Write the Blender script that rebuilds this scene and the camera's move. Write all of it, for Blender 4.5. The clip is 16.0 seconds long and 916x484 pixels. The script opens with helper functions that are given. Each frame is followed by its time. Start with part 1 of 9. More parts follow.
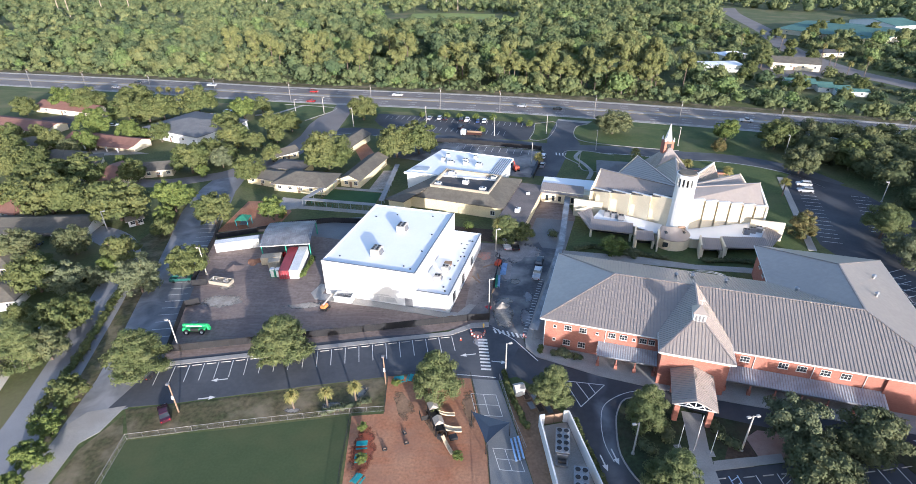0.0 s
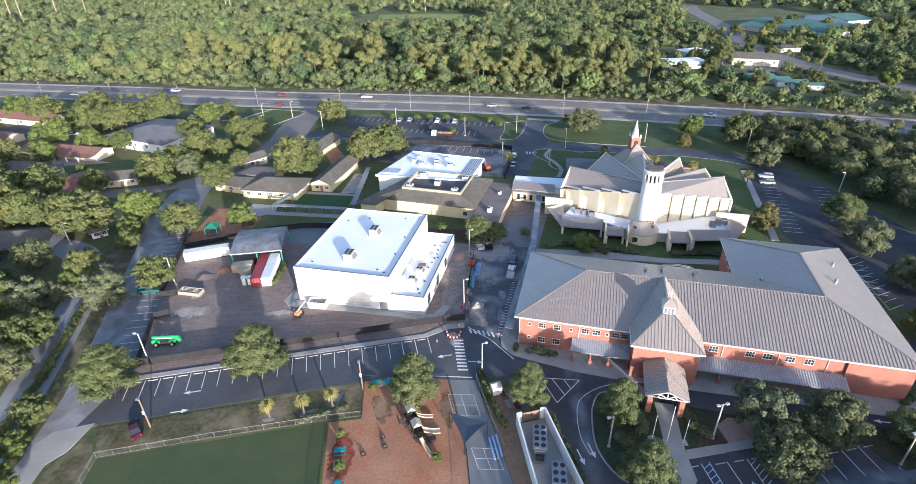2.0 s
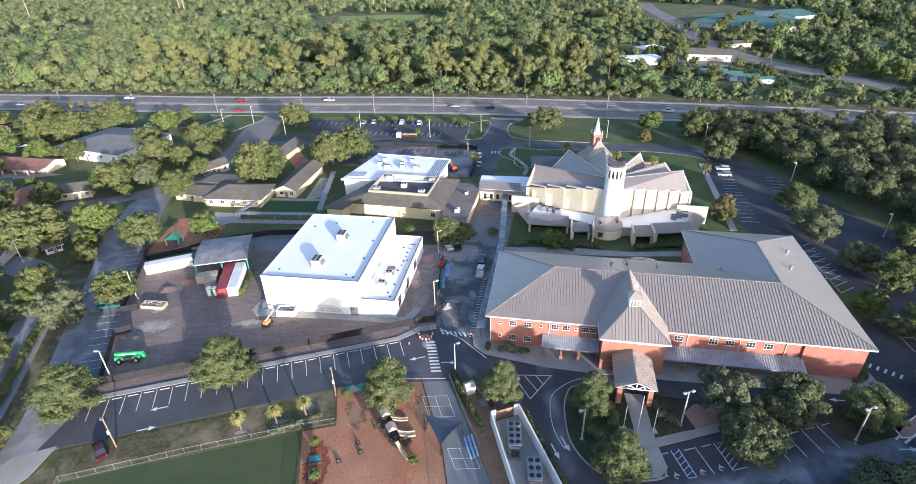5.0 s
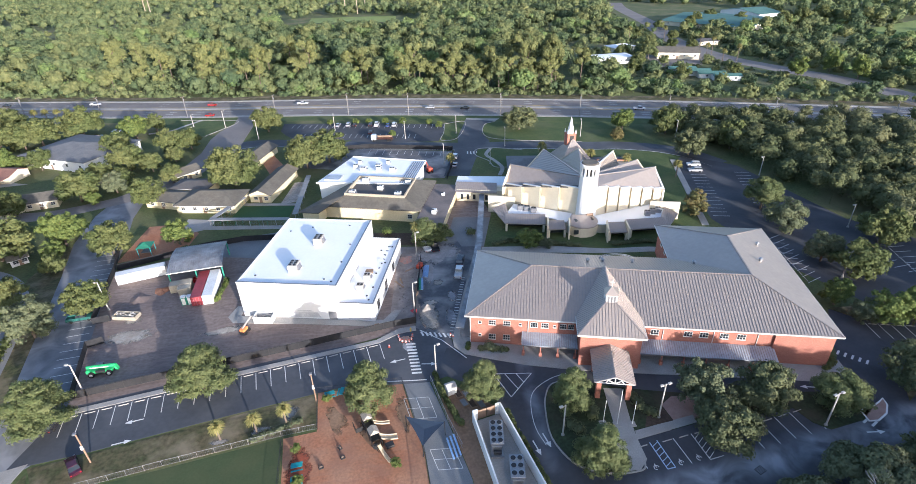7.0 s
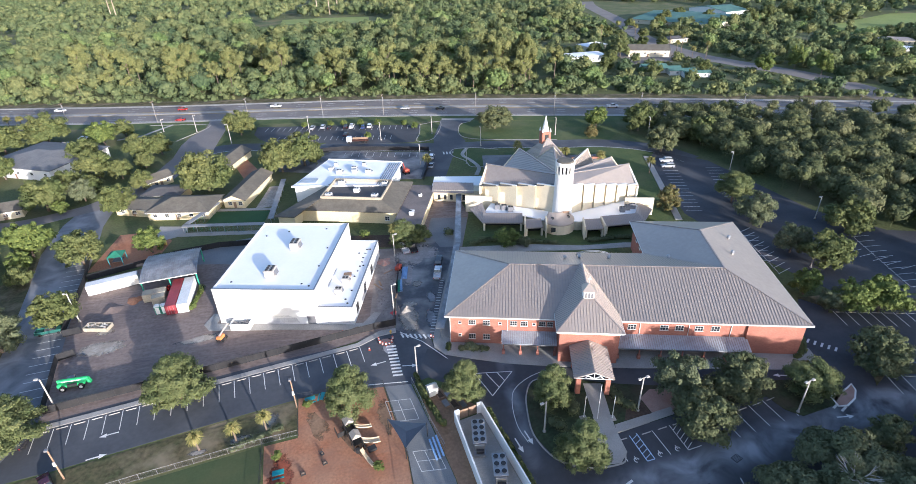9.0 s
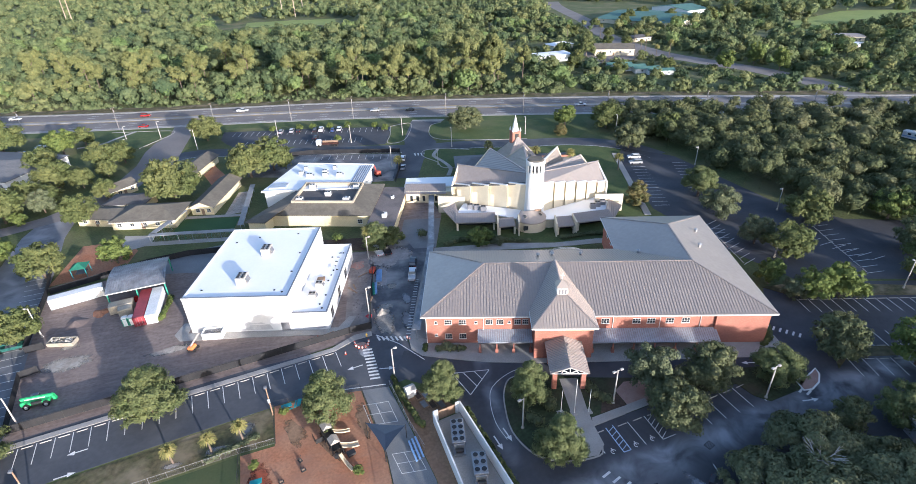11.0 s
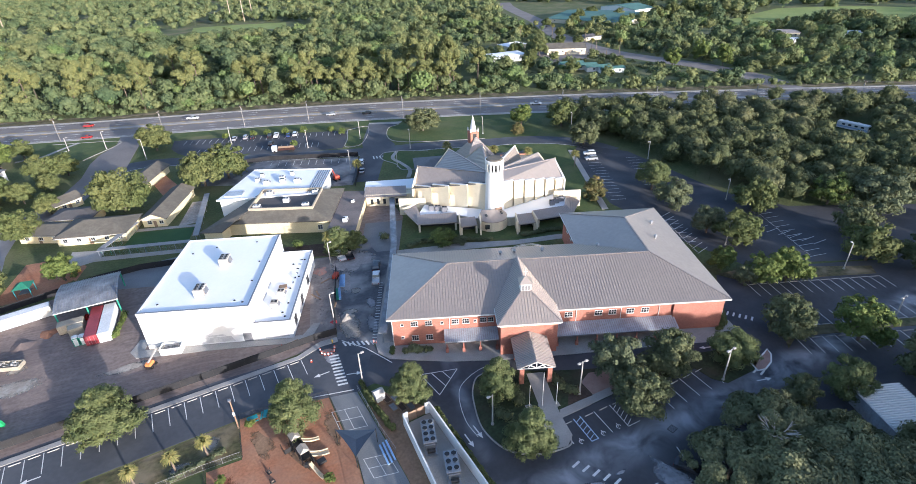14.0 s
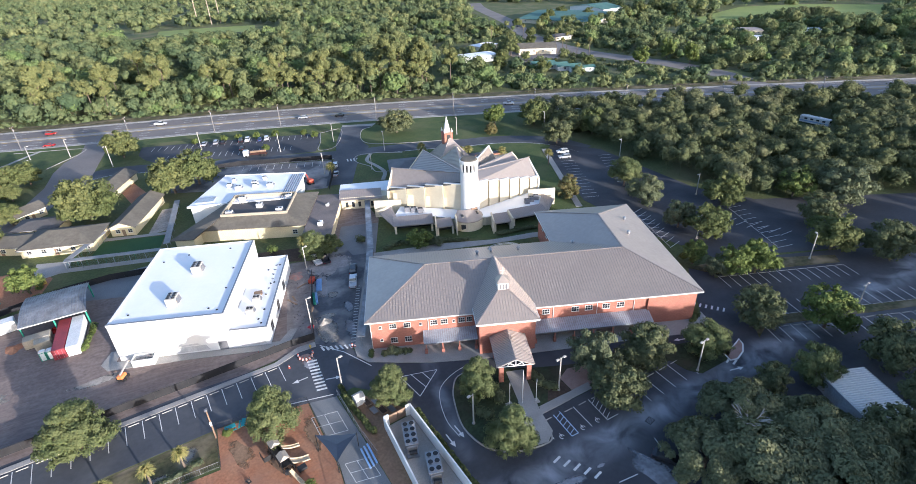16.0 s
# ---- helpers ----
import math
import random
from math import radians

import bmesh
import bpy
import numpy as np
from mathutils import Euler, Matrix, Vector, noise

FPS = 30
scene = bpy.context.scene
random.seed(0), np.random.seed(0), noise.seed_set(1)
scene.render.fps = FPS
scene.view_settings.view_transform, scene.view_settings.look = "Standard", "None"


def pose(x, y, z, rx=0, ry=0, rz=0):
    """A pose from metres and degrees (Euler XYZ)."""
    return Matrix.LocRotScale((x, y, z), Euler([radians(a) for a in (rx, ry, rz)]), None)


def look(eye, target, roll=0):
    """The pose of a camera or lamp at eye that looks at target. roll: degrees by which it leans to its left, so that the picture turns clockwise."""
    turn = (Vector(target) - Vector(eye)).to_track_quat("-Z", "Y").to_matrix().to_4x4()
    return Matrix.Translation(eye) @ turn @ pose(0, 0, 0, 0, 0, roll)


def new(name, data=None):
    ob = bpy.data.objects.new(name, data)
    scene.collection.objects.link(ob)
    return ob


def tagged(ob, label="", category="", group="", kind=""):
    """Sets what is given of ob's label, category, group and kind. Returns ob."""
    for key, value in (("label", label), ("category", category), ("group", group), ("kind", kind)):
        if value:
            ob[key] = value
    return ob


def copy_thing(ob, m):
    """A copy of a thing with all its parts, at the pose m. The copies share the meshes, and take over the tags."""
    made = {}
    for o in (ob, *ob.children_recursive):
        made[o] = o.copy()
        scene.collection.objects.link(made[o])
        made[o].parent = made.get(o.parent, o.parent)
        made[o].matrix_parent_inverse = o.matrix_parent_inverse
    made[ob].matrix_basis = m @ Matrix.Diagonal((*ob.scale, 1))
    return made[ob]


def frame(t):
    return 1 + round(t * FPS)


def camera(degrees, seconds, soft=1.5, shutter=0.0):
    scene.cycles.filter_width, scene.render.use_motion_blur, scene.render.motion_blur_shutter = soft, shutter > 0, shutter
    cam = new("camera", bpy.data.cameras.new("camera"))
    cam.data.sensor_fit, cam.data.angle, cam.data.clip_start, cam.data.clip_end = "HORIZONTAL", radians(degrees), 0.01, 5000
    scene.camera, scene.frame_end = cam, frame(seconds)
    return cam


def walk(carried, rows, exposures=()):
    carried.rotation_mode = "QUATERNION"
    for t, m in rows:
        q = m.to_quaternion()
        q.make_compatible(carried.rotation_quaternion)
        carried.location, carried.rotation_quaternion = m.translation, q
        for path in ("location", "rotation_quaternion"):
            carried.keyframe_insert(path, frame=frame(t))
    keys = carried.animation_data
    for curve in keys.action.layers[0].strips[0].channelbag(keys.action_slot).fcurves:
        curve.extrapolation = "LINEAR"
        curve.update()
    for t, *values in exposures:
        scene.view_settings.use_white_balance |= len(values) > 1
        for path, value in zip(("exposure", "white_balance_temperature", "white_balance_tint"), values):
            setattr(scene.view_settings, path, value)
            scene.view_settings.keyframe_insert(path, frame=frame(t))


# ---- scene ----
cam = camera(81.42, 16.0, soft=0.55)
# seconds, x, y, z, yaw, pitch, roll
PATH = [
    (0, 0.00, 0.00, 74.00, 0.83, -29.40, -0.90),
    (0.5, 0.17, -0.09, 74.12, -0.32, -29.41, -1.01),
    (1, 0.24, -0.15, 74.24, -1.17, -29.43, -1.10),
    (1.5, 0.46, -0.12, 74.35, -1.58, -29.45, -1.18),
    (2, 0.55, -0.17, 74.43, -2.21, -29.45, -1.25),
    (2.5, 0.55, -0.17, 74.53, -2.97, -29.48, -1.31),
    (3, 0.58, -0.22, 74.69, -3.68, -29.50, -1.35),
    (3.5, 0.62, -0.30, 74.80, -4.28, -29.52, -1.39),
    (4, 0.66, -0.35, 74.83, -4.80, -29.53, -1.45),
    (6.5, 0.97, -0.60, 75.06, -7.96, -29.54, -1.72),
    (7, 1.01, -0.67, 75.09, -8.61, -29.54, -1.78),
    (7.5, 1.07, -0.70, 75.15, -9.18, -29.54, -1.85),
    (8, 1.24, -0.72, 75.19, -9.70, -29.57, -1.91),
    (8.5, 1.29, -0.80, 75.28, -10.35, -29.60, -1.95),
    (9, 1.31, -0.80, 75.31, -11.17, -29.63, -1.98),
    (11.5, 1.40, -1.21, 75.42, -15.15, -29.65, -2.18),
    (12, 1.35, -1.27, 75.48, -15.96, -29.67, -2.23),
    (12.5, 1.32, -1.33, 75.51, -16.71, -29.66, -2.24),
    (13, 1.33, -1.42, 75.46, -17.47, -29.64, -2.25),
    (13.5, 1.31, -1.48, 75.42, -18.34, -29.63, -2.26),
    (14, 1.28, -1.56, 75.41, -18.96, -29.64, -2.28),
    (14.5, 1.31, -1.64, 75.44, -19.62, -29.65, -2.32),
    (15, 1.28, -1.68, 75.47, -20.40, -29.66, -2.37),
    (15.5, 1.35, -1.72, 75.48, -21.10, -29.66, -2.40),
    (16, 1.38, -1.83, 75.47, -21.77, -29.66, -2.44),
]
walk(cam, [(t, pose(x, y, z, 0, 0, yaw) @ pose(0, 0, 0, 90 + p) @ pose(0, 0, 0, 0, 0, r)) for t, x, y, z, yaw, p, r in PATH],
     [(0.0, 1.41, 5270, 17), (16.0, 1.41, 5270, 17)])

# ---- light: low morning sun behind the camera's right shoulder, clear sky ----
SUN_EL = radians(10.0)
SUN_AZ = math.atan2(0.40, -0.916)
sun_dir = Vector((math.sin(SUN_AZ) * math.cos(SUN_EL), math.cos(SUN_AZ) * math.cos(SUN_EL), math.sin(SUN_EL)))
world = bpy.data.worlds.new("sky")
scene.world = world
world.use_nodes = True
wn = world.node_tree.nodes
sky = wn.new("ShaderNodeTexSky")
sky.sky_type = "NISHITA"
sky.sun_disc = False
sky.sun_elevation = SUN_EL
sky.sun_rotation = SUN_AZ
sky.dust_density = 2.0
wn["Background"].inputs["Strength"].default_value = 0.15
world.node_tree.links.new(sky.outputs[0], wn["Background"].inputs["Color"])
sun = bpy.data.lights.new("sun", "SUN")
sun.energy, sun.angle, sun.color = 4.2, radians(0.6), (1.0, 0.86, 0.66)
new("sun", sun).matrix_world = look(sun_dir * 200, (0, 0, 0))

# ---- materials ----
def mat(name, a, b=None, scale=1.0, fine=12.0, rough=0.8, metal=0.0, bump=0.0, spread=0.0, per="object", stain=None, stain_scale=0.06, stain_amount=0.5, spec=0.3, translucent=0.0, grit=0.78):
    """Two tones mixed by a coarse and a fine noise in world metres; spread varies brightness per object or per island; stain is a third tone in large patches."""
    m = bpy.data.materials.new(name)
    m.use_nodes = True
    nt = m.node_tree
    N, L = nt.nodes, nt.links
    p = N["Principled BSDF"]
    p.inputs["Roughness"].default_value = rough
    p.inputs["Metallic"].default_value = metal
    p.inputs["Specular IOR Level"].default_value = spec
    geo = N.new("ShaderNodeNewGeometry")
    b = b or tuple(0.8 * c for c in a)

    def noise_node(s, detail):
        n = N.new("ShaderNodeTexNoise")
        n.inputs["Scale"].default_value = s
        n.inputs["Detail"].default_value = detail
        L.new(geo.outputs["Position"], n.inputs["Vector"])
        return n

    def mix(f, c0, c1, kind="MIX"):
        x = N.new("ShaderNodeMix")
        x.data_type, x.blend_type = "RGBA", kind
        for sock, v in ((x.inputs[0], f), (x.inputs[6], c0), (x.inputs[7], c1)):
            if isinstance(v, (int, float)):
                sock.default_value = v
            elif isinstance(v, tuple):
                sock.default_value = (*v, 1)
            else:
                L.new(v, sock)
        return x.outputs[2]

    def ramp(src, lo, hi):
        r = N.new("ShaderNodeMapRange")
        r.inputs[1].default_value, r.inputs[2].default_value = lo, hi
        L.new(src, r.inputs[0])
        return r.outputs[0]

    n1, n2 = noise_node(scale, 4), noise_node(fine, 3)
    col = mix(ramp(n1.outputs[0], 0.32, 0.68), a, b)
    col = mix(ramp(n2.outputs[0], 0.3, 0.7), col, mix(1.0, col, (grit, grit, grit), "MULTIPLY"))
    if stain:
        n3 = noise_node(stain_scale, 6)
        f = N.new("ShaderNodeMath")
        f.operation = "MULTIPLY"
        f.inputs[1].default_value = stain_amount
        L.new(ramp(n3.outputs[0], 0.48, 0.66), f.inputs[0])
        col = mix(f.outputs[0], col, stain)
    if spread:
        if per == "object":
            rnd = N.new("ShaderNodeObjectInfo").outputs["Random"]
        else:
            rnd = geo.outputs["Random Per Island"]
        r = N.new("ShaderNodeMapRange")
        r.inputs[3].default_value, r.inputs[4].default_value = 1 - spread, 1 + spread
        L.new(rnd, r.inputs[0])
        h = N.new("ShaderNodeHueSaturation")
        L.new(r.outputs[0], h.inputs["Value"])
        r2 = N.new("ShaderNodeMapRange")
        r2.inputs[3].default_value, r2.inputs[4].default_value = 0.5 + 0.07 * spread, 0.5 - 0.05 * spread
        L.new(rnd, r2.inputs[0])
        L.new(r2.outputs[0], h.inputs["Hue"])
        L.new(col, h.inputs["Color"])
        col = h.outputs[0]
    L.new(col, p.inputs["Base Color"])
    if bump:
        bn = N.new("ShaderNodeBump")
        bn.inputs["Strength"].default_value = bump
        bn.inputs["Distance"].default_value = 0.05
        L.new(n2.outputs[0], bn.inputs["Height"])
        L.new(bn.outputs[0], p.inputs["Normal"])
    if translucent:
        t = N.new("ShaderNodeBsdfTranslucent")
        L.new(col, t.inputs["Color"])
        s = N.new("ShaderNodeMixShader")
        s.inputs[0].default_value = translucent
        L.new(p.outputs[0], s.inputs[1])
        L.new(t.outputs[0], s.inputs[2])
        L.new(s.outputs[0], N["Material Output"].inputs["Surface"])
    return m


def brick_mat(name, a, b, mortar):
    m = mat(name, a, b, scale=0.5, fine=8, rough=0.85, stain=tuple(0.7 * c for c in a), stain_scale=0.15, stain_amount=0.35)
    nt = m.node_tree
    N, L = nt.nodes, nt.links
    p = N["Principled BSDF"]
    src = p.inputs["Base Color"].links[0].from_socket
    tc = N.new("ShaderNodeTexCoord")
    sep = N.new("ShaderNodeSeparateXYZ")
    L.new(tc.outputs["Object"], sep.inputs[0])
    add = N.new("ShaderNodeMath")
    L.new(sep.outputs[0], add.inputs[0])
    L.new(sep.outputs[1], add.inputs[1])
    com = N.new("ShaderNodeCombineXYZ")
    L.new(add.outputs[0], com.inputs[0])
    L.new(sep.outputs[2], com.inputs[1])
    br = N.new("ShaderNodeTexBrick")
    br.inputs["Scale"].default_value = 1.0
    br.inputs["Brick Width"].default_value = 0.4
    br.inputs["Row Height"].default_value = 0.15
    br.inputs["Mortar Size"].default_value = 0.012
    br.inputs["Color2"].default_value = (0.82, 0.8, 0.8, 1)
    br.inputs["Color1"].default_value = (1, 1, 1, 1)
    br.inputs["Mortar"].default_value = (*mortar, 1)
    L.new(com.outputs[0], br.inputs["Vector"])
    x = N.new("ShaderNodeMix")
    x.data_type, x.blend_type = "RGBA", "MULTIPLY"
    x.inputs[0].default_value = 1
    L.new(src, x.inputs[6])
    L.new(br.outputs[0], x.inputs[7])
    L.new(x.outputs[2], p.inputs["Base Color"])
    return m


GRASS = mat("grass", (0.075, 0.1, 0.034), (0.115, 0.13, 0.046), 0.12, 1.4, 0.95, bump=0.5, stain=(0.17, 0.145, 0.075), stain_scale=0.05, stain_amount=0.6, grit=0.6)
LAWN = mat("lawn", (0.058, 0.09, 0.028), (0.085, 0.112, 0.036), 0.2, 1.6, 0.95, bump=0.4, stain=(0.12, 0.12, 0.055), stain_scale=0.08, stain_amount=0.5, grit=0.68)
FIELD = mat("playing_field_grass", (0.05, 0.072, 0.028), (0.06, 0.082, 0.033), 0.25, 2.4, 0.95, bump=0.2, stain=(0.085, 0.088, 0.038), stain_scale=0.1, stain_amount=0.5, grit=0.82)
TURF = mat("turf", (0.035, 0.085, 0.03), (0.045, 0.1, 0.035), 0.25, 9, 0.95, bump=0.2)
DRYGRASS = mat("dry_grass", (0.075, 0.084, 0.032), (0.145, 0.118, 0.062), 0.3, 1.3, 0.95, bump=0.5, stain=(0.23, 0.185, 0.12), stain_scale=0.18, stain_amount=0.75, grit=0.48)
ASPHALT = mat("asphalt", (0.046, 0.048, 0.055), (0.063, 0.065, 0.071), 0.15, 1.3, 0.85, bump=0.15, stain=(0.095, 0.096, 0.1), stain_scale=0.07, stain_amount=0.6, grit=0.84)
OLDASPHALT = mat("old_asphalt", (0.17, 0.153, 0.142), (0.21, 0.19, 0.175), 0.08, 1.2, 0.9, bump=0.15, stain=(0.14, 0.132, 0.13), stain_scale=0.05, stain_amount=0.5, grit=0.86)
CONCRETE = mat("concrete", (0.31, 0.295, 0.27), (0.38, 0.362, 0.33), 0.3, 5, 0.85, stain=(0.25, 0.23, 0.2), stain_scale=0.2, stain_amount=0.5)
COURT = mat("court_paving", (0.168, 0.176, 0.182), (0.215, 0.22, 0.218), 0.2, 5, 0.85, stain=(0.132, 0.135, 0.138), stain_scale=0.12, stain_amount=0.5)
DIRT = mat("dirt", (0.195, 0.15, 0.13), (0.25, 0.194, 0.165), 0.16, 1.3, 0.95, bump=0.6, stain=(0.125, 0.098, 0.09), stain_scale=0.09, stain_amount=0.75, grit=0.64)
SAND = mat("sand", (0.46, 0.42, 0.36), (0.35, 0.31, 0.26), 0.3, 1.5, 0.95, bump=0.4, stain=(0.19, 0.15, 0.12), stain_scale=0.25, stain_amount=0.6, grit=0.62)
MULCH = mat("red_mulch", (0.37, 0.155, 0.078), (0.43, 0.23, 0.132), 0.14, 2.2, 0.95, bump=0.6, stain=(0.24, 0.125, 0.078), stain_scale=0.16, stain_amount=0.6, grit=0.66)
REDMULCH = mat("fresh_red_mulch", (0.33, 0.09, 0.045), (0.27, 0.08, 0.045), 0.3, 2.2, 0.95, bump=0.6, stain=(0.2, 0.09, 0.06), stain_scale=0.3, stain_amount=0.6, grit=0.65)
BROWNMULCH = mat("brown_mulch", (0.25, 0.155, 0.09), (0.32, 0.205, 0.125), 0.4, 2.0, 0.95, bump=0.4, stain=(0.17, 0.1, 0.065), stain_scale=0.2, stain_amount=0.5, grit=0.66)
BEDMULCH = mat("bed_mulch", (0.075, 0.05, 0.036), (0.11, 0.075, 0.05), 0.4, 2.0, 0.95, bump=0.4, grit=0.6)
GROUNDCOVER = mat("ground_cover", (0.03, 0.045, 0.02), (0.055, 0.07, 0.03), 0.35, 2.0, 0.95, bump=0.5, stain=(0.075, 0.055, 0.035), stain_scale=0.15, stain_amount=0.6, grit=0.55)
GRAVEL = mat("pale_gravel", (0.26, 0.24, 0.21), (0.36, 0.33, 0.29), 0.6, 2.5, 0.95, bump=0.5, stain=(0.12, 0.11, 0.08), stain_scale=0.3, stain_amount=0.6, grit=0.55)
PAVERS = mat("pavers", (0.3, 0.19, 0.15), (0.36, 0.25, 0.2), 0.6, 7, 0.85)
PAINT = mat("white_line_paint", (0.72, 0.71, 0.68), (0.6, 0.6, 0.57), 0.8, 7, 0.7)
BLUEPAINT = mat("blue_line_paint", (0.38, 0.5, 0.66), (0.45, 0.55, 0.68), 0.8, 7, 0.7)
YELLOWPAINT = mat("yellow_line_paint", (0.62, 0.42, 0.08), (0.55, 0.38, 0.1), 0.8, 7, 0.7)
WHITEWALL = mat("white_stucco", (0.74, 0.73, 0.7), (0.7, 0.69, 0.66), 0.2, 2, 0.8, stain=(0.6, 0.59, 0.57), stain_scale=0.12, stain_amount=0.35, grit=0.94)
WHITEROOF = mat("white_membrane", (0.79, 0.79, 0.785), (0.75, 0.75, 0.745), 0.15, 1.5, 0.6, stain=(0.72, 0.715, 0.7), stain_scale=0.1, stain_amount=0.4, grit=0.97)
CREAM = mat("cream_stucco", (0.72, 0.64, 0.47), (0.66, 0.58, 0.42), 0.3, 6, 0.85)
YELLOWWALL = mat("yellow_stucco", (0.7, 0.6, 0.37), (0.64, 0.55, 0.34), 0.3, 6, 0.85)
BRICK = brick_mat("red_brick", (0.45, 0.2, 0.14), (0.4, 0.17, 0.12), (0.75, 0.7, 0.68))
METALROOF = mat("grey_metal_roof", (0.395, 0.335, 0.285), (0.362, 0.308, 0.264), 0.15, 1.2, 0.42, 0.45, stain=(0.32, 0.278, 0.242), stain_scale=0.06, stain_amount=0.4, spec=0.5, grit=0.9)
METALSEAM = mat("roof_seam", (0.33, 0.292, 0.27), (0.295, 0.262, 0.244), 0.2, 1.5, 0.45, 0.4, spec=0.5)
GALV = mat("galvanised_sheet", (0.48, 0.52, 0.56), (0.4, 0.44, 0.48), 0.6, 3, 0.45, 0.2, stain=(0.27, 0.25, 0.23), stain_scale=0.3, stain_amount=0.5)
BROWNROOF = mat("brown_shingle", (0.112, 0.1, 0.08), (0.15, 0.135, 0.108), 0.4, 1.4, 0.9, bump=0.3, stain=(0.08, 0.075, 0.064), stain_scale=0.12, stain_amount=0.5, grit=0.8)
REDROOF = mat("red_shingle", (0.2, 0.1, 0.075), (0.25, 0.13, 0.095), 0.4, 5, 0.9, bump=0.3, stain=(0.15, 0.09, 0.075), stain_scale=0.12, stain_amount=0.4)
GREENROOF = mat("green_metal_roof", (0.07, 0.15, 0.125), (0.09, 0.18, 0.15), 0.1, 1, 0.75, 0.0)
TILEROOF = mat("terracotta_tile", (0.4, 0.19, 0.12), (0.34, 0.16, 0.1), 0.5, 4, 0.85)
DARKROOF = mat("dark_flat_roof", (0.085, 0.08, 0.08), (0.11, 0.105, 0.1), 0.3, 5, 0.9)
PAVROOF = mat("weathered_flat_roof", (0.2, 0.17, 0.155), (0.15, 0.13, 0.12), 0.2, 5, 0.9, stain=(0.1, 0.09, 0.085), stain_scale=0.2, stain_amount=0.5)
TRIM = mat("white_trim", (0.75, 0.74, 0.7), (0.7, 0.69, 0.66), 0.5, 5, 0.6)
GREYTRIM = mat("grey_metal", (0.3, 0.3, 0.31), (0.25, 0.25, 0.26), 0.5, 5, 0.5, 0.6)
DARKMETAL = mat("dark_metal", (0.03, 0.03, 0.032), (0.045, 0.045, 0.045), 0.5, 5, 0.5, 0.3)
POLE = mat("pole_concrete", (0.47, 0.44, 0.39), (0.41, 0.385, 0.345), 0.5, 5, 0.8)
WOOD = mat("weathered_wood", (0.3, 0.2, 0.13), (0.22, 0.15, 0.1), 0.5, 6, 0.9)
SCREEN = mat("black_fence_screen", (0.018, 0.018, 0.02), (0.03, 0.03, 0.032), 0.5, 6, 0.9)
STEEL = mat("galvanised_steel", (0.4, 0.41, 0.42), (0.34, 0.345, 0.35), 0.5, 6, 0.45, 0.7)
GLASS = mat("window_glass", (0.03, 0.035, 0.04), (0.04, 0.045, 0.05), 0.3, 2, 0.08, 0.0, spec=0.9)
RUBBER = mat("rubber", (0.02, 0.02, 0.02), None, 2, 9, 0.9)
BARK = mat("bark", (0.12, 0.09, 0.07), (0.17, 0.135, 0.105), 1.5, 9, 0.95, bump=0.5)
LEAF = mat("oak_leaves", (0.1, 0.126, 0.044), (0.158, 0.168, 0.062), 0.09, 1.6, 0.75, spread=0.10, per="island", translucent=0.25, spec=0.15)
NEARLEAF = mat("shade_tree_leaves", (0.11, 0.138, 0.054), (0.165, 0.182, 0.076), 0.4, 1.6, 0.75, spread=0.08, per="island", translucent=0.22, spec=0.15)
LEAFB = mat("fresh_leaves", (0.15, 0.185, 0.05), (0.115, 0.15, 0.042), 0.35, 2.5, 0.75, spread=0.18, per="island", translucent=0.20, spec=0.15)
LEAFD = mat("dark_leaves", (0.102, 0.118, 0.056), (0.152, 0.16, 0.078), 0.3, 1.6, 0.8, spread=0.13, per="island", translucent=0.15, spec=0.12)
EASTLEAF = mat("wood_leaves", (0.08, 0.098, 0.045), (0.138, 0.147, 0.066), 0.085, 1.2, 0.8, spread=0.12, per="island", translucent=0.18, spec=0.12)
LEAFG = mat("grey_leaves", (0.15, 0.168, 0.092), (0.122, 0.138, 0.074), 0.35, 1.6, 0.8, spread=0.13, per="island", translucent=0.15, spec=0.12)
PINELEAF = mat("pine_needles", (0.145, 0.16, 0.06), (0.195, 0.205, 0.08), 0.2, 1.6, 0.8, spread=0.12, per="island", translucent=0.25, spec=0.12)
OLIVEWOOD = mat("olive_leaves", (0.145, 0.168, 0.07), (0.198, 0.21, 0.088), 0.09, 0.9, 0.85, spread=0.14, per="island", translucent=0.3, spec=0.1)
BRIGHTWOOD = mat("bright_leaves", (0.14, 0.2, 0.07), (0.21, 0.26, 0.1), 0.09, 0.9, 0.85, spread=0.14, per="island", translucent=0.3, spec=0.1)
DEEPWOOD = mat("deep_green_leaves", (0.065, 0.1, 0.052), (0.12, 0.148, 0.07), 0.09, 0.9, 0.85, spread=0.12, per="island", translucent=0.2, spec=0.1)
EASTOLIVE = mat("brownish_wood_leaves", (0.11, 0.125, 0.06), (0.17, 0.17, 0.085), 0.085, 1.2, 0.8, spread=0.13, per="island", translucent=0.18, spec=0.12)
WOODS = mat("woodland_leaves", (0.108, 0.15, 0.07), (0.215, 0.23, 0.098), 0.075, 0.9, 0.85, stain=(0.075, 0.11, 0.055), stain_scale=0.02, stain_amount=0.6, spread=0.12, per="island", translucent=0.3, spec=0.1)
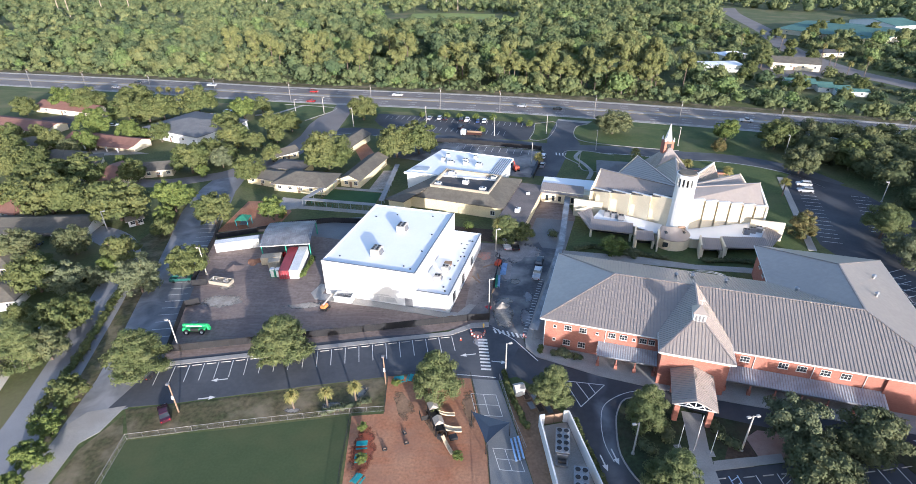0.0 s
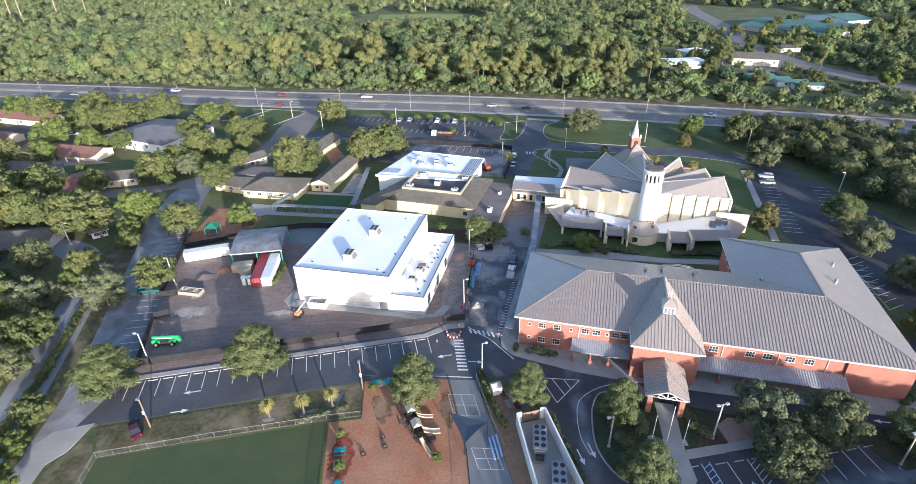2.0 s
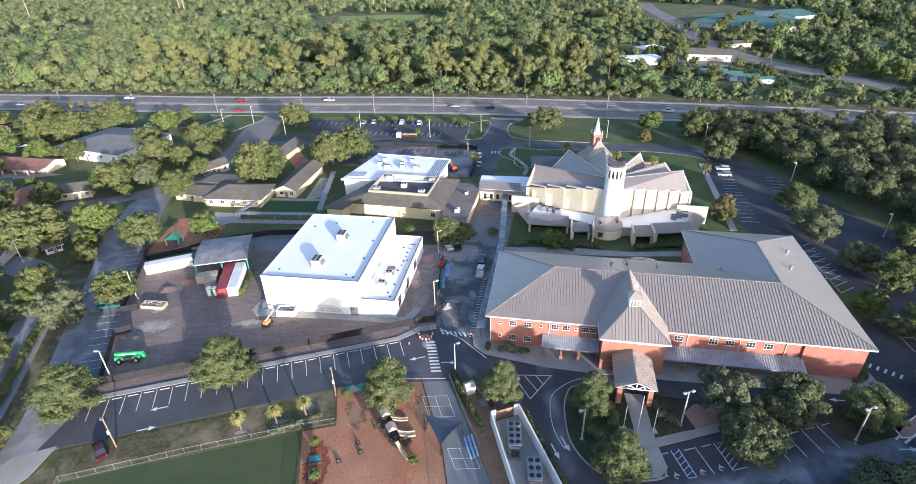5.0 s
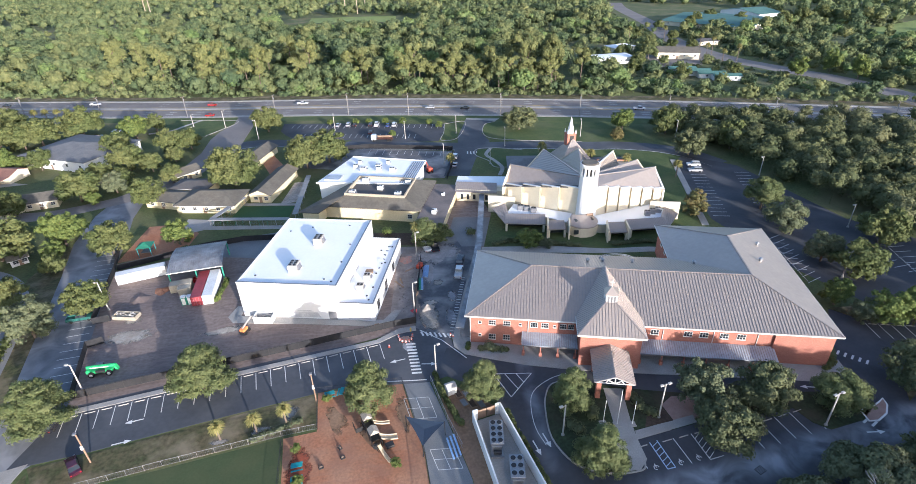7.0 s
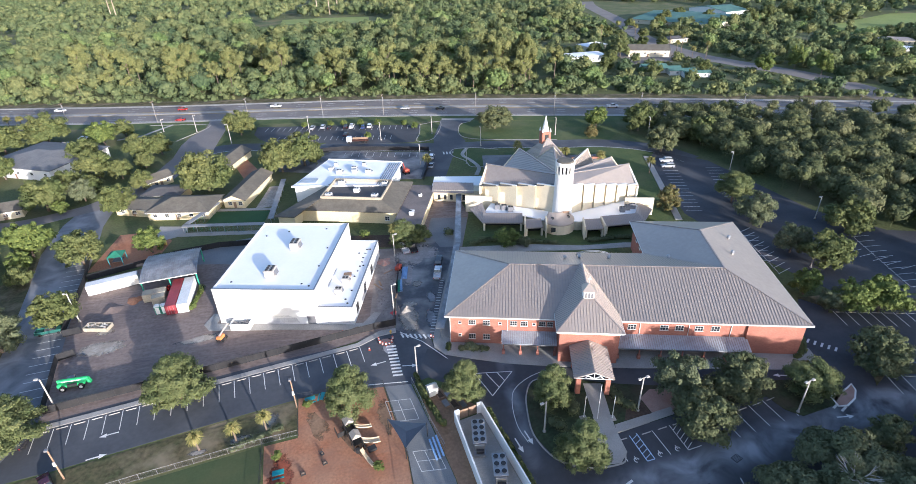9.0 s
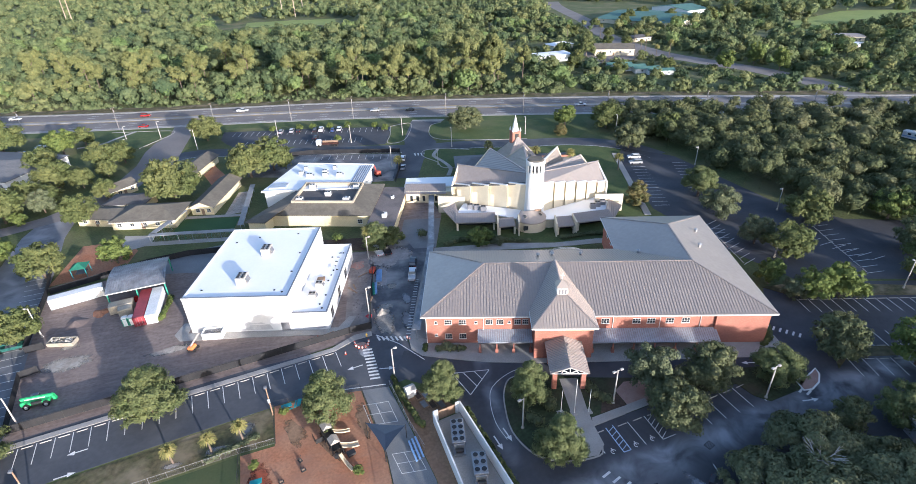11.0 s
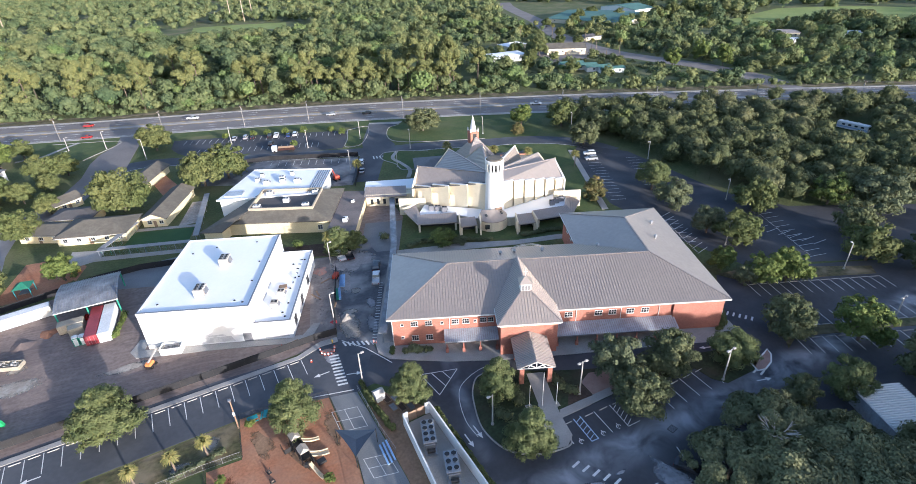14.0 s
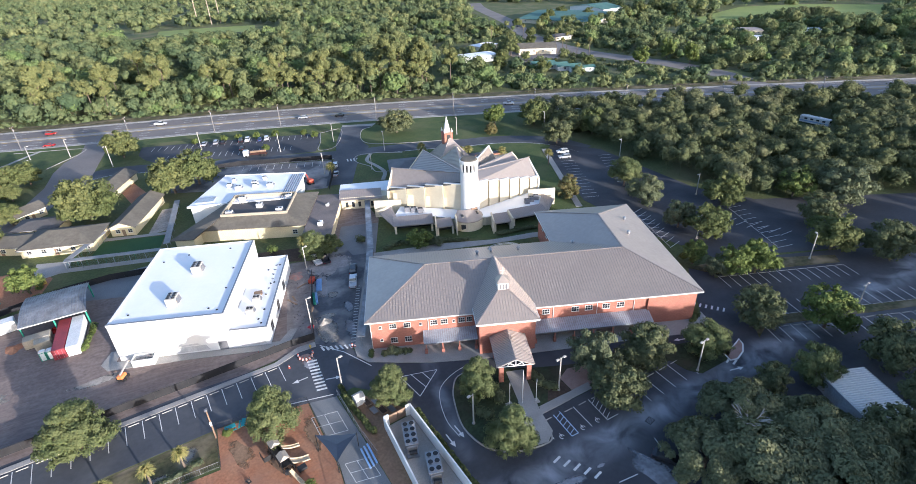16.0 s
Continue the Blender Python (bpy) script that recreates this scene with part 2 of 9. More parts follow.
RUSSETLEAF = mat("russet_leaves", (0.19, 0.15, 0.055), (0.12, 0.125, 0.045), 0.5, 1.8, 0.7, spread=0.15, per="island", translucent=0.2)
BIGLEAF = mat("live_oak_leaves", (0.14, 0.155, 0.08), (0.21, 0.215, 0.11), 0.25, 1.4, 0.8, spread=0.13, per="island", translucent=0.15, spec=0.12)
PALMLEAF = mat("palm_fronds", (0.17, 0.165, 0.05), (0.24, 0.215, 0.07), 1.0, 6, 0.6, spread=0.3, per="island", translucent=0.15)


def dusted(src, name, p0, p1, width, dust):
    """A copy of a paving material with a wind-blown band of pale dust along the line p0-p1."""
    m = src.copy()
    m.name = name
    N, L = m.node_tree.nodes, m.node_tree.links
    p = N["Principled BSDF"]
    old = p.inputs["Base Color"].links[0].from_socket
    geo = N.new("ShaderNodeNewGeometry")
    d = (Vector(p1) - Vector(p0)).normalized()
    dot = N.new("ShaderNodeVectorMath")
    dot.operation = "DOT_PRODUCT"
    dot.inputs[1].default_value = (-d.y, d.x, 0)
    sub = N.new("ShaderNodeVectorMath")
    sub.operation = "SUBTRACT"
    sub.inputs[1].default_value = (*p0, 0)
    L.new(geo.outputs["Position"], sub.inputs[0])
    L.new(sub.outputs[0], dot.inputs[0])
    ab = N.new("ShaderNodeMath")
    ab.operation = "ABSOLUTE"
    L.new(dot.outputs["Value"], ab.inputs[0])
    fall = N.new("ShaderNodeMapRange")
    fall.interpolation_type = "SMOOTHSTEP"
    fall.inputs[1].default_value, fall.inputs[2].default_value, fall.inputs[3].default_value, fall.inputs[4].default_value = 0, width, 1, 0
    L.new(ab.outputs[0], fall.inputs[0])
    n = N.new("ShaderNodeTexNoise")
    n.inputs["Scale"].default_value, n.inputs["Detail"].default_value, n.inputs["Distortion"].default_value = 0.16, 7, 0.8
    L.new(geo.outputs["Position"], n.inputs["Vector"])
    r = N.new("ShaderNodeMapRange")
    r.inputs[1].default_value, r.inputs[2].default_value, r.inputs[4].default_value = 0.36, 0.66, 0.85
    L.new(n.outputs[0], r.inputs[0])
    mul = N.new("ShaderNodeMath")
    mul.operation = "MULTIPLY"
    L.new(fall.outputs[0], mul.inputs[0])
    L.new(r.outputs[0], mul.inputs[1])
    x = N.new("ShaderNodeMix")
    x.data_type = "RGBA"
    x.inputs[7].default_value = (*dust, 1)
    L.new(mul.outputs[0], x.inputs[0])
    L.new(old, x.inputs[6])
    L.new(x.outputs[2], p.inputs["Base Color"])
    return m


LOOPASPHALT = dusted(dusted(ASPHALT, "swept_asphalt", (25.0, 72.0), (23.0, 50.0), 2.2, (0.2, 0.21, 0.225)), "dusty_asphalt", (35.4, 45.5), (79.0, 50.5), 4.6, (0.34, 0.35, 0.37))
DRIVEASPHALT = mat("drive_asphalt", (0.06, 0.064, 0.074), (0.08, 0.084, 0.092), 0.12, 1.2, 0.8, bump=0.15, stain=(0.12, 0.122, 0.128), stain_scale=0.06, stain_amount=0.7, grit=0.84)
WESTASPHALT = mat("west_lane_asphalt", (0.11, 0.115, 0.125), (0.145, 0.15, 0.158), 0.12, 1.2, 0.85, bump=0.15, stain=(0.2, 0.2, 0.205), stain_scale=0.07, stain_amount=0.7, grit=0.86)
LANEASPHALT = dusted(WESTASPHALT, "dusty_lane_asphalt", (-70, 76), (-80, 130), 11.0, (0.3, 0.3, 0.305))


def tracked(src, name, tone, direction):
    """A copy of a soil material with wandering tyre tracks."""
    m = src.copy()
    m.name = name
    N, L = m.node_tree.nodes, m.node_tree.links
    p = N["Principled BSDF"]
    old = p.inputs["Base Color"].links[0].from_socket
    geo = N.new("ShaderNodeNewGeometry")
    mp = N.new("ShaderNodeMapping")
    mp.inputs["Rotation"].default_value[2] = radians(direction)
    L.new(geo.outputs["Position"], mp.inputs["Vector"])
    mp.inputs["Scale"].default_value = (0.09, 0.55, 1)
    w = N.new("ShaderNodeTexNoise")
    for key, v in (("Scale", 1.0), ("Distortion", 2.4), ("Detail", 8.0), ("Roughness", 0.68)):
        w.inputs[key].default_value = v
    L.new(mp.outputs[0], w.inputs["Vector"])
    r = N.new("ShaderNodeMapRange")
    r.inputs[1].default_value, r.inputs[2].default_value, r.inputs[4].default_value = 0.44, 0.7, 0.5
    L.new(w.outputs["Fac"], r.inputs[0])
    x = N.new("ShaderNodeMix")
    x.data_type = "RGBA"
    x.inputs[7].default_value = (*tone, 1)
    L.new(r.outputs[0], x.inputs[0])
    L.new(old, x.inputs[6])
    L.new(x.outputs[2], p.inputs["Base Color"])
    return m


LOTDIRT = tracked(DIRT, "rutted_dirt", (0.3, 0.245, 0.21), -14)
PALEASPHALT = mat("pale_asphalt", (0.235, 0.237, 0.245), (0.28, 0.28, 0.285), 0.1, 6, 0.9, bump=0.15, stain=(0.15, 0.15, 0.155), stain_scale=0.08, stain_amount=0.5)

PATCHED = mat("patched_asphalt", (0.09, 0.094, 0.104), (0.12, 0.123, 0.13), 0.2, 1.3, 0.88, bump=0.2, stain=(0.33, 0.315, 0.295), stain_scale=0.1, stain_amount=0.9, grit=0.72)
GREYROOF = mat("grey_shingle", (0.14, 0.14, 0.142), (0.18, 0.178, 0.176), 0.35, 2, 0.85, stain=(0.12, 0.118, 0.118), stain_scale=0.15, stain_amount=0.5)
SHEDROOF = mat("weathered_shed_sheet", (0.17, 0.18, 0.195), (0.33, 0.34, 0.355), 0.5, 3, 0.5, 0.3, stain=(0.14, 0.13, 0.125), stain_scale=0.3, stain_amount=0.6)
WHITECORR = mat("pale_corrugated_sheet", (0.68, 0.69, 0.69), (0.58, 0.59, 0.59), 0.4, 4, 0.5, 0.0, stain=(0.45, 0.43, 0.4), stain_scale=0.3, stain_amount=0.4)
WALLGREY = mat("bare_grey_render", (0.5, 0.5, 0.49), (0.68, 0.67, 0.65), 0.5, 3, 0.9, stain=(0.4, 0.4, 0.4), stain_scale=0.4, stain_amount=0.7)

# ---- geometry helpers ----
class Geo:
    """Collects vertices and faces of one mesh."""

    def __init__(self):
        self.v, self.f = [], []

    def add(self, pts, faces):
        n = len(self.v)
        self.v += [tuple(p) for p in pts]
        self.f += [tuple(n + i for i in f) for f in faces]
        return self

    def hexa(self, p):
        """Eight corners: four below, four above, both counter-clockwise."""
        return self.add(p, [(3, 2, 1, 0), (4, 5, 6, 7), (0, 1, 5, 4), (1, 2, 6, 5), (2, 3, 7, 6), (3, 0, 4, 7)])

    def box(self, x0, y0, z0, x1, y1, z1):
        return self.hexa([(x0, y0, z0), (x1, y0, z0), (x1, y1, z0), (x0, y1, z0), (x0, y0, z1), (x1, y0, z1), (x1, y1, z1), (x0, y1, z1)])

    def rbox(self, x0, y0, z0, x1, y1, z1, c=0.05):
        """A box with its upright and top edges bevelled."""
        def ring(i, z):
            return [(x0 + i + c, y0 + i, z), (x1 - i - c, y0 + i, z), (x1 - i, y0 + i + c, z), (x1 - i, y1 - i - c, z),
                    (x1 - i - c, y1 - i, z), (x0 + i + c, y1 - i, z), (x0 + i, y1 - i - c, z), (x0 + i, y0 + i + c, z)]
        rings = ring(0, z0) + ring(0, z1 - c) + ring(c, z1)
        fs = [tuple(range(7, -1, -1)), tuple(range(16, 24))]
        for k in (0, 8):
            fs += [(k + i, k + (i + 1) % 8, k + 8 + (i + 1) % 8, k + 8 + i) for i in range(8)]
        return self.add(rings, fs)

    def prism(self, poly, z0, z1):
        """An upright prism over a counter-clockwise outline."""
        if sum(a[0] * b[1] - b[0] * a[1] for a, b in zip(poly, poly[1:] + poly[:1])) < 0:
            poly = poly[::-1]
        n = len(poly)
        return self.add([(x, y, z0) for x, y in poly] + [(x, y, z1) for x, y in poly],
                        [tuple(range(n - 1, -1, -1)), tuple(range(n, 2 * n))] + [(i, (i + 1) % n, n + (i + 1) % n, n + i) for i in range(n)])

    def slab(self, pts, t):
        """A plate of thickness t under a polygon in space."""
        n = len(pts)
        return self.add([tuple(p) for p in pts] + [(p[0], p[1], p[2] - t) for p in pts],
                        [tuple(range(n)), tuple(range(2 * n - 1, n - 1, -1))] + [(i, n + i, n + (i + 1) % n, (i + 1) % n) for i in range(n)])

    def tube(self, p0, p1, r0, r1=None, n=8):
        r1 = r0 if r1 is None else r1
        p0, p1 = Vector(p0), Vector(p1)
        d = (p1 - p0).normalized()
        a = d.orthogonal().normalized()
        b = d.cross(a)
        pts = [p + (a * math.cos(2 * math.pi * i / n) + b * math.sin(2 * math.pi * i / n)) * r for p, r in ((p0, r0), (p1, r1)) for i in range(n)]
        return self.add(pts, [tuple(range(n - 1, -1, -1)), tuple(range(n, 2 * n))] + [(i, (i + 1) % n, n + (i + 1) % n, n + i) for i in range(n)])

    def beam(self, p0, p1, w, h):
        """A square bar between two points, w wide and h high, p0 and p1 on its lower middle line."""
        p0, p1 = Vector(p0), Vector(p1)
        s = (p1 - p0).cross(Vector((0, 0, 1))).normalized() * w / 2
        u = Vector((0, 0, h))
        return self.hexa([p0 - s, p0 + s, p1 + s, p1 - s, p0 - s + u, p0 + s + u, p1 + s + u, p1 - s + u][:4] + [p0 - s + u, p0 + s + u, p1 + s + u, p1 - s + u])

    def path(self, pts, w, z0, z1):
        """A ribbon of width w along points on the plan, from z0 to z1."""
        left, right = offset(pts, w / 2), offset(pts, -w / 2)
        for i in range(len(pts) - 1):
            self.prism([right[i], right[i + 1], left[i + 1], left[i]], z0, z1)
        return self

    def mesh(self, name, material):
        me = bpy.data.meshes.new(name)
        me.from_pydata(self.v, [], self.f)
        me.materials.append(material)
        return me


def offset(pts, d):
    """The line d metres to the left of a line on the plan."""
    out = []
    for i, p in enumerate(pts):
        a, b = Vector(pts[max(i - 1, 0)]), Vector(pts[min(i + 1, len(pts) - 1)])
        t = (b - a).normalized()
        out.append((p[0] - t.y * d, p[1] + t.x * d))
    return out


def part(name, geo, material, parent, label="", m=None):
    """One mesh object under a thing or under a part."""
    ob = new(name, geo.mesh(name, material) if isinstance(geo, Geo) else geo)
    ob.parent = parent
    if m is not None:
        ob.matrix_basis = m
    return tagged(ob, label)


def thing(name, label, category, m=None, group="", kind=""):
    ob = new(name)
    ob.empty_display_size = 0.3
    if m is not None:
        ob.matrix_basis = m
    return tagged(ob, label, category, group, kind)


def setting(name, geo, material, label, category):
    return tagged(new(name, geo.mesh(name, material)), label, category, kind="structure")


def along(p, q, d):
    """The point d metres from p towards q."""
    v = Vector(q) - Vector(p)
    v = Vector(p) + v.normalized() * d
    return tuple(v)


def smooth(pts, n=6):
    """A rounded line through points (Catmull-Rom)."""
    P = [Vector(p) for p in pts]
    P = [2 * P[0] - P[1]] + P + [2 * P[-1] - P[-2]]
    out = []
    for i in range(1, len(P) - 2):
        for k in range(n):
            t = k / n
            a, b, c, d = P[i - 1:i + 3]
            out.append(tuple(0.5 * ((2 * b) + (c - a) * t + (2 * a - 5 * b + 4 * c - d) * t * t + (3 * b - a - 3 * c + d) * t ** 3)))
    return out + [tuple(P[-2])]

# ---- ground, roads and paving ----
g = Geo()
g.prism([(-2600, -700), (2600, -700), (2600, 4200), (-2600, 4200)], -1.0, 0.0)
setting("ground", g, GRASS, "wide flat ground of rough green and brown grass", "ground")


def sheet(name, poly, top, material, label, category):
    return setting(name, Geo().prism(list(poly), -0.3, top), material, label, category)


# the highway, its median, verges and lane lines
HWY = smooth([(-700, 430), (-420, 380), (-204, 331), (-104, 305), (19, 278), (131, 243), (227, 206), (340, 160), (520, 80), (800, -60)], 8)
highway = setting("road", Geo().path(HWY, 29.0, -0.3, 0.05), OLDASPHALT, "wide worn grey asphalt highway with many lanes", "road")
part("median", Geo().path(offset(HWY, 0.5), 3.0, -0.2, 0.16), CONCRETE, highway, "pale concrete median strip")
for d in (-13.6, 13.9, -2.2, 3.2):
    part("edge_line", Geo().path(offset(HWY, d), 0.25, 0.0, 0.06), YELLOWPAINT if abs(d) < 4 else PAINT, highway)
for d in (-5.9, -9.7, 6.9, 10.5):
    line = offset(HWY, d)
    dash = Geo()
    for a, b in zip(line, line[1:]):
        n = int((Vector(b) - Vector(a)).length // 12)
        for i in range(n):
            p, q = along(a, b, i * 12), along(a, b, i * 12 + 4)
            if -260 < p[0] < 420:
                dash.path([p, q], 0.22, 0.0, 0.06)
    tagged(part("lane_line", dash, PAINT, highway), kind="stuff")
for d in (-15.4, 15.6):
    part("pavement_strip", Geo().path(offset(HWY, d), 1.7, -0.2, 0.12), CONCRETE, highway, "pale concrete walk along the highway")
setting("verge_south", Geo().path(offset(HWY, -19.5), 9.0, -0.3, 0.03), LAWN, "mown grass verge along the highway", "verge")
setting("verge_north", Geo().path(offset(HWY, 20.0), 10.0, -0.3, 0.03), DRYGRASS, "dry grass verge before the woods", "verge")
CROSS = smooth([(262, 197), (267, 222), (269, 236), (268, 250), (264.5, 275), (255.5, 297), (249.8, 314.5), (242.7, 338.6), (241.5, 376), (246, 420), (257.8, 462.5), (275, 520), (300, 640), (320, 700)], 4)
setting("road_cross", Geo().path(CROSS, 16, -0.3, 0.07), OLDASPHALT, "grey asphalt side road beyond the woods", "road")

# campus asphalt
sheet("road_west_lot", [(-71.6, 64), (-72.6, 77.4), (-76, 93.8), (-81.1, 115.5), (-85.6, 134.2), (-90.5, 153), (-92, 172), (-90, 186), (-80, 186),
                        (-79, 168), (-75, 149), (-71.5, 128), (-67, 107), (-62.4, 85), (-62.4, 70)], 0.022, LANEASPHALT, "dark asphalt lane with parking beside the dirt lot", "road")
sheet("road_drive", [(-66, 69.8), (-54, 71.2), (-31, 75.3), (-12, 78.4), (6.5, 76.6), (13, 78.5), (20, 74), (26, 77), (13, 84.5), (11.5, 95), (2.4, 94.6), (-3, 91.3),
                     (-20, 90), (-62.3, 83)], 0.028, DRIVEASPHALT, "dark asphalt drive with parking stalls", "road")
sheet("road_middle", [(5.1, 94), (14.5, 88), (18.5, 101), (25.0, 122), (27, 130), (19.6, 137.5), (8.7, 124.4)], 0.034, PATCHED, "asphalt lane between the white and brick buildings", "road")
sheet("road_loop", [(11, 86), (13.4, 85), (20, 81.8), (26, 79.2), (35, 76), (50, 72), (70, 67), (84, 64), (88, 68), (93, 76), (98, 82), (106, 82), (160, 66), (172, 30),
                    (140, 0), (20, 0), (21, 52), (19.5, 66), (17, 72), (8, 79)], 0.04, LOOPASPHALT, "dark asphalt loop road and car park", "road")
sheet("road_north", [(-44.8, 263), (-10.6, 255.1), (35.1, 242.3), (31.7, 234.1), (27.1, 219), (12.2, 221.6), (-10.4, 226), (-30.7, 231), (-39.4, 243.4), (-43.7, 253.3)], 0.02, ASPHALT, "asphalt car park beside the highway", "road")
DRIVEN = smooth([(-62, 232), (-50, 235), (-30, 229.5), (-10, 222.4), (14, 216.2), (38, 209.4), (62, 205.4), (85, 198.8), (99, 195.6), (112, 189), (121, 180), (126, 168)], 5)
setting("road_north_drive", Geo().path(DRIVEN, 9.4, -0.3, 0.028), DRIVEASPHALT, "asphalt drive behind the church", "road")
part("edge_line", Geo().path(offset(DRIVEN, -4.4), 0.2, 0.0, 0.034), PAINT, bpy.data.objects["road_north_drive"])
sheet("road_north_gate", [(43.8, 247), (45.2, 249), (59, 243.5), (55, 240.4), (50.5, 237), (47.4, 225), (48.6, 214), (44, 205), (38.8, 195), (33, 178), (24, 180), (29, 198), (34.4, 212), (36, 222)], 0.036, DRIVEASPHALT, "asphalt entrance from the highway", "road")
sheet("pavement_gate_apron", [(44.4, 247.4), (44.8, 249.6), (60, 244.8), (57.4, 241.6)], 0.044, CONCRETE, "pale concrete strip across the entrance", "pavement")
sheet("road_west_street", [(-67, 282), (-56.5, 280), (-57, 257), (-57.4, 241), (-57.5, 224.4), (-64.9, 210.6), (-67.9, 196.3), (-78, 180), (-93, 184), (-84, 194), (-75.6, 210), (-72.4, 228), (-72.7, 245), (-71, 257), (-66.7, 267)], 0.056, OLDASPHALT, "grey asphalt street", "road")
sheet("road_east_lot", [(98, 128), (110, 172), (118, 180), (131, 165), (136, 120), (146, 104), (200, 82), (240, 60), (200, 40), (160, 66), (108, 83), (102, 100)], 0.034, ASPHALT, "dark asphalt car park under trees", "road")
RES = smooth([(-73, 42), (-77, 58), (-79, 70), (-81.8, 83.5), (-86, 102.5), (-90.5, 118), (-97, 130), (-108, 138), (-125, 141), (-150, 136)], 5)
setting("road_residential", Geo().path(RES, 8.2, -0.3, 0.024), PALEASPHALT, "pale asphalt residential street", "road")
setting("road_residential_north", Geo().path(smooth([(-78, 190), (-92, 182), (-112, 176), (-140, 182), (-170, 190)], 5), 7.0, -0.3, 0.036), OLDASPHALT, "pale asphalt residential street", "road")
setting("road_residential_far", Geo().path(smooth([(-150, 310), (-190, 255), (-230, 215), (-280, 190)], 5), 8.0, -0.3, 0.036), OLDASPHALT, "pale asphalt residential street", "road")

sheet("pavement_apron", [(-72, 30), (-71.2, 66), (-69.3, 69.1), (-62.9, 70.6), (-64.3, 64.5), (-66.5, 62), (-66, 30)], 0.046, CONCRETE, "pale concrete apron of the lane", "pavement")
sheet("ground_dirt_lot", [(-62.3, 81.8), (-20, 88.4), (1.0, 93.2), (5.0, 94.2), (6.4, 106), (9.5, 123), (5, 130), (-24, 142), (-40, 143), (-56, 138), (-72, 134), (-68, 110)], 0.0145, LOTDIRT, "bare brown dirt building site with tyre tracks", "dirt lot")
sheet("ground_north_site", [(-28, 219), (-3, 216), (31, 205.4), (28, 190), (24, 178), (14, 180), (-12, 194), (-28, 200)], 0.016, tracked(PATCHED, "site_asphalt", (0.2, 0.16, 0.14), -15), "worn asphalt of a building site with soil on it", "dirt lot")
sheet("ground_sand_middle", [(-0.5, 97), (5, 98), (9.4, 122), (10.4, 130), (4, 131)], 0.026, mat("churned_soil", (0.2, 0.172, 0.155), (0.33, 0.29, 0.262), 0.28, 1.5, 0.95, bump=0.3, stain=(0.15, 0.13, 0.12), stain_scale=0.22, stain_amount=0.7, grit=0.7), "disturbed sandy soil beside the white building", "sand")
sheet("lawn_field", [(-58.6, 62.6), (-21, 68.0), (-19, 40), (-57, 36)], 0.012, FIELD, "smooth mown dark green playing field", "lawn")
sheet("ground_dry_corner", [(-61, 36), (-66, 52), (-65.6, 61), (-62.2, 68.4), (-59.2, 62.6), (-57.4, 38)], 0.014, DRYGRASS, "bare dry grass beside the apron", "lawn")
sheet("lawn_strip", [(-62.6, 69.6), (-54, 70.8), (-31, 74.9), (-15.6, 77.6), (-15, 69.4), (-21, 68.6), (-58.6, 63.2)], 0.012, DRYGRASS, "strip of rough dry grass", "lawn")
sheet("lawn_hedge_bank", [(-77, 66), (-79.5, 84), (-83.5, 103), (-88.5, 121), (-94, 134), (-92, 150), (-90, 152), (-85.2, 134), (-80.8, 115), (-75.7, 93.5), (-72.3, 77), (-71.8, 60)], 0.016, DRYGRASS, "bank of rough grass and weeds", "lawn")
sheet("playground_surface", [(-20.6, 67.9), (-14.9, 68.4), (-15.2, 77.9), (0.9, 77.4), (3.4, 60), (3.8, 40), (-18.5, 40)], 0.018, tracked(MULCH, "raked_mulch", (0.3, 0.17, 0.11), 62), "worn red mulch of a playground", "mulch")
court = sheet("pavement_court", [(1.1, 77.6), (6.3, 76.6), (8.3, 66), (10.4, 54), (11, 40), (3.9, 40), (3.5, 60)], 0.022, COURT, "grey concrete play court with painted squares", "pavement")
sheet("ground_mulch_path", [(7.6, 75.5), (12, 74), (17.4, 68.2), (12.7, 66.2), (13.8, 52), (14, 40), (11.1, 40), (10.5, 54), (8.5, 66)], 0.016, BROWNMULCH, "brown mulch path", "mulch")
sheet("lawn_garden", [(6.6, 77), (12.6, 78), (13.2, 74.5), (8.1, 74.2)], 0.02, LAWN, "small grass patch", "lawn")
sheet("lawn_round", [(41.6, 205.0), (49.6, 204.4), (58.9, 199.6), (57, 190), (53.4, 182.9), (44.3, 184.5), (43.5, 191), (39.6, 198.6)], 0.06, LAWN, "mown lawn beside the drive", "lawn")
setting("kerb_round", Geo().path(smooth([(52, 182.6), (44.2, 184.2), (43.2, 191), (39.4, 198.6), (41.4, 205.2), (49.6, 204.7), (59, 199.8)], 5), 0.3, -0.1, 0.13), CONCRETE, "pale kerb round the lawn", "kerb")
setting("pavement_round_walk", Geo().path(smooth([(47.0, 205), (43.6, 198), (45.4, 191), (46.6, 183), (44, 176)], 5), 1.5, -0.1, 0.08), CONCRETE, "pale concrete path across the lawn", "pavement")
sheet("lawn_highway_east", [(51.8, 241.2), (58, 240.4), (120.7, 221.2), (118, 208), (107, 197.6), (86.7, 203.6), (63.5, 210.6), (51.1, 216.5), (47.4, 224)], 0.012, LAWN, "mown lawn between the drive and the highway", "lawn")
setting("kerb_highway_east", Geo().path(smooth([(57, 240.6), (51.4, 237.4), (48, 225), (50.6, 217), (63.4, 210.9), (86, 204)], 5), 0.3, -0.1, 0.13), CONCRETE, "pale kerb round the lawn", "kerb")
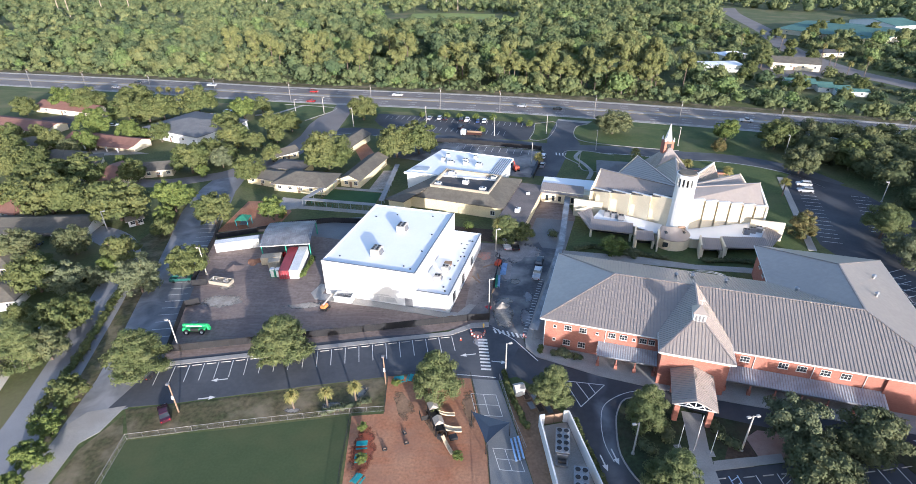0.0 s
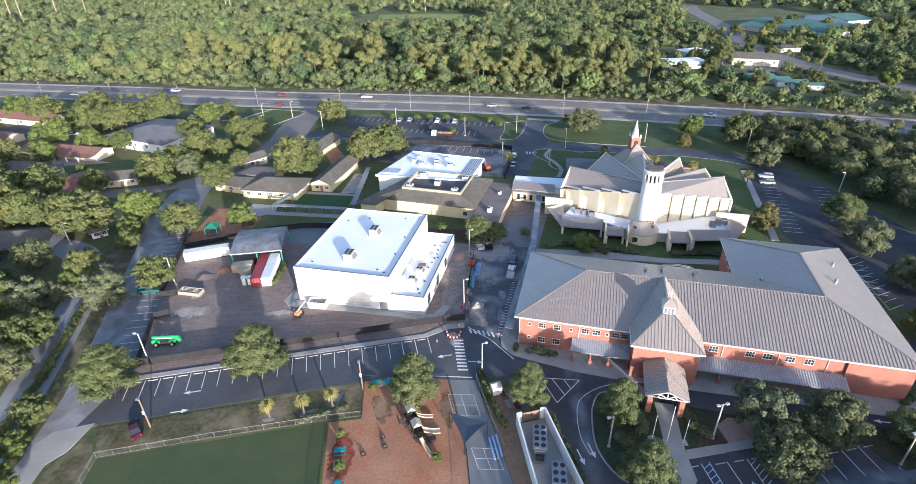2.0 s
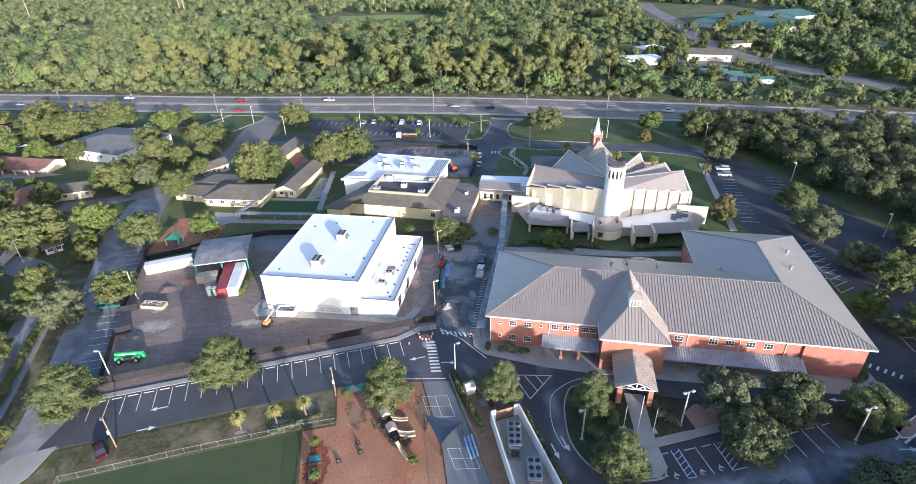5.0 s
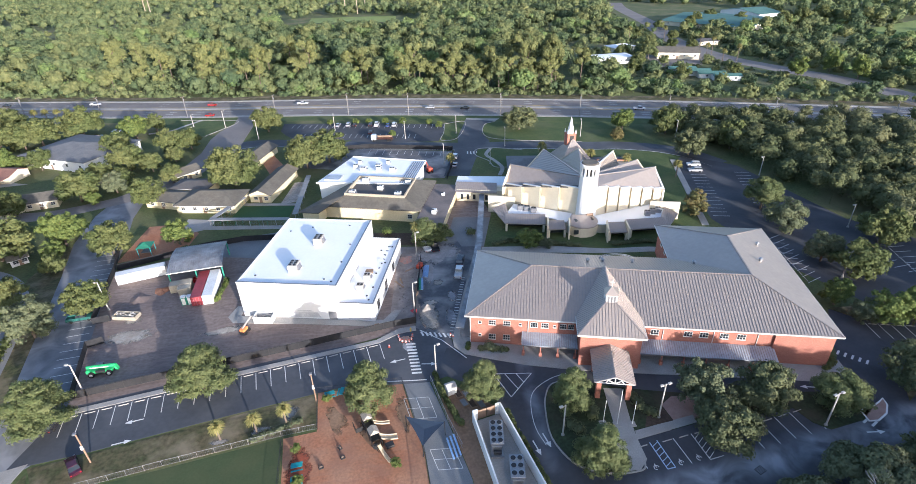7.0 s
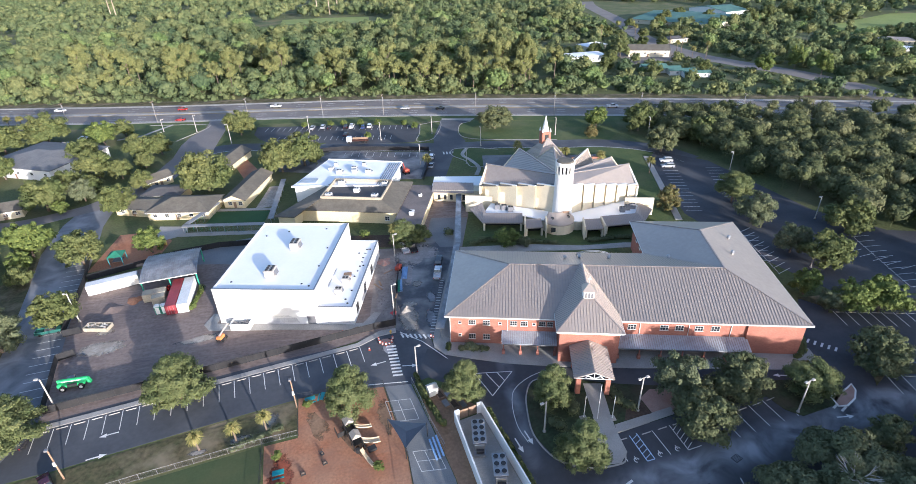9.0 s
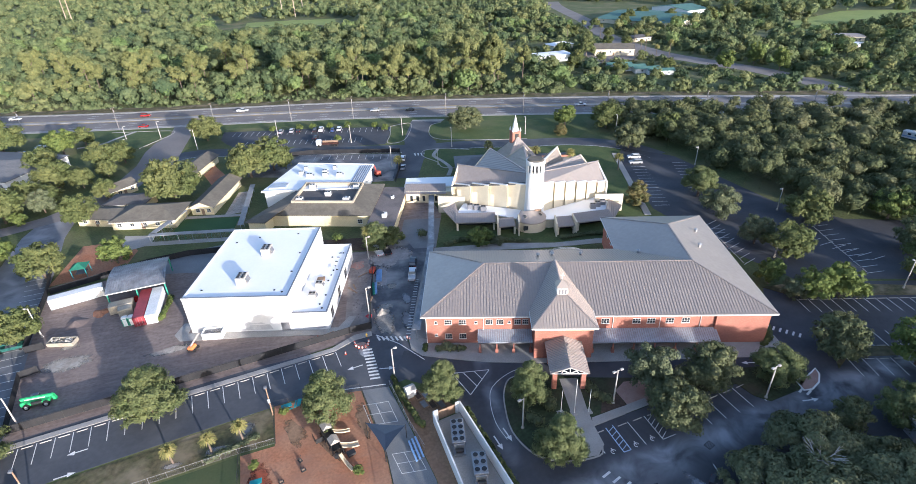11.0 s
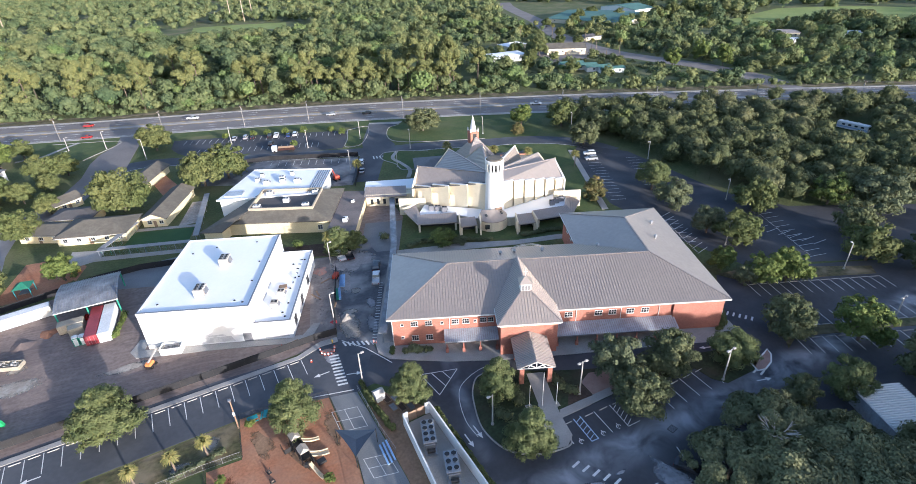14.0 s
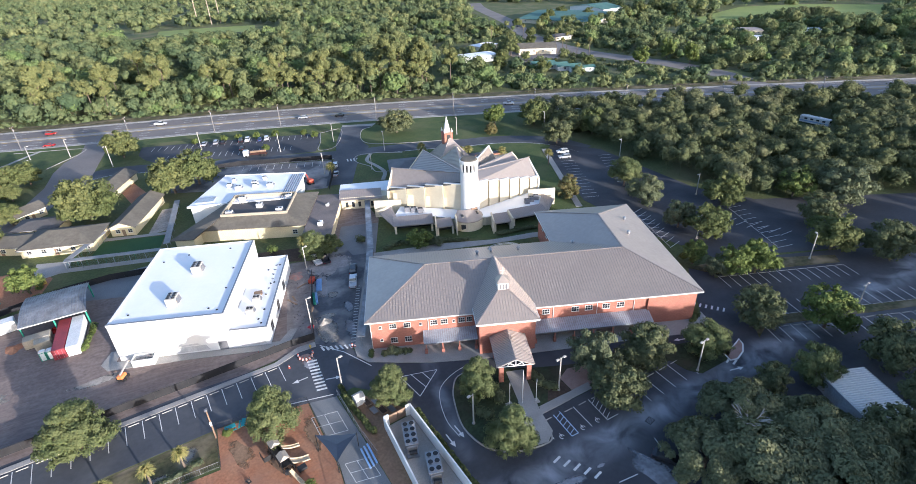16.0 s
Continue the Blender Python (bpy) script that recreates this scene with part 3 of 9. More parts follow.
sheet("lawn_gate_west", [(33.2, 242.6), (43, 243.4), (35.6, 221.6), (28.4, 220.4), (31, 230)], 0.05, LAWN, "grass island beside the entrance", "lawn")
setting("kerb_gate_west", Geo().path(smooth([(33.2, 243), (43.2, 243.8), (36, 221.4), (28.4, 220), (31, 230), (33.2, 243)], 4), 0.3, -0.1, 0.13), CONCRETE, "pale kerb round the grass", "kerb")
sheet("lawn_corner_west", [(-109.5, 285), (-68.5, 274.6), (-66.6, 268.5), (-73.0, 258.1), (-76.5, 252), (-85.2, 254), (-95.4, 262)], 0.062, LAWN, "mown lawn at the street corner", "lawn")
setting("kerb_corner_west", Geo().path(smooth([(-95, 282), (-68.5, 275), (-66.2, 268.5), (-72.6, 258), (-76.5, 251.6)], 4), 0.3, -0.1, 0.15), CONCRETE, "pale kerb round the lawn", "kerb")
setting("pavement_corner_walk", Geo().path(smooth([(-104, 262), (-95, 264.4), (-91, 270), (-84, 280)], 5), 1.8, -0.1, 0.075), CONCRETE, "pale concrete path across the lawn", "pavement")
sheet("lawn_corner_east", [(-56.4, 274.4), (-42.1, 267.6), (-42.8, 246.6), (-50, 241.2), (-55.6, 244.1), (-56.6, 262)], 0.062, LAWN, "mown lawn at the street corner", "lawn")
sheet("lawn_lot_island", [(-30, 231.6), (-12, 227.6), (-10, 229.4), (-29, 234)], 0.07, LAWN, "grass strip at the car park's edge", "lawn")
sheet("lawn_church", [(110, 173), (121, 178), (112, 185), (104, 190), (75, 198), (60, 196), (60, 120), (90, 120)], 0.008, LAWN, "mown lawn round the church", "lawn")
sheet("lawn_church_front", [(28, 128), (34, 131), (60, 119), (88, 112), (88, 124), (60, 130), (38, 138)], 0.02, LAWN, "planted bed before the church", "lawn")
sheet("pavement_church_walk", [(25, 120), (27, 126), (46, 122.5), (60, 118), (72, 116.5), (86, 112.5), (85.5, 110.5), (71, 114), (58, 116), (45, 119)], 0.1, CONCRETE, "pale concrete walk before the church", "pavement")
sheet("pavement_church_east", [(110.6, 176), (112.4, 175.4), (95, 124.5), (93, 125)], 0.14, CONCRETE, "pale concrete walk beside the car park", "pavement")

# pavements with kerbs
sheet("pavement_school_side", [(13.0, 89.6), (17, 88.4), (25.2, 112.4), (27.4, 121), (23.6, 122), (16.6, 101)], 0.142, CONCRETE, "pale concrete walk beside the brick building", "pavement")
sheet("ground_church_yard", [(8.6, 125), (13, 139), (19, 160), (24, 166), (33, 162), (34, 146), (27, 124.5), (22, 123)], 0.018, tracked(DIRT, "yard_soil", (0.3, 0.26, 0.23), 40), "bare dirt yard with stacked materials", "dirt lot")
sheet("pavement_church_yard", [(19.5, 137.5), (22, 146), (33, 143.4), (31, 137), (27.5, 126.4), (21.4, 127.6)], 0.05, COURT, "grey concrete yard before the parish wing", "pavement")
# shade between the hall and the yellow building, put in as a dark ground colour
sheet("ground_behind_hall", [(-26, 146), (9, 138.4), (8, 131), (-24, 141)], 0.022, BEDMULCH, "ground strip behind the hall, coloured dark for the shade", "soil")
sheet("pavement_row", [(-62, 82.2), (-3.6, 91.4), (1.5, 94.4), (5.2, 94.6), (5.2, 93.0), (1.4, 92.6), (-3.0, 90.3), (-62, 80.9)][::-1], 0.13, CONCRETE, "pale concrete pavement behind the wheel stops", "pavement")
sheet("pavement_brick_front", [(12.7, 90), (12.6, 86), (14.4, 83.2), (20, 80.4), (26, 77.6), (35, 74.4), (50, 70.2), (70, 65.0), (83.5, 61.2), (86.6, 64.2), (87.3, 67), (83.2, 66.6), (60, 73.8),
                               (40, 80), (22, 85.4), (17, 88)], 0.15, CONCRETE, "pale concrete pavement along the brick building", "pavement")
sheet("pavement_white_building", [(-37.5, 106.5), (-36, 104), (-20, 100.4), (-4, 96.2), (-0.6, 95.6), (2.5, 101), (1, 101.6), (-1.8, 98.2), (-20, 102.6), (-34.6, 106.3), (-34, 110), (-36, 110.5)], 0.12, CONCRETE, "new pale concrete walk round the white building", "pavement")
loop_island = sheet("kerb_island", [(29.5, 71.6), (27.4, 69), (26.2, 65.5), (25.4, 59.3), (27.4, 53.7), (31.9, 50.9), (37.5, 50.4), (38.9, 52), (39.4, 56.3), (51.2, 57.6), (57, 58.8), (60, 60),
                                  (59, 62.5), (45, 67), (38.5, 69.6), (34, 71.9)], 0.15, GROUNDCOVER, "kerbed planted island of the drop-off loop", "island")
part("kerb", Geo().path(smooth([(38.9, 52), (37.5, 50.4), (31.9, 50.9), (27.4, 53.7), (25.4, 59.3), (26.2, 65.5), (27.4, 69), (29.5, 71.6), (34, 71.9)], 4), 0.25, -0.1, 0.18), CONCRETE, loop_island, "pale concrete kerb")
sheet("pavement_entrance_walk", [(38.6, 68.6), (41.9, 67.8), (40.2, 60.2), (39.6, 56.4), (39.3, 52.2), (37.4, 50.5), (33.6, 50.8), (36.6, 58)], 0.165, CONCRETE, "pale concrete walk to the entrance", "pavement")
sheet("pavement_accessible", [(39.4, 56.2), (51.4, 57.7), (51.6, 59.4), (40, 58)], 0.178, CONCRETE, "pale concrete walk beside accessible stalls", "pavement")
sheet("pavement_plaza", [(47.3, 62.6), (50, 64.2), (53.5, 63.6), (57.8, 61.2), (57, 58.9), (51.7, 58.6), (47.6, 59.0)], 0.172, PAVERS, "reddish paved plaza", "pavement")
sheet("kerb_island_east", [(60, 60), (59, 57.3), (70, 57.5), (71, 54), (73, 52), (80, 52.8), (85, 55.6), (83, 59), (70, 61.5), (62, 62.5)], 0.15, GROUNDCOVER, "kerbed planted island", "island")
sheet("planter_bed", [(44, 61.5), (47.2, 62), (47.5, 58.8), (42, 58.4)], 0.185, BEDMULCH, "dark mulch planting bed", "bed")

# stall lines, wheel stops and arrows
def lines(parent, pts, w=0.12, z=0.01, material=None, name="stall_line"):
    """Painted bars: pairs of points on the plan, as high as z."""
    for p, q in pts:
        part(name, Geo().path([p, q], w, z - 0.02, z), material or PAINT, parent)


STOPS = Geo().rbox(-0.9, -0.08, 0, 0.9, 0.08, 0.12, 0.03).mesh("wheel_stop", POLE)


def stall_row(parent, a, b, n, depth, skew, z, stop=True, group="wheel stops", gap=0.3):
    """n stalls from a to b; their lines run depth metres along skew."""
    a, b, d = Vector(a), Vector(b), Vector(skew).normalized()
    ang = math.degrees(math.atan2(b.y - a.y, b.x - a.x))
    me = None
    for i in range(n + 1):
        p = a + (b - a) * i / n
        lines(parent, [(tuple(p), tuple(p + d * depth))], 0.13, z)
        if stop and i < n:
            q = a + (b - a) * (i + 0.5) / n - d * (-gap)
            ob = new("wheel_stop", STOPS)
            ob.matrix_basis = pose(q.x, q.y, z - 0.01, 0, 0, ang)
            tagged(ob, "pale concrete wheel stop at the head of a stall", "wheel stop", group)


drive_marks = thing("drive_markings", "white painted stall lines and arrows on the drive", "road marking", kind="structure")
stall_row(drive_marks, (-61.5, 80.6), (-3.0, 90.0), 21, 4.9, (0.17, -1), 0.034)


def arrow(parent, x, y, ang, z, s=1.0):
    g = Geo().prism([(-1.6 * s, -0.12), (0.4 * s, -0.12), (0.4 * s, -0.5), (1.6 * s, 0), (0.4 * s, 0.5), (0.4 * s, 0.12), (-1.6 * s, 0.12)], -0.02, 0.006)
    part("arrow", g, PAINT, parent, m=pose(x, y, z, 0, 0, ang))


arrow(drive_marks, -48.2, 77.2, 189, 0.03)
arrow(drive_marks, -48.7, 72.4, 9, 0.03)
arrow(drive_marks, 0.5, 84.0, 189, 0.03)
arrow(drive_marks, 6.8, 81.8, -10, 0.03)
for i in range(10):
    lines(drive_marks, [((2.6 + 0.05 * i, 88.8 - i * 1.0), (4.6 + 0.05 * i, 88.6 - i * 1.0))], 0.45, 0.036, name="crossing_bar")
for i in range(7):
    lines(drive_marks, [((6.2 + i * 0.95, 92.4 - i * 0.3), (6.6 + i * 0.95, 90.9 - i * 0.3))], 0.4, 0.044, name="crossing_bar")
lines(drive_marks, [((6.0, 93.0), (10.4, 88.6)), ((10.4, 88.6), (14.6, 82.0)), ((-4, 78.6), (5.8, 77.4))], 0.2, 0.046)
lines(drive_marks, [((19.0, 76.4), (26.4, 75.2)), ((26.4, 75.2), (20.9, 69.8)), ((20.9, 69.8), (19.0, 76.4)), ((21.2, 75.9), (22.7, 71.7)), ((23.4, 75.6), (24.2, 73.2))], 0.16, 0.048)
loop_marks = thing("loop_markings", "painted lines and arrows on the loop road", "road marking", kind="structure")
lines(loop_marks, list(zip(*[iter([p for a, b in zip(*(lambda s: (s, s[1:]))(smooth([(34, 74), (29.5, 73), (25.5, 70.5), (23.9, 67), (23.3, 62), (24, 58)], 4))) for p in (a, b)])] * 2)), 0.12, 0.046)
arrow(loop_marks, 22.3, 57.8, -80, 0.042)
arrow(loop_marks, 24.4, 59.0, -80, 0.042)
arrow(loop_marks, 76.5, 61.6, 165, 0.042)
arrow(loop_marks, 74.0, 59.6, 165, 0.042)
arrow(loop_marks, 80.0, 50.2, -8, 0.042)
for x, y in ((39.8, 54.8), (44.4, 55.1), (47.6, 55.4), (50.6, 55.7)):
    ob = new("wheel_stop", STOPS)
    ob.matrix_basis = pose(x, y, 0.036, 0, 0, 7)
    tagged(ob, "pale concrete wheel stop at the head of a stall", "wheel stop", "accessible wheel stops")
lines(loop_marks, [((45.6, 55.4), (46.1, 50.2)), ((49.1, 55.7), (49.4, 50.3)), ((38.2, 55.0), (38.6, 50.6)), ((52.0, 50.6), (49.4, 50.3))], 0.14, 0.046)
for i in range(5):
    lines(loop_marks, [((49.2 + 0.06 * i, 54.6 - i), (50.6 + 0.06 * i, 55.6 - i))], 0.12, 0.047, name="hatch_line")
    lines(loop_marks, [((41.4 + 0.08 * i, 54.4 - i), (42.75 + 0.08 * i, 55.2 - i))], 0.12, 0.05, BLUEPAINT, "hatch_line")
lines(loop_marks, [((41.3, 55.3), (41.7, 49.9)), ((42.7, 55.5), (43.1, 50.0)), ((41.7, 49.9), (43.1, 50.0))], 0.16, 0.052, BLUEPAINT)
stall_row(loop_marks, (58.9, 55.6), (71.8, 57.3), 4, 5.0, (0.1, -1), 0.046, group="loop wheel stops")
for i in range(5):
    lines(loop_marks, [((36.0 + 1.1 * i, 46.6 - 1.3 * i), (37.6 + 1.1 * i, 47.2 - 1.3 * i))], 0.4, 0.048, name="crossing_bar")
for i in range(6):
    lines(loop_marks, [((87.6 + 0.85 * i, 69.4 - 0.9 * i), (88.8 + 0.85 * i, 70.3 - 0.9 * i))], 0.4, 0.048, name="crossing_bar")
for i in range(3):
    lines(loop_marks, [((78.6 + 0.9 * i, 53.2 - 0.9 * i), (80.2 + 0.9 * i, 53.9 - 0.9 * i))], 0.4, 0.048, name="crossing_bar")
stall_row(loop_marks, (101.9, 76.1), (133.7, 66.8), 13, 5.0, (-0.2, -1), 0.046, group="east lot wheel stops")
stall_row(loop_marks, (101.2, 58.8), (137.0, 48.6), 13, 5.0, (0.2, 1), 0.046, group="east lot wheel stops")
stall_row(loop_marks, (95.6, 57.0), (134.0, 46.0), 14, 5.0, (-0.25, -1), 0.046, group="east lot wheel stops")
sheet("kerb_island_lot", [(94, 58.5), (101, 58.9), (137, 48.9), (137, 46.6), (96, 57.2), (91.5, 55)], 0.15, DRYGRASS, "grass strip between parking rows", "island")
sheet("kerb_island_lot_end", [(98, 82.4), (102, 77.2), (134, 67.6), (136, 70.5), (108, 81.5)], 0.15, DRYGRASS, "grass bank at the head of a parking row", "island")
CRESCENT = [(81.1, 54.9), (84.0, 55.2), (85.8, 55.8), (87.3, 56.5), (86.8, 55.0), (85.0, 53.3), (82.4, 52.2), (80.7, 52.4)]
sheet("kerb_island_arrow", CRESCENT, 0.15, PAVERS, "brick paved island with white kerb", "island")
setting("kerb_crescent", Geo().path(CRESCENT + CRESCENT[:1], 0.28, -0.1, 0.2), TRIM, "white painted kerb round the brick island", "kerb")
east_marks = thing("east_lot_markings", "white painted stall lines of the car park", "road marking", kind="structure")
stall_row(east_marks, (112, 166), (99.5, 130), 14, 5.0, (1, -0.3), 0.042, False)
stall_row(east_marks, (131, 158), (121.5, 134), 9, 5.0, (-1, 0.3), 0.042, False)
stall_row(east_marks, (104, 112), (100.4, 99), 5, 5.0, (1, -0.3), 0.042, False)
stall_row(east_marks, (124, 99), (133, 84), 6, 5.0, (1, 0.1), 0.042, False)
north_marks = thing("north_lot_markings", "white painted stall lines of the car park", "road marking", kind="structure")
stall_row(north_marks, (-36.8, 259.4), (33.0, 242.2), 26, 5.6, (-0.22, -1), 0.026, False)
stall_row(north_marks, (-30.6, 243.6), (18.6, 231.4), 19, 5.6, (-0.22, -1), 0.026, False)
stall_row(north_marks, (-2, 214.6), (29.4, 205), 11, 5.0, (-0.24, -1), 0.022, False)
for k in range(8):
    lines(north_marks, [((36.6 + 1.25 * k, 200.6 - 0.3 * k), (36.9 + 1.25 * k, 203.4 - 0.3 * k))], 0.5, 0.044, name="crossing_bar")
west_marks = thing("west_lot_markings", "white painted stall lines beside the dirt lot", "road marking", kind="structure")
stall_row(west_marks, (-63.6, 88), (-68.8, 112), 9, 4.8, (-1, -0.1), 0.028, False)
stall_row(west_marks, (-72.2, 128), (-76.0, 149), 8, 4.8, (-1, -0.1), 0.028, False)
for x0, y0, x1, y1 in ((0.9, 73.2, 6.5, 67.6), (4.4, 60.8, 9.3, 56.2)):
    xm, ym = (x0 + x1) / 2, (y0 + y1) / 2
    lines(court, [((x0, y0), (x1 - 0.9, y0 - 0.4)), ((x0 + 0.9, y1 + 0.4), (x1, y1)), ((x0, y0), (x0 + 0.9, y1 + 0.4)), ((x1 - 0.9, y0 - 0.4), (x1, y1)),
                  ((xm - 0.45, y0 - 0.2), (xm + 0.45, y1 + 0.2)), ((x0 + 0.45, ym + 0.2), (x1 - 0.45, ym - 0.2))], 0.09, 0.028, name="court_line")
MEADOW = mat("meadow_grass", (0.19, 0.245, 0.06), (0.24, 0.28, 0.08), 0.05, 0.5, 0.95, bump=0.5, stain=(0.15, 0.19, 0.055), stain_scale=0.02, stain_amount=0.6)
sheet("lawn_meadow", [(393.8, 378.4), (419.1, 418.6), (525.6, 457.5), (588.3, 434.1), (640, 380), (597, 340), (477, 285.5), (463, 316), (453, 338), (428, 367)], 0.03, MEADOW, "open bright green meadow beyond the woods", "meadow")
sheet("lawn_clearing", [(92, 336), (95, 359), (99, 394), (108, 388), (127, 363), (113, 335)], 0.03, LAWN, "grass clearing in the woods", "lawn")
sheet("lawn_far_clearing", [(-60, 690), (-12, 687), (38, 674), (35, 624), (-12, 636), (-60, 650)], 0.03, MEADOW, "grass clearing below the power line", "lawn")
sheet("pavement_shops", [(176, 332), (190, 346), (196, 380), (232, 380), (236, 345), (226, 332), (205, 326)], 0.02, OLDASPHALT, "pale asphalt yard of roadside shops", "pavement")

# worn patches, gravel and dust
def blot(name, cx, cy, rx, ry, ang, z, material, label, category, seed):
    """A patch with an uneven outline on the ground."""
    r2 = random.Random(seed)
    ph = [r2.uniform(0, 6.28) for _ in range(4)]
    pts = []
    for k in range(28):
        a = 2 * math.pi * k / 28
        q = 1 + 0.16 * math.sin(2 * a + ph[0]) + 0.13 * math.sin(3 * a + ph[1]) + 0.1 * math.sin(5 * a + ph[2]) + 0.07 * math.sin(9 * a + ph[3])
        u, v = rx * q * math.cos(a), ry * q * math.sin(a)
        c, d = math.cos(radians(ang)), math.sin(radians(ang))
        pts.append((cx + u * c - v * d, cy + u * d + v * c))
    return setting(name, Geo().prism(pts, z - 0.003, z), material, label, category)


def soft(src, name, hard=0.0):
    """A copy of a ground material that thins out raggedly towards the edge of its patch."""
    m = src.copy()
    m.name = name
    N, L = m.node_tree.nodes, m.node_tree.links
    tc = N.new("ShaderNodeTexCoord")
    sub_ = N.new("ShaderNodeVectorMath")
    sub_.operation = "SUBTRACT"
    sub_.inputs[1].default_value = (0.5, 0.5, 0.5)
    L.new(tc.outputs["Generated"], sub_.inputs[0])
    flat = N.new("ShaderNodeVectorMath")
    flat.operation = "MULTIPLY"
    flat.inputs[1].default_value = (1, 1, 0)
    L.new(sub_.outputs[0], flat.inputs[0])
    ln = N.new("ShaderNodeVectorMath")
    ln.operation = "LENGTH"
    L.new(flat.outputs[0], ln.inputs[0])
    geo = N.new("ShaderNodeNewGeometry")
    n = N.new("ShaderNodeTexNoise")
    n.inputs["Scale"].default_value, n.inputs["Detail"].default_value, n.inputs["Roughness"].default_value = 0.7, 7, 0.65
    L.new(geo.outputs["Position"], n.inputs["Vector"])
    ma = N.new("ShaderNodeMath")
    ma.operation = "MULTIPLY_ADD"
    ma.inputs[1].default_value, ma.inputs[2].default_value = -1.7, 0.55 + hard
    L.new(ln.outputs["Value"], ma.inputs[0])
    ad = N.new("ShaderNodeMath")
    L.new(ma.outputs[0], ad.inputs[0])
    L.new(n.outputs[0], ad.inputs[1])
    r = N.new("ShaderNodeMapRange")
    r.inputs[1].default_value, r.inputs[2].default_value = 0.42, 0.72
    L.new(ad.outputs[0], r.inputs[0])
    tr = N.new("ShaderNodeBsdfTransparent")
    mx = N.new("ShaderNodeMixShader")
    L.new(r.outputs[0], mx.inputs[0])
    L.new(tr.outputs[0], mx.inputs[1])
    L.new(N["Principled BSDF"].outputs[0], mx.inputs[2])
    L.new(mx.outputs[0], N["Material Output"].inputs["Surface"])
    return m


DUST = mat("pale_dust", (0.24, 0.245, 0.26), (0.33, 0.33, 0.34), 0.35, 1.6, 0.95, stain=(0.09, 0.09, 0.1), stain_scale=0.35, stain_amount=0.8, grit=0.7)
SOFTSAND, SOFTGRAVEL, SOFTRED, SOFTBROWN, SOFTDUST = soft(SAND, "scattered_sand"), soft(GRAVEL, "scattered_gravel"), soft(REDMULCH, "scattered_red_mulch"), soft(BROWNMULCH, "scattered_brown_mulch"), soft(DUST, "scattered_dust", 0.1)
blot("ground_sand_patch", -58.6, 103.4, 5.6, 3.2, 12, 0.019, SOFTSAND, "pale sandy patch in the dirt lot", "sand", 3)
blot("ground_sand_patch", -59.4, 109.6, 2.4, 1.6, 30, 0.019, SOFTSAND, "pale sandy patch in the dirt lot", "sand", 5)
blot("ground_sand_patch", -38.0, 101.5, 6.0, 1.3, 12, 0.019, SOFTSAND, "pale sandy patch in the dirt lot", "sand", 8)
blot("ground_gravel", -24.6, 70.2, 2.3, 1.5, 10, 0.03, SOFTGRAVEL, "pale gravel round a palm", "gravel", 11)
blot("ground_gravel", -31.8, 69.2, 2.2, 0.9, 10, 0.03, SOFTGRAVEL, "pale gravel round a palm", "gravel", 12)
blot("ground_gravel", -20.0, 74.2, 2.2, 1.6, 60, 0.03, SOFTGRAVEL, "pale gravel by the fence corner", "gravel", 13)
blot("ground_fresh_mulch", -17.2, 60.2, 2.4, 7.0, 4, 0.024, SOFTRED, "fresh red mulch beside picnic tables", "mulch", 14)
blot("ground_worn_mulch", -5.5, 66.5, 1.6, 6.5, 28, 0.024, SOFTBROWN, "worn brown mulch", "mulch", 15)
blot("ground_worn_mulch", -11.5, 70.5, 1.3, 6.0, 24, 0.024, SOFTBROWN, "worn brown mulch", "mulch", 16)
blot("ground_worn_mulch", 0.6, 70.0, 1.3, 6.0, 8, 0.024, SOFTBROWN, "worn brown mulch", "mulch", 17)
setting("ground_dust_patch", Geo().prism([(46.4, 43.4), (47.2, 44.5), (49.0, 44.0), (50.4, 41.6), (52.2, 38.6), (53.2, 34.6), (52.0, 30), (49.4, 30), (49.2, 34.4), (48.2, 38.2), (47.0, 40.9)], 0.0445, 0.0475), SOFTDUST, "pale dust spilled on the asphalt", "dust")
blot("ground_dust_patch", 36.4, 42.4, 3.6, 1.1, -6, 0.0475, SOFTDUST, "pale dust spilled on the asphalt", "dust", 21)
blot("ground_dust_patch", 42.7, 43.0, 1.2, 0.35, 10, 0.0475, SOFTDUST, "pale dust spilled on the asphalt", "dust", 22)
blot("ground_dust_patch", 3.2, 88.4, 1.6, 2.4, 20, 0.0325, SOFTDUST, "pale dust spilled on the asphalt", "dust", 23)
blot("ground_dust_patch", 13.6, 96.5, 1.5, 3.6, -12, 0.0395, SOFTDUST, "pale dust spilled on the asphalt", "dust", 24)
blot("ground_dust_patch", 15.0, 104.5, 1.1, 3.0, -10, 0.0395, SOFTDUST, "pale dust spilled on the asphalt", "dust", 25)
sheet("pavement_pad", [(-161, 217.7), (-147.5, 215.2), (-129.4, 207.4), (-150.7, 205.5)], 0.03, CONCRETE, "pale concrete forecourt of a row house", "pavement")
sheet("road_house_lot", [(-212, 262), (-199, 268), (-184, 247), (-191, 238)], 0.044, ASPHALT, "dark asphalt parking beside houses", "road")
lines(loop_marks, [((54.2, 43.7), (53.4, 38.6)), ((57.0, 43.7), (56.6, 38.6)), ((59.7, 43.2), (59.2, 38.2)), ((43.4, 39.2), (47.0, 39.2))], 0.14, 0.05)
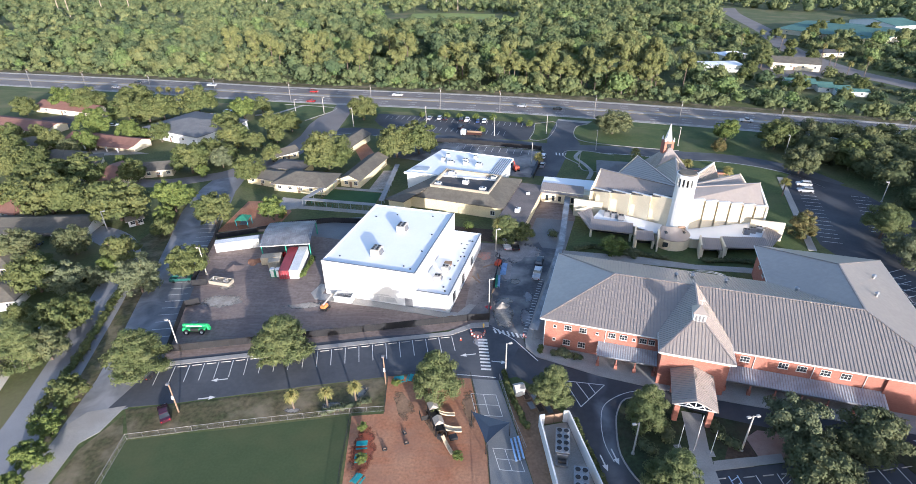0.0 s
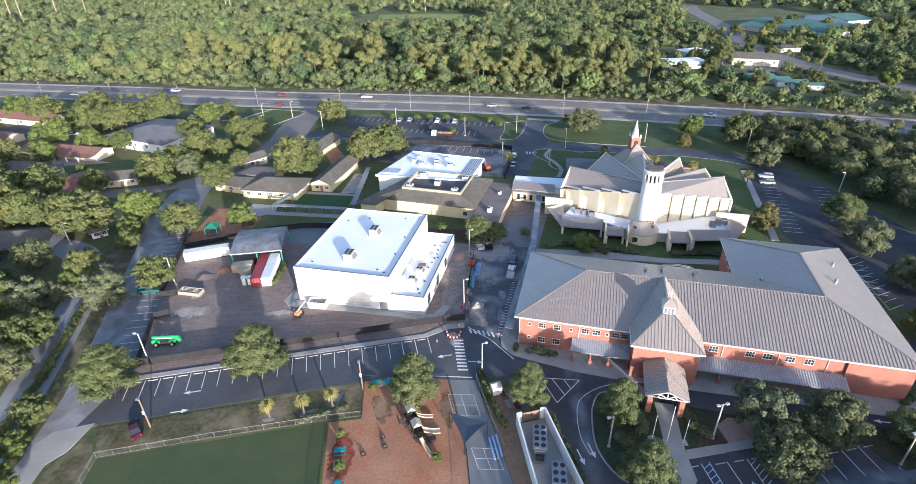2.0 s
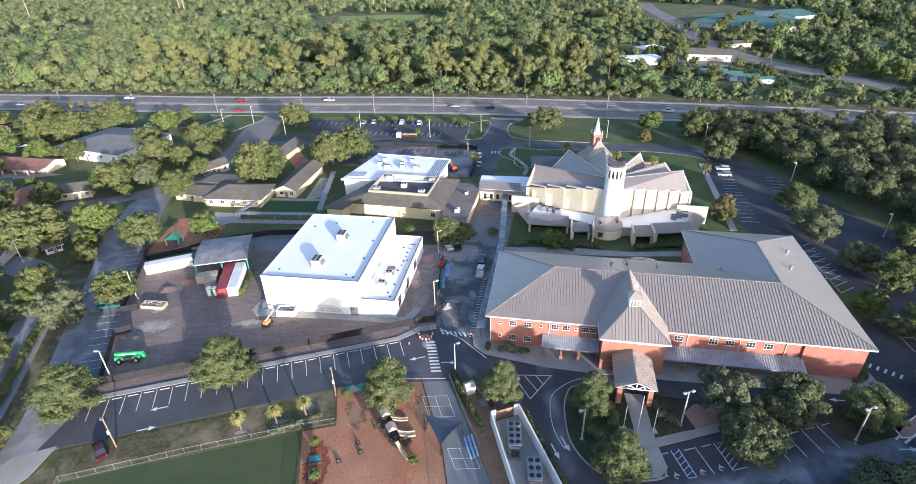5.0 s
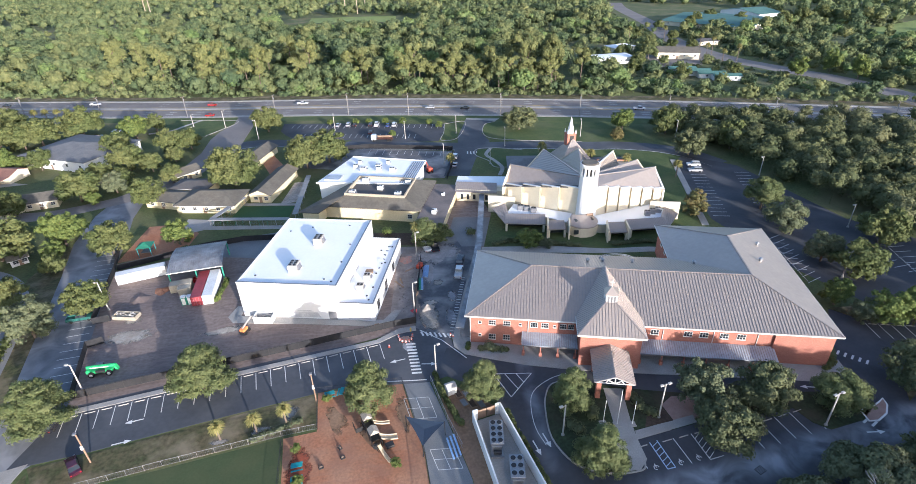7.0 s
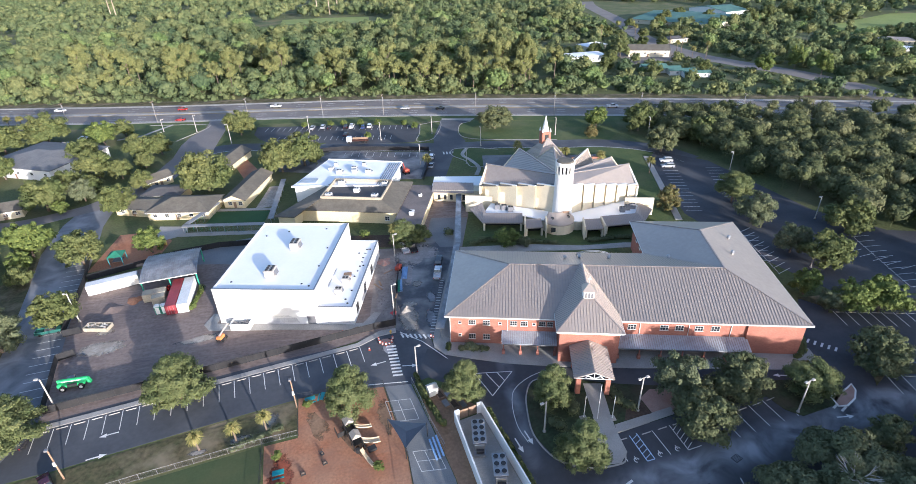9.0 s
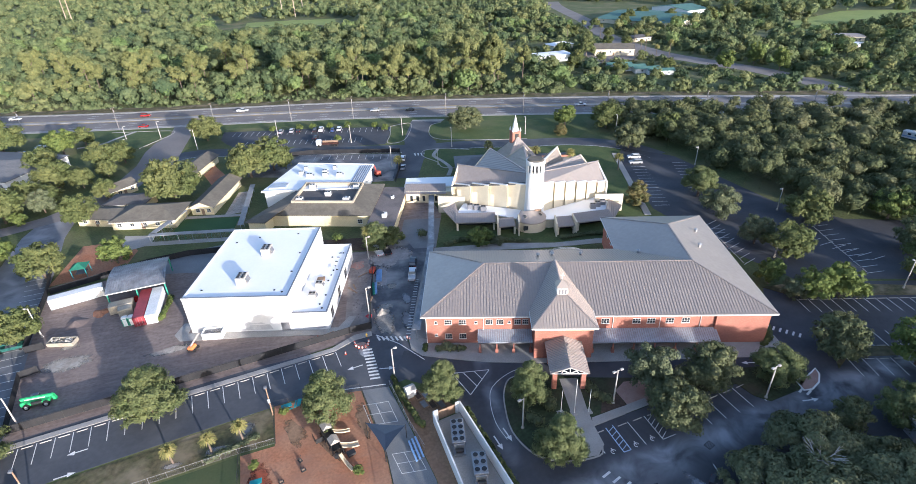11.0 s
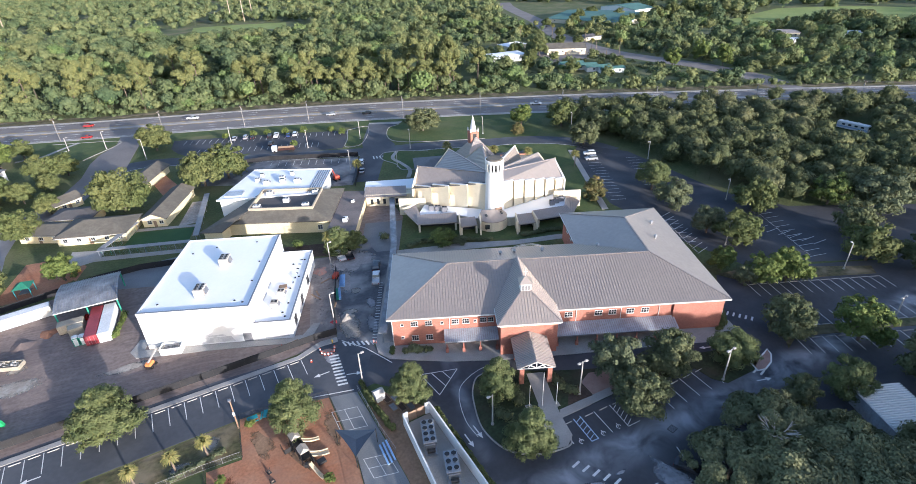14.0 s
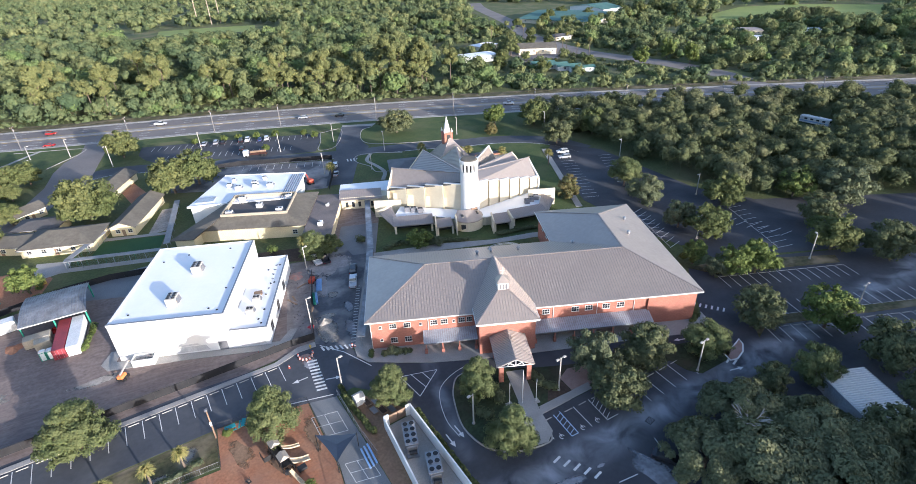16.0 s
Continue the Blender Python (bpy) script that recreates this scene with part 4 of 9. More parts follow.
for ix, iy in ((40.1, 50.5), (44.5, 50.6), (47.8, 50.9)):
    g = Geo()
    for k in range(9):
        a0, a1 = radians(30 * k), radians(30 * k + 30)
        g.path([(ix + 0.42 * math.cos(a0), iy + 0.42 * math.sin(a0)), (ix + 0.42 * math.cos(a1), iy + 0.42 * math.sin(a1))], 0.12, 0.03, 0.052)
    g.path([(ix, iy), (ix - 0.05, iy + 0.75)], 0.14, 0.03, 0.052)
    part("accessible_symbol", g, PAINT, loop_marks)

LANEDUST = soft(mat("lane_dust", (0.29, 0.262, 0.245), (0.37, 0.34, 0.32), 0.4, 1.8, 0.95, stain=(0.2, 0.18, 0.17), stain_scale=0.3, stain_amount=0.6, grit=0.75), "drifted_lane_dust", 0.3)
blot("ground_lane_dust", 14.2, 125.6, 5.6, 5.6, -15, 0.0385, LANEDUST, "pale dusty ground at the lane's end", "dust", 31)
blot("ground_lane_dust", 10.8, 116.6, 1.5, 5.4, -14, 0.0405, LANEDUST, "pale dust beside the stacked pipes", "dust", 35)
blot("ground_dust_patch", 12.4, 111.0, 1.9, 1.5, 20, 0.042, SOFTGRAVEL, "pale dust spilled on the asphalt", "dust", 32)
blot("ground_dust_patch", 9.2, 102.6, 2.3, 1.5, 30, 0.042, SOFTSAND, "pale dust spilled on the asphalt", "dust", 33)
blot("ground_lane_dust", 8.9, 97.2, 2.6, 5.0, -12, 0.0405, soft(GRAVEL, "ground_in_gravel", 0.15), "grey gravel trodden into the asphalt", "dust", 34)
blot("ground_red_soil", 2.6, 90.5, 1.3, 1.3, 10, 0.0365, soft(mat("red_clay", (0.3, 0.19, 0.15), (0.36, 0.25, 0.2), 0.6, 2.5, 0.95), "thin_red_clay", 0.3), "reddish soil inside a ring of marker drums", "dirt", 36)
sheet("ground_gravel_yard", [(-46, 136), (-45.0, 146), (-31, 147.7), (-27, 141), (-34, 133)], 0.02, COURT, "pale grey gravel behind the open shed", "gravel")
for k in range(22):
    q = k / 21
    lines(drive_marks, [((12.2 + 4.0 * min(1, q * 1.6) + 2.5 * max(0, q - 0.62) / 0.38, 90.4 + 21.6 * q), (13.2 + 4.0 * min(1, q * 1.6) + 2.3 * max(0, q - 0.62) / 0.38, 90.1 + 21.6 * q))], 0.18, 0.05, name="ladder_bar")
stall_row(loop_marks, (105.9, 113.4), (101.2, 92.2), 8, 5.0, (1, 0.35), 0.046, group="east lot wheel stops")
stall_row(loop_marks, (133.6, 103.2), (126.4, 79.6), 9, 5.0, (1, -0.1), 0.046, group="east lot wheel stops")

# ---- buildings ----
def ribs(face, eave_a, eave_b, spacing=0.6, h=0.085, w=0.06):
    """Raised seams on a planar roof face (corner points), running up the slope, square to the eave."""
    P = [Vector(p) for p in face]
    a, b = Vector(eave_a), Vector(eave_b)
    u = (b - a).normalized()
    nrm = (P[1] - P[0]).cross(P[2] - P[0])
    if nrm.length < 1e-6:
        nrm = (P[2] - P[1]).cross(P[-1] - P[1])
    nrm = nrm.normalized()
    nrm = -nrm if nrm.z < 0 else nrm
    s = nrm.cross(u)
    s = -s if s.z < 0 else s
    Q = [((p - a).dot(u), (p - a).dot(s)) for p in P]
    g = Geo()
    lo, hi = min(q[0] for q in Q), max(q[0] for q in Q)
    for i in range(1, int((hi - lo) / spacing) + 1):
        x = lo + i * spacing
        ys = []
        for (x0, y0), (x1, y1) in zip(Q, Q[1:] + Q[:1]):
            if (x0 - x) * (x1 - x) < 0:
                ys.append(y0 + (y1 - y0) * (x - x0) / (x1 - x0))
        if len(ys) >= 2 and max(ys) - min(ys) > 0.4:
            p, q = a + u * x + s * min(ys), a + u * x + s * max(ys)
            du, dn = u * w / 2, nrm * h
            g.hexa([p - du, p + du, q + du, q - du, p - du + dn, p + du + dn, q + du + dn, q - du + dn])
    return g


def roof_face(parent, pts, material=None, thick=0.18, seam=True, eave=(0, 1), spacing=0.6, name="roof_plane"):
    ob = part(name, Geo().slab(pts, thick), material or METALROOF, parent)
    if seam:
        g = ribs(pts, pts[eave[0]], pts[eave[1]], spacing)
        if g.v:
            tagged(part("seam", g, METALSEAM, ob), kind="stuff")
    return ob


def window(parent, m, w, h, frame_mat=None, bars=1, rows=1, depth=0.12):
    """A window in the local x-z plane, facing -y, its middle at m."""
    f = Geo()
    t = 0.055
    f.box(-w / 2, -0.06, -h / 2, w / 2, depth, -h / 2 + t).box(-w / 2, -0.06, h / 2 - t, w / 2, depth, h / 2)
    f.box(-w / 2, -0.06, -h / 2 + t, -w / 2 + t, depth, h / 2 - t).box(w / 2 - t, -0.06, -h / 2 + t, w / 2, depth, h / 2 - t)
    ob = part("window", f, frame_mat or TRIM, parent, m=m)
    g = Geo()
    for i in range(1, bars + 1):
        x = -w / 2 + w * i / (bars + 1)
        g.box(x - 0.02, -0.05, -h / 2 + t, x + 0.025, 0.0, h / 2 - t)
    for i in range(1, rows + 1):
        z = -h / 2 + h * i / (rows + 1)
        g.box(-w / 2 + t, -0.045, z - 0.02, w / 2 - t, -0.005, z + 0.02)
    if g.v:
        part("glazing_bar", g, frame_mat or TRIM, ob)
    part("pane", Geo().box(-w / 2 + t, -0.03, -h / 2 + t, w / 2 - t, -0.02, h / 2 - t), GLASS, ob)
    part("sill", Geo().box(-w / 2 - 0.08, -0.12, -h / 2 - 0.08, w / 2 + 0.08, 0.02, -h / 2), frame_mat or TRIM, ob)
    return ob


def hvac(parent_m, sx, sy, sz, fans, label, group="rooftop units", mt=None):
    """A rooftop air handler with fans on top; a thing of its own."""
    t = thing("air_conditioner", label, "air conditioner", parent_m, group)
    part("casing", Geo().rbox(-sx / 2, -sy / 2, 0.12, sx / 2, sy / 2, sz, 0.05), mt or TRIM, t)
    part("base_rail", Geo().box(-sx / 2, -sy / 2, 0, sx / 2, -sy / 2 + 0.12, 0.12).box(-sx / 2, sy / 2 - 0.12, 0, sx / 2, sy / 2, 0.12), GREYTRIM, t)
    r = 0.34 if fans > 1 else 0.4
    for i in range(fans):
        x, y = (-0.25 + 0.5 * (i % 2)) * sx, (0 if fans <= 2 else (-0.28 + 0.56 * (i // 2) / max(1, fans // 2 - 1)) * sy)
        part("fan", Geo().tube((x, y, sz), (x, y, sz + 0.12), r, r * 0.95, 12), DARKMETAL, t)
    part("hood", Geo().hexa([(sx * 0.5, -sy * 0.3, 0.5), (sx * 0.72, -sy * 0.3, 0.5), (sx * 0.72, sy * 0.3, 0.5), (sx * 0.5, sy * 0.3, 0.5),
                             (sx * 0.5, -sy * 0.3, sz * 0.8), (sx * 0.55, -sy * 0.3, sz * 0.8), (sx * 0.55, sy * 0.3, sz * 0.8), (sx * 0.5, sy * 0.3, sz * 0.8)]), GREYTRIM, t)
    return t


def house(x, y, ang, w, d, h, rise, roofm, wallm, label, hip=True, along_x=True, name="house", wins=3, carport=0.0):
    t = thing(name, label, "house" if name == "house" else "building", pose(x, y, 0, 0, 0, ang), "houses" if name == "house" else "")
    o = 0.6
    part("wall", Geo().box(0, 0, 0, w, d, h), wallm, t)
    if along_x:
        i = d / 2 if hip else -o
        r0, r1 = (i if hip else -o, d / 2, h + rise), (w - i if hip else w + o, d / 2, h + rise)
        faces = [[(-o, -o, h), (w + o, -o, h), r1, r0], [(w + o, d + o, h), (-o, d + o, h), r0, r1]]
        ends = [[(-o, d + o, h), (-o, -o, h), r0], [(w + o, -o, h), (w + o, d + o, h), r1]]
        tri = [[(0, 0, h), (0, d, h), (0, d / 2, h + rise - 0.25)], [(w, d, h), (w, 0, h), (w, d / 2, h + rise - 0.25)]]
    else:
        i = w / 2 if hip else -o
        r0, r1 = (w / 2, i, h + rise), (w / 2, d - i, h + rise)
        faces = [[(-o, d + o, h), (-o, -o, h), r0, r1], [(w + o, -o, h), (w + o, d + o, h), r1, r0]]
        ends = [[(-o, -o, h), (w + o, -o, h), r0], [(w + o, d + o, h), (-o, d + o, h), r1]]
        tri = [[(w, 0, h), (0, 0, h), (w / 2, 0, h + rise - 0.25)], [(0, d, h), (w, d, h), (w / 2, d, h + rise - 0.25)]]
    for f in faces + (ends if hip else []):
        roof_face(t, f, roofm, 0.2, False)
    if not hip:
        for k, f in enumerate(tri):
            n = Vector((0.15, 0, 0)) if along_x else Vector((0, 0.15, 0))
            n = n if (k == 0) else -n
            part("gable_wall", Geo().add([Vector(p) for p in f] + [Vector(p) + n for p in f], [(0, 1, 2), (5, 4, 3), (0, 3, 4, 1), (1, 4, 5, 2), (2, 5, 3, 0)]), wallm, t)
    part("fascia", Geo().box(-o, -o - 0.03, h - 0.28, w + o, -o + 0.06, h - 0.2), TRIM, t)
    for k in range(wins):
        window(t, pose(w * (k + 0.6) / wins, -0.02, h * 0.55), 1.3, 1.1)
    part("door", Geo().box(w * 0.46, -0.05, 0, w * 0.46 + 0.95, 0.02, 2.05), WOOD, t)
    if carport:
        for k in range(int(w // 6)):
            part("carport_post", Geo().box(1 + 6 * k, -carport, 0, 1.5 + 6 * k, -carport + 0.4, h - 0.2), TRIM, t)
        roof_face(t, [(-o, -carport - 0.4, h - 0.15), (w + o, -carport - 0.4, h - 0.15), (w + o, -0.3, h + 0.15), (-o, -0.3, h + 0.15)], roofm, 0.15, False)
    return t



# the long brick school
BR = pose(15.1, 86.1, 0, 0, 0, -16.9)
school = thing("school_building", "two-storey red brick school with a grey standing-seam metal roof", "school", BR)
EZ, RZ = 7.8, 12.5
A0, B0, C0, D0, E0, F0 = (0, 0), (72.4, 0), (72.4, 43.8), (45.7, 43.8), (45.7, 26.7), (0, 26.7)
R1, J1, P1 = (13.35, 13.35, RZ), (59.05, 13.35, RZ), (59.05, 30.45, RZ)
e = lambda p: (p[0], p[1], EZ)
for pts in ([e(A0), e(B0), J1, R1], [e(F0), e(A0), R1], [e(E0), e(F0), R1, J1], [e(D0), e(E0), J1, P1], [e(B0), e(C0), P1, J1], [e(C0), e(D0), P1]):
    roof_face(school, pts, seam=pts[1] not in (e(A0), e(C0), e(D0), e(E0)))
g = Geo()
for p, q in ((A0, B0), (B0, C0), (C0, D0), (D0, E0), (E0, F0), (F0, A0)):
    g.beam((*p, EZ - 0.3), (*q, EZ - 0.3), 0.18, 0.26)
part("gutter", g, TRIM, school, "cream painted gutter and fascia")
for p, q in (((*A0, EZ), R1), ((*F0, EZ), R1), ((*B0, EZ), J1), ((*C0, EZ), P1), ((*D0, EZ), P1), (R1, J1), (J1, P1)):
    part("ridge_cap", Geo().beam(p, q, 0.3, 0.1), METALSEAM, school)
w = 1.0
wall = part("wall", Geo().prism([(w, w), (72.4 - w, w), (72.4 - w, 43.8 - w), (45.7 + w, 43.8 - w), (45.7 + w, 26.7 - w), (w, 26.7 - w)], 0, EZ - 0.16), BRICK, school, "red brick outer walls")
part("soffit", Geo().prism([(0.1, 0.1), (72.3, 0.1), (72.3, 43.7), (45.8, 43.7), (45.8, 26.6), (0.1, 26.6)], EZ - 0.34, EZ - 0.3), TRIM, school)
for u, z, ww, hh in ((5.6, 5.7, 1.7, 1.35), (8.6, 5.7, 1.7, 1.35), (11.4, 5.6, 0.7, 0.7), (14.2, 5.7, 1.7, 1.35), (16.4, 5.7, 1.7, 1.35), (18.4, 5.6, 0.7, 0.7), (20.1, 5.7, 1.6, 1.35), (21.7, 5.7, 1.4, 1.35),
                     (3.0, 5.6, 0.7, 0.7), (3.0, 2.3, 0.7, 0.7), (5.6, 2.0, 1.7, 1.5), (8.6, 2.0, 1.7, 1.5),
                     (38.2, 5.7, 1.9, 1.4), (44.6, 5.7, 1.9, 1.4), (47.6, 5.7, 1.9, 1.4), (51.4, 5.7, 1.9, 1.4), (54.6, 5.7, 1.9, 1.4), (63.5, 5.9, 0.9, 0.8), (69.6, 5.9, 0.9, 0.8), (69.4, 2.3, 0.9, 0.8)):
    window(school, pose(u, w - 0.02, z), ww * 0.86, hh * 0.9, bars=2 if ww > 1 else 0, rows=1 if ww > 1 else 0)
for u in (37.0, 39.5, 42.5, 45.5, 49.0, 53.0, 57.0, 12.5, 15.0, 18.0, 20.5):
    window(school, pose(u, w - 0.02, 1.7), 1.6, 1.9, bars=1)
for v in (6, 10, 14, 18, 22):
    for z in (2.2, 5.8):
        window(school, pose(w - 0.02, v, z, 0, 0, -90), 1.6, 1.4, bars=2)
for v in (30, 34, 38):
    window(school, pose(46.7 - 0.02, v, 5.6, 0, 0, -90), 1.4, 1.6, bars=1)
for u in (0.95, 13.0, 39.8, 49.4, 57.6, 61.8, 65.7, 71.2):
    part("downpipe", Geo().tube((u, w - 0.1, 0), (u, w - 0.1, EZ - 0.3), 0.07), TRIM, school)
part("gable_end", Geo().box(60.6, 0.55, 0, 71.4, 1.02, EZ - 0.36), BRICK, school, "projecting red brick bay")

# entrance tower of the school
TZ = 8.3
part("tower_wall", Geo().box(23.2, -3.9, 0, 34.8, 4.0, TZ - 0.1), BRICK, school, "red brick entrance block")
part("tower_band", Geo().box(23.1, -4.0, TZ - 1.0, 34.9, -3.86, TZ - 0.35), CREAM, school)
tl, tr, apex, back = (22.5, -4.6, TZ), (35.5, -4.6, TZ), (29.0, 2.4, 12.9), (29.0, 14.0, 12.9)
kl, kr = (22.5, 1.5, TZ), (35.5, 1.5, TZ)
roof_face(school, [tl, tr, apex])
roof_face(school, [(22.5, 14.0, TZ), tl, apex, back], eave=(0, 1))
roof_face(school, [tr, (35.5, 14.0, TZ), back, apex], eave=(0, 1))
for p, q in ((tl, apex), (tr, apex), (apex, back)):
    part("ridge_cap", Geo().beam(p, q, 0.3, 0.1), METALSEAM, school)
part("gutter", Geo().beam((22.5, -4.6, TZ - 0.3), (35.5, -4.6, TZ - 0.3), 0.18, 0.26).beam((22.5, -4.6, TZ - 0.3), (22.5, 1.5, TZ - 0.3), 0.18, 0.26).beam((35.5, -4.6, TZ - 0.3), (35.5, 1.5, TZ - 0.3), 0.18, 0.26), TRIM, school)
cup = part("cupola", Geo().rbox(27.9, 1.3, 11.6, 30.1, 3.5, 13.9, 0.1), TRIM, school, "white louvred cupola")
part("cupola_roof", Geo().add([(27.6, 1.0, 13.9), (30.4, 1.0, 13.9), (30.4, 3.8, 13.9), (27.6, 3.8, 13.9), (29, 2.4, 15.3)], [(0, 1, 4), (1, 2, 4), (2, 3, 4), (3, 0, 4), (3, 2, 1, 0)]), METALROOF, cup)
part("finial_cross", Geo().box(28.95, 2.35, 15.2, 29.05, 2.45, 16.8).box(28.6, 2.36, 16.1, 29.4, 2.44, 16.22), TRIM, cup)
for x in (28.25, 28.85, 29.45):
    part("louvre", Geo().box(x, 1.24, 12.3, x + 0.35, 1.31, 13.5), GREYTRIM, cup)


def canopy(u0, u1, v, depth, z0, z1, posts):
    """A lean-to metal canopy on brick-based posts along the front wall."""
    roof_face(school, [(u0, v - depth, z0), (u1, v - depth, z0), (u1, v, z1), (u0, v, z1)], GALV, 0.12, True, (0, 1), 0.45, "canopy_roof")
    part("canopy_beam", Geo().box(u0, v - depth + 0.05, z0 - 0.4, u1, v - depth + 0.25, z0 - 0.12), GREYTRIM, school)
    for i in range(posts):
        x = u0 + 0.4 + (u1 - u0 - 0.8) * i / (posts - 1)
        part("canopy_post", Geo().box(x - 0.12, v - depth + 0.1, 0.1, x + 0.12, v - depth + 0.34, z0 - 0.4).box(x - 0.3, v - depth - 0.08, 0.1, x + 0.3, v - depth + 0.52, 1.1), BRICK, school)


canopy(11.8, 23.1, w - 0.02, 3.2, 2.9, 3.8, 4)
canopy(34.9, 61.0, w - 0.02, 3.4, 2.9, 3.8, 7)
# drop-off canopy
gz, gr = 4.4, 6.0
roof_face(school, [(25.2, -13.0, gz), (25.2, -3.9, gz), (28.9, -3.9, gr), (28.9, -13.0, gr)], eave=(0, 1), spacing=0.45)
roof_face(school, [(32.6, -3.9, gz), (32.6, -13.0, gz), (28.9, -13.0, gr), (28.9, -3.9, gr)], eave=(0, 1), spacing=0.45)
truss = Geo()
for a, b in (((25.4, gz - 0.15), (32.4, gz - 0.15)), ((25.4, gz - 0.15), (28.9, gr - 0.3)), ((32.4, gz - 0.15), (28.9, gr - 0.3)), ((28.9, gz - 0.15), (28.9, gr - 0.3)),
             ((27.2, gz - 0.15), (27.9, gr - 0.75)), ((30.6, gz - 0.15), (29.9, gr - 0.75)), ((28.9, gz - 0.1), (27.5, gr - 0.9)), ((28.9, gz - 0.1), (30.3, gr - 0.9))):
    truss.tube((a[0], -12.85, a[1]), (b[0], -12.85, b[1]), 0.1, n=6)
part("truss", truss, TRIM, school, "white timber gable truss")
for x in (26.2, 31.6):
    for y in (-12.2, -5.2):
        part("brick_pier", Geo().rbox(x - 0.45, y - 0.45, 0, x + 0.45, y + 0.45, gz - 0.2, 0.03), BRICK, school)
# roof vents and rooftop pipes
for i, (u, v, z) in enumerate(((26, 19.5, 10.35), (29.5, 20.5, 10.0), (36.0, 20.0, 10.2), (50, 22, 9.5), (55, 24, 9.3), (64, 22, 10.9), (66.5, 31, 9.9))):
    t = thing("roof_vent", "galvanised roof vent on the metal roof", "vent", BR @ pose(u, v, z - 0.3), "school roof vents")
    part("pipe", Geo().tube((0, 0, 0), (0, 0, 0.9), 0.28, n=10), STEEL, t)
    part("cap", Geo().tube((0, 0, 0.9), (0, 0, 1.25), 0.5, 0.15, 10), STEEL, t)
arch = Geo()
for i in range(10):
    a0, a1 = math.pi * i / 10, math.pi * (i + 1) / 10
    for dy in (0, 0.5):
        arch.tube((33 - 4 * math.cos(a0), 22 + dy, 9.6 + 1.3 * math.sin(a0)), (33 - 4 * math.cos(a1), 22 + dy, 9.6 + 1.3 * math.sin(a1)), 0.07, n=6)
part("roof_duct", arch, STEEL, school, "arched steel pipes over the roof")

# the new white box
WB = pose(-33.7, 106.4, 0, 0, 0, -15.5)
hall = thing("gymnasium", "new white rendered windowless hall with a flat white roof", "hall", WB)
HZ = 9.0
part("wall", Geo().prism([(0, 0), (23.3, 0), (23.3, 31.9), (0, 31.9)], 0, HZ), WHITEWALL, hall, "white rendered walls")
part("roof", Geo().box(0.25, 0.25, HZ, 23.05, 31.65, HZ + 0.08), WHITEROOF, hall, "white membrane roof")
par = Geo().box(-0.05, -0.05, HZ, 23.35, 0.25, HZ + 0.5).box(-0.05, 31.65, HZ, 23.35, 31.95, HZ + 0.3).box(-0.05, 0.25, HZ, 0.25, 31.65, HZ + 0.35).box(23.05, 0.25, HZ, 23.35, 31.65, HZ + 0.5)
part("parapet", par, WHITEWALL, hall)
cop = Geo().box(-0.09, -0.09, HZ + 0.5, 23.39, 0.29, HZ + 0.55).box(23.01, 0.29, HZ + 0.5, 23.39, 31.6, HZ + 0.55)
part("coping", cop, GREYTRIM, hall, "grey metal coping")
AZ = 4.5
part("annex_wall", Geo().prism([(23.32, 0.02), (31.2, 0.02), (31.2, 30.2), (23.32, 30.2)], 0, AZ), WHITEWALL, hall, "white rendered low wing")
part("annex_roof", Geo().box(23.4, 0.3, AZ, 30.95, 30, AZ + 0.06), WHITEROOF, hall)
part("annex_parapet", Geo().box(23.36, -0.03, AZ, 31.25, 0.27, AZ + 0.4).box(30.95, 0.27, AZ, 31.25, 29.95, AZ + 0.4).box(23.36, 29.95, AZ, 31.25, 30.25, AZ + 0.4), WHITEWALL, hall)
part("annex_coping", Geo().box(23.34, -0.07, AZ + 0.4, 31.29, 0.31, AZ + 0.45).box(30.91, 0.31, AZ + 0.4, 31.29, 30.29, AZ + 0.45), GREYTRIM, hall)
# grey patches, a little darker than the wall, along its lower part
for u0, z0, u1, z1 in ((9.0, 0.3, 18.6, 1.9), (12.5, 1.9, 17.0, 2.5), (25.0, 0.4, 30.4, 2.4), (26.5, 2.4, 29.4, 3.0)):
    part("render_patch", Geo().prism([(u0, z0), (u1, z0 + 0.2), (u1 - 0.7, z1), (u0 + 1.0, z1 - 0.15)], 0, 0.02), WALLGREY, hall, "irregular grey patch low on the white wall", Matrix(((1, 0, 0, 0), (0, 0, -1, 0.0), (0, 1, 0, 0), (0, 0, 0, 1))))
door = part("door", Geo().box(20.5, -0.06, 0.15, 22.4, 0.03, 2.4), GREYTRIM, hall, "grey steel double door")
part("landing", Geo().box(20.1, -1.6, 0, 22.9, -0.05, 0.16), CONCRETE, hall)
for v in (4, 12, 20):
    window(hall, pose(31.18, v, 2.2, 0, 0, 90), 2.2, 2.4, GREYTRIM, 1, 1)
for i, (u, v, lab) in enumerate(((11.3, 6.5, ""), (12.9, 19.2, ""))):
    hvac(WB @ pose(u, v, HZ + 0.06), 2.1, 3.0, 1.9, 6, "grey rooftop air conditioner with six fans on the white roof", mt=POLE)
for u, v in ((26.6, 6.2), (27.2, 10.6)):
    hvac(WB @ pose(u, v, AZ + 0.05), 1.6, 1.9, 1.3, 2, "beige rooftop air conditioner on the low wing", mt=POLE)
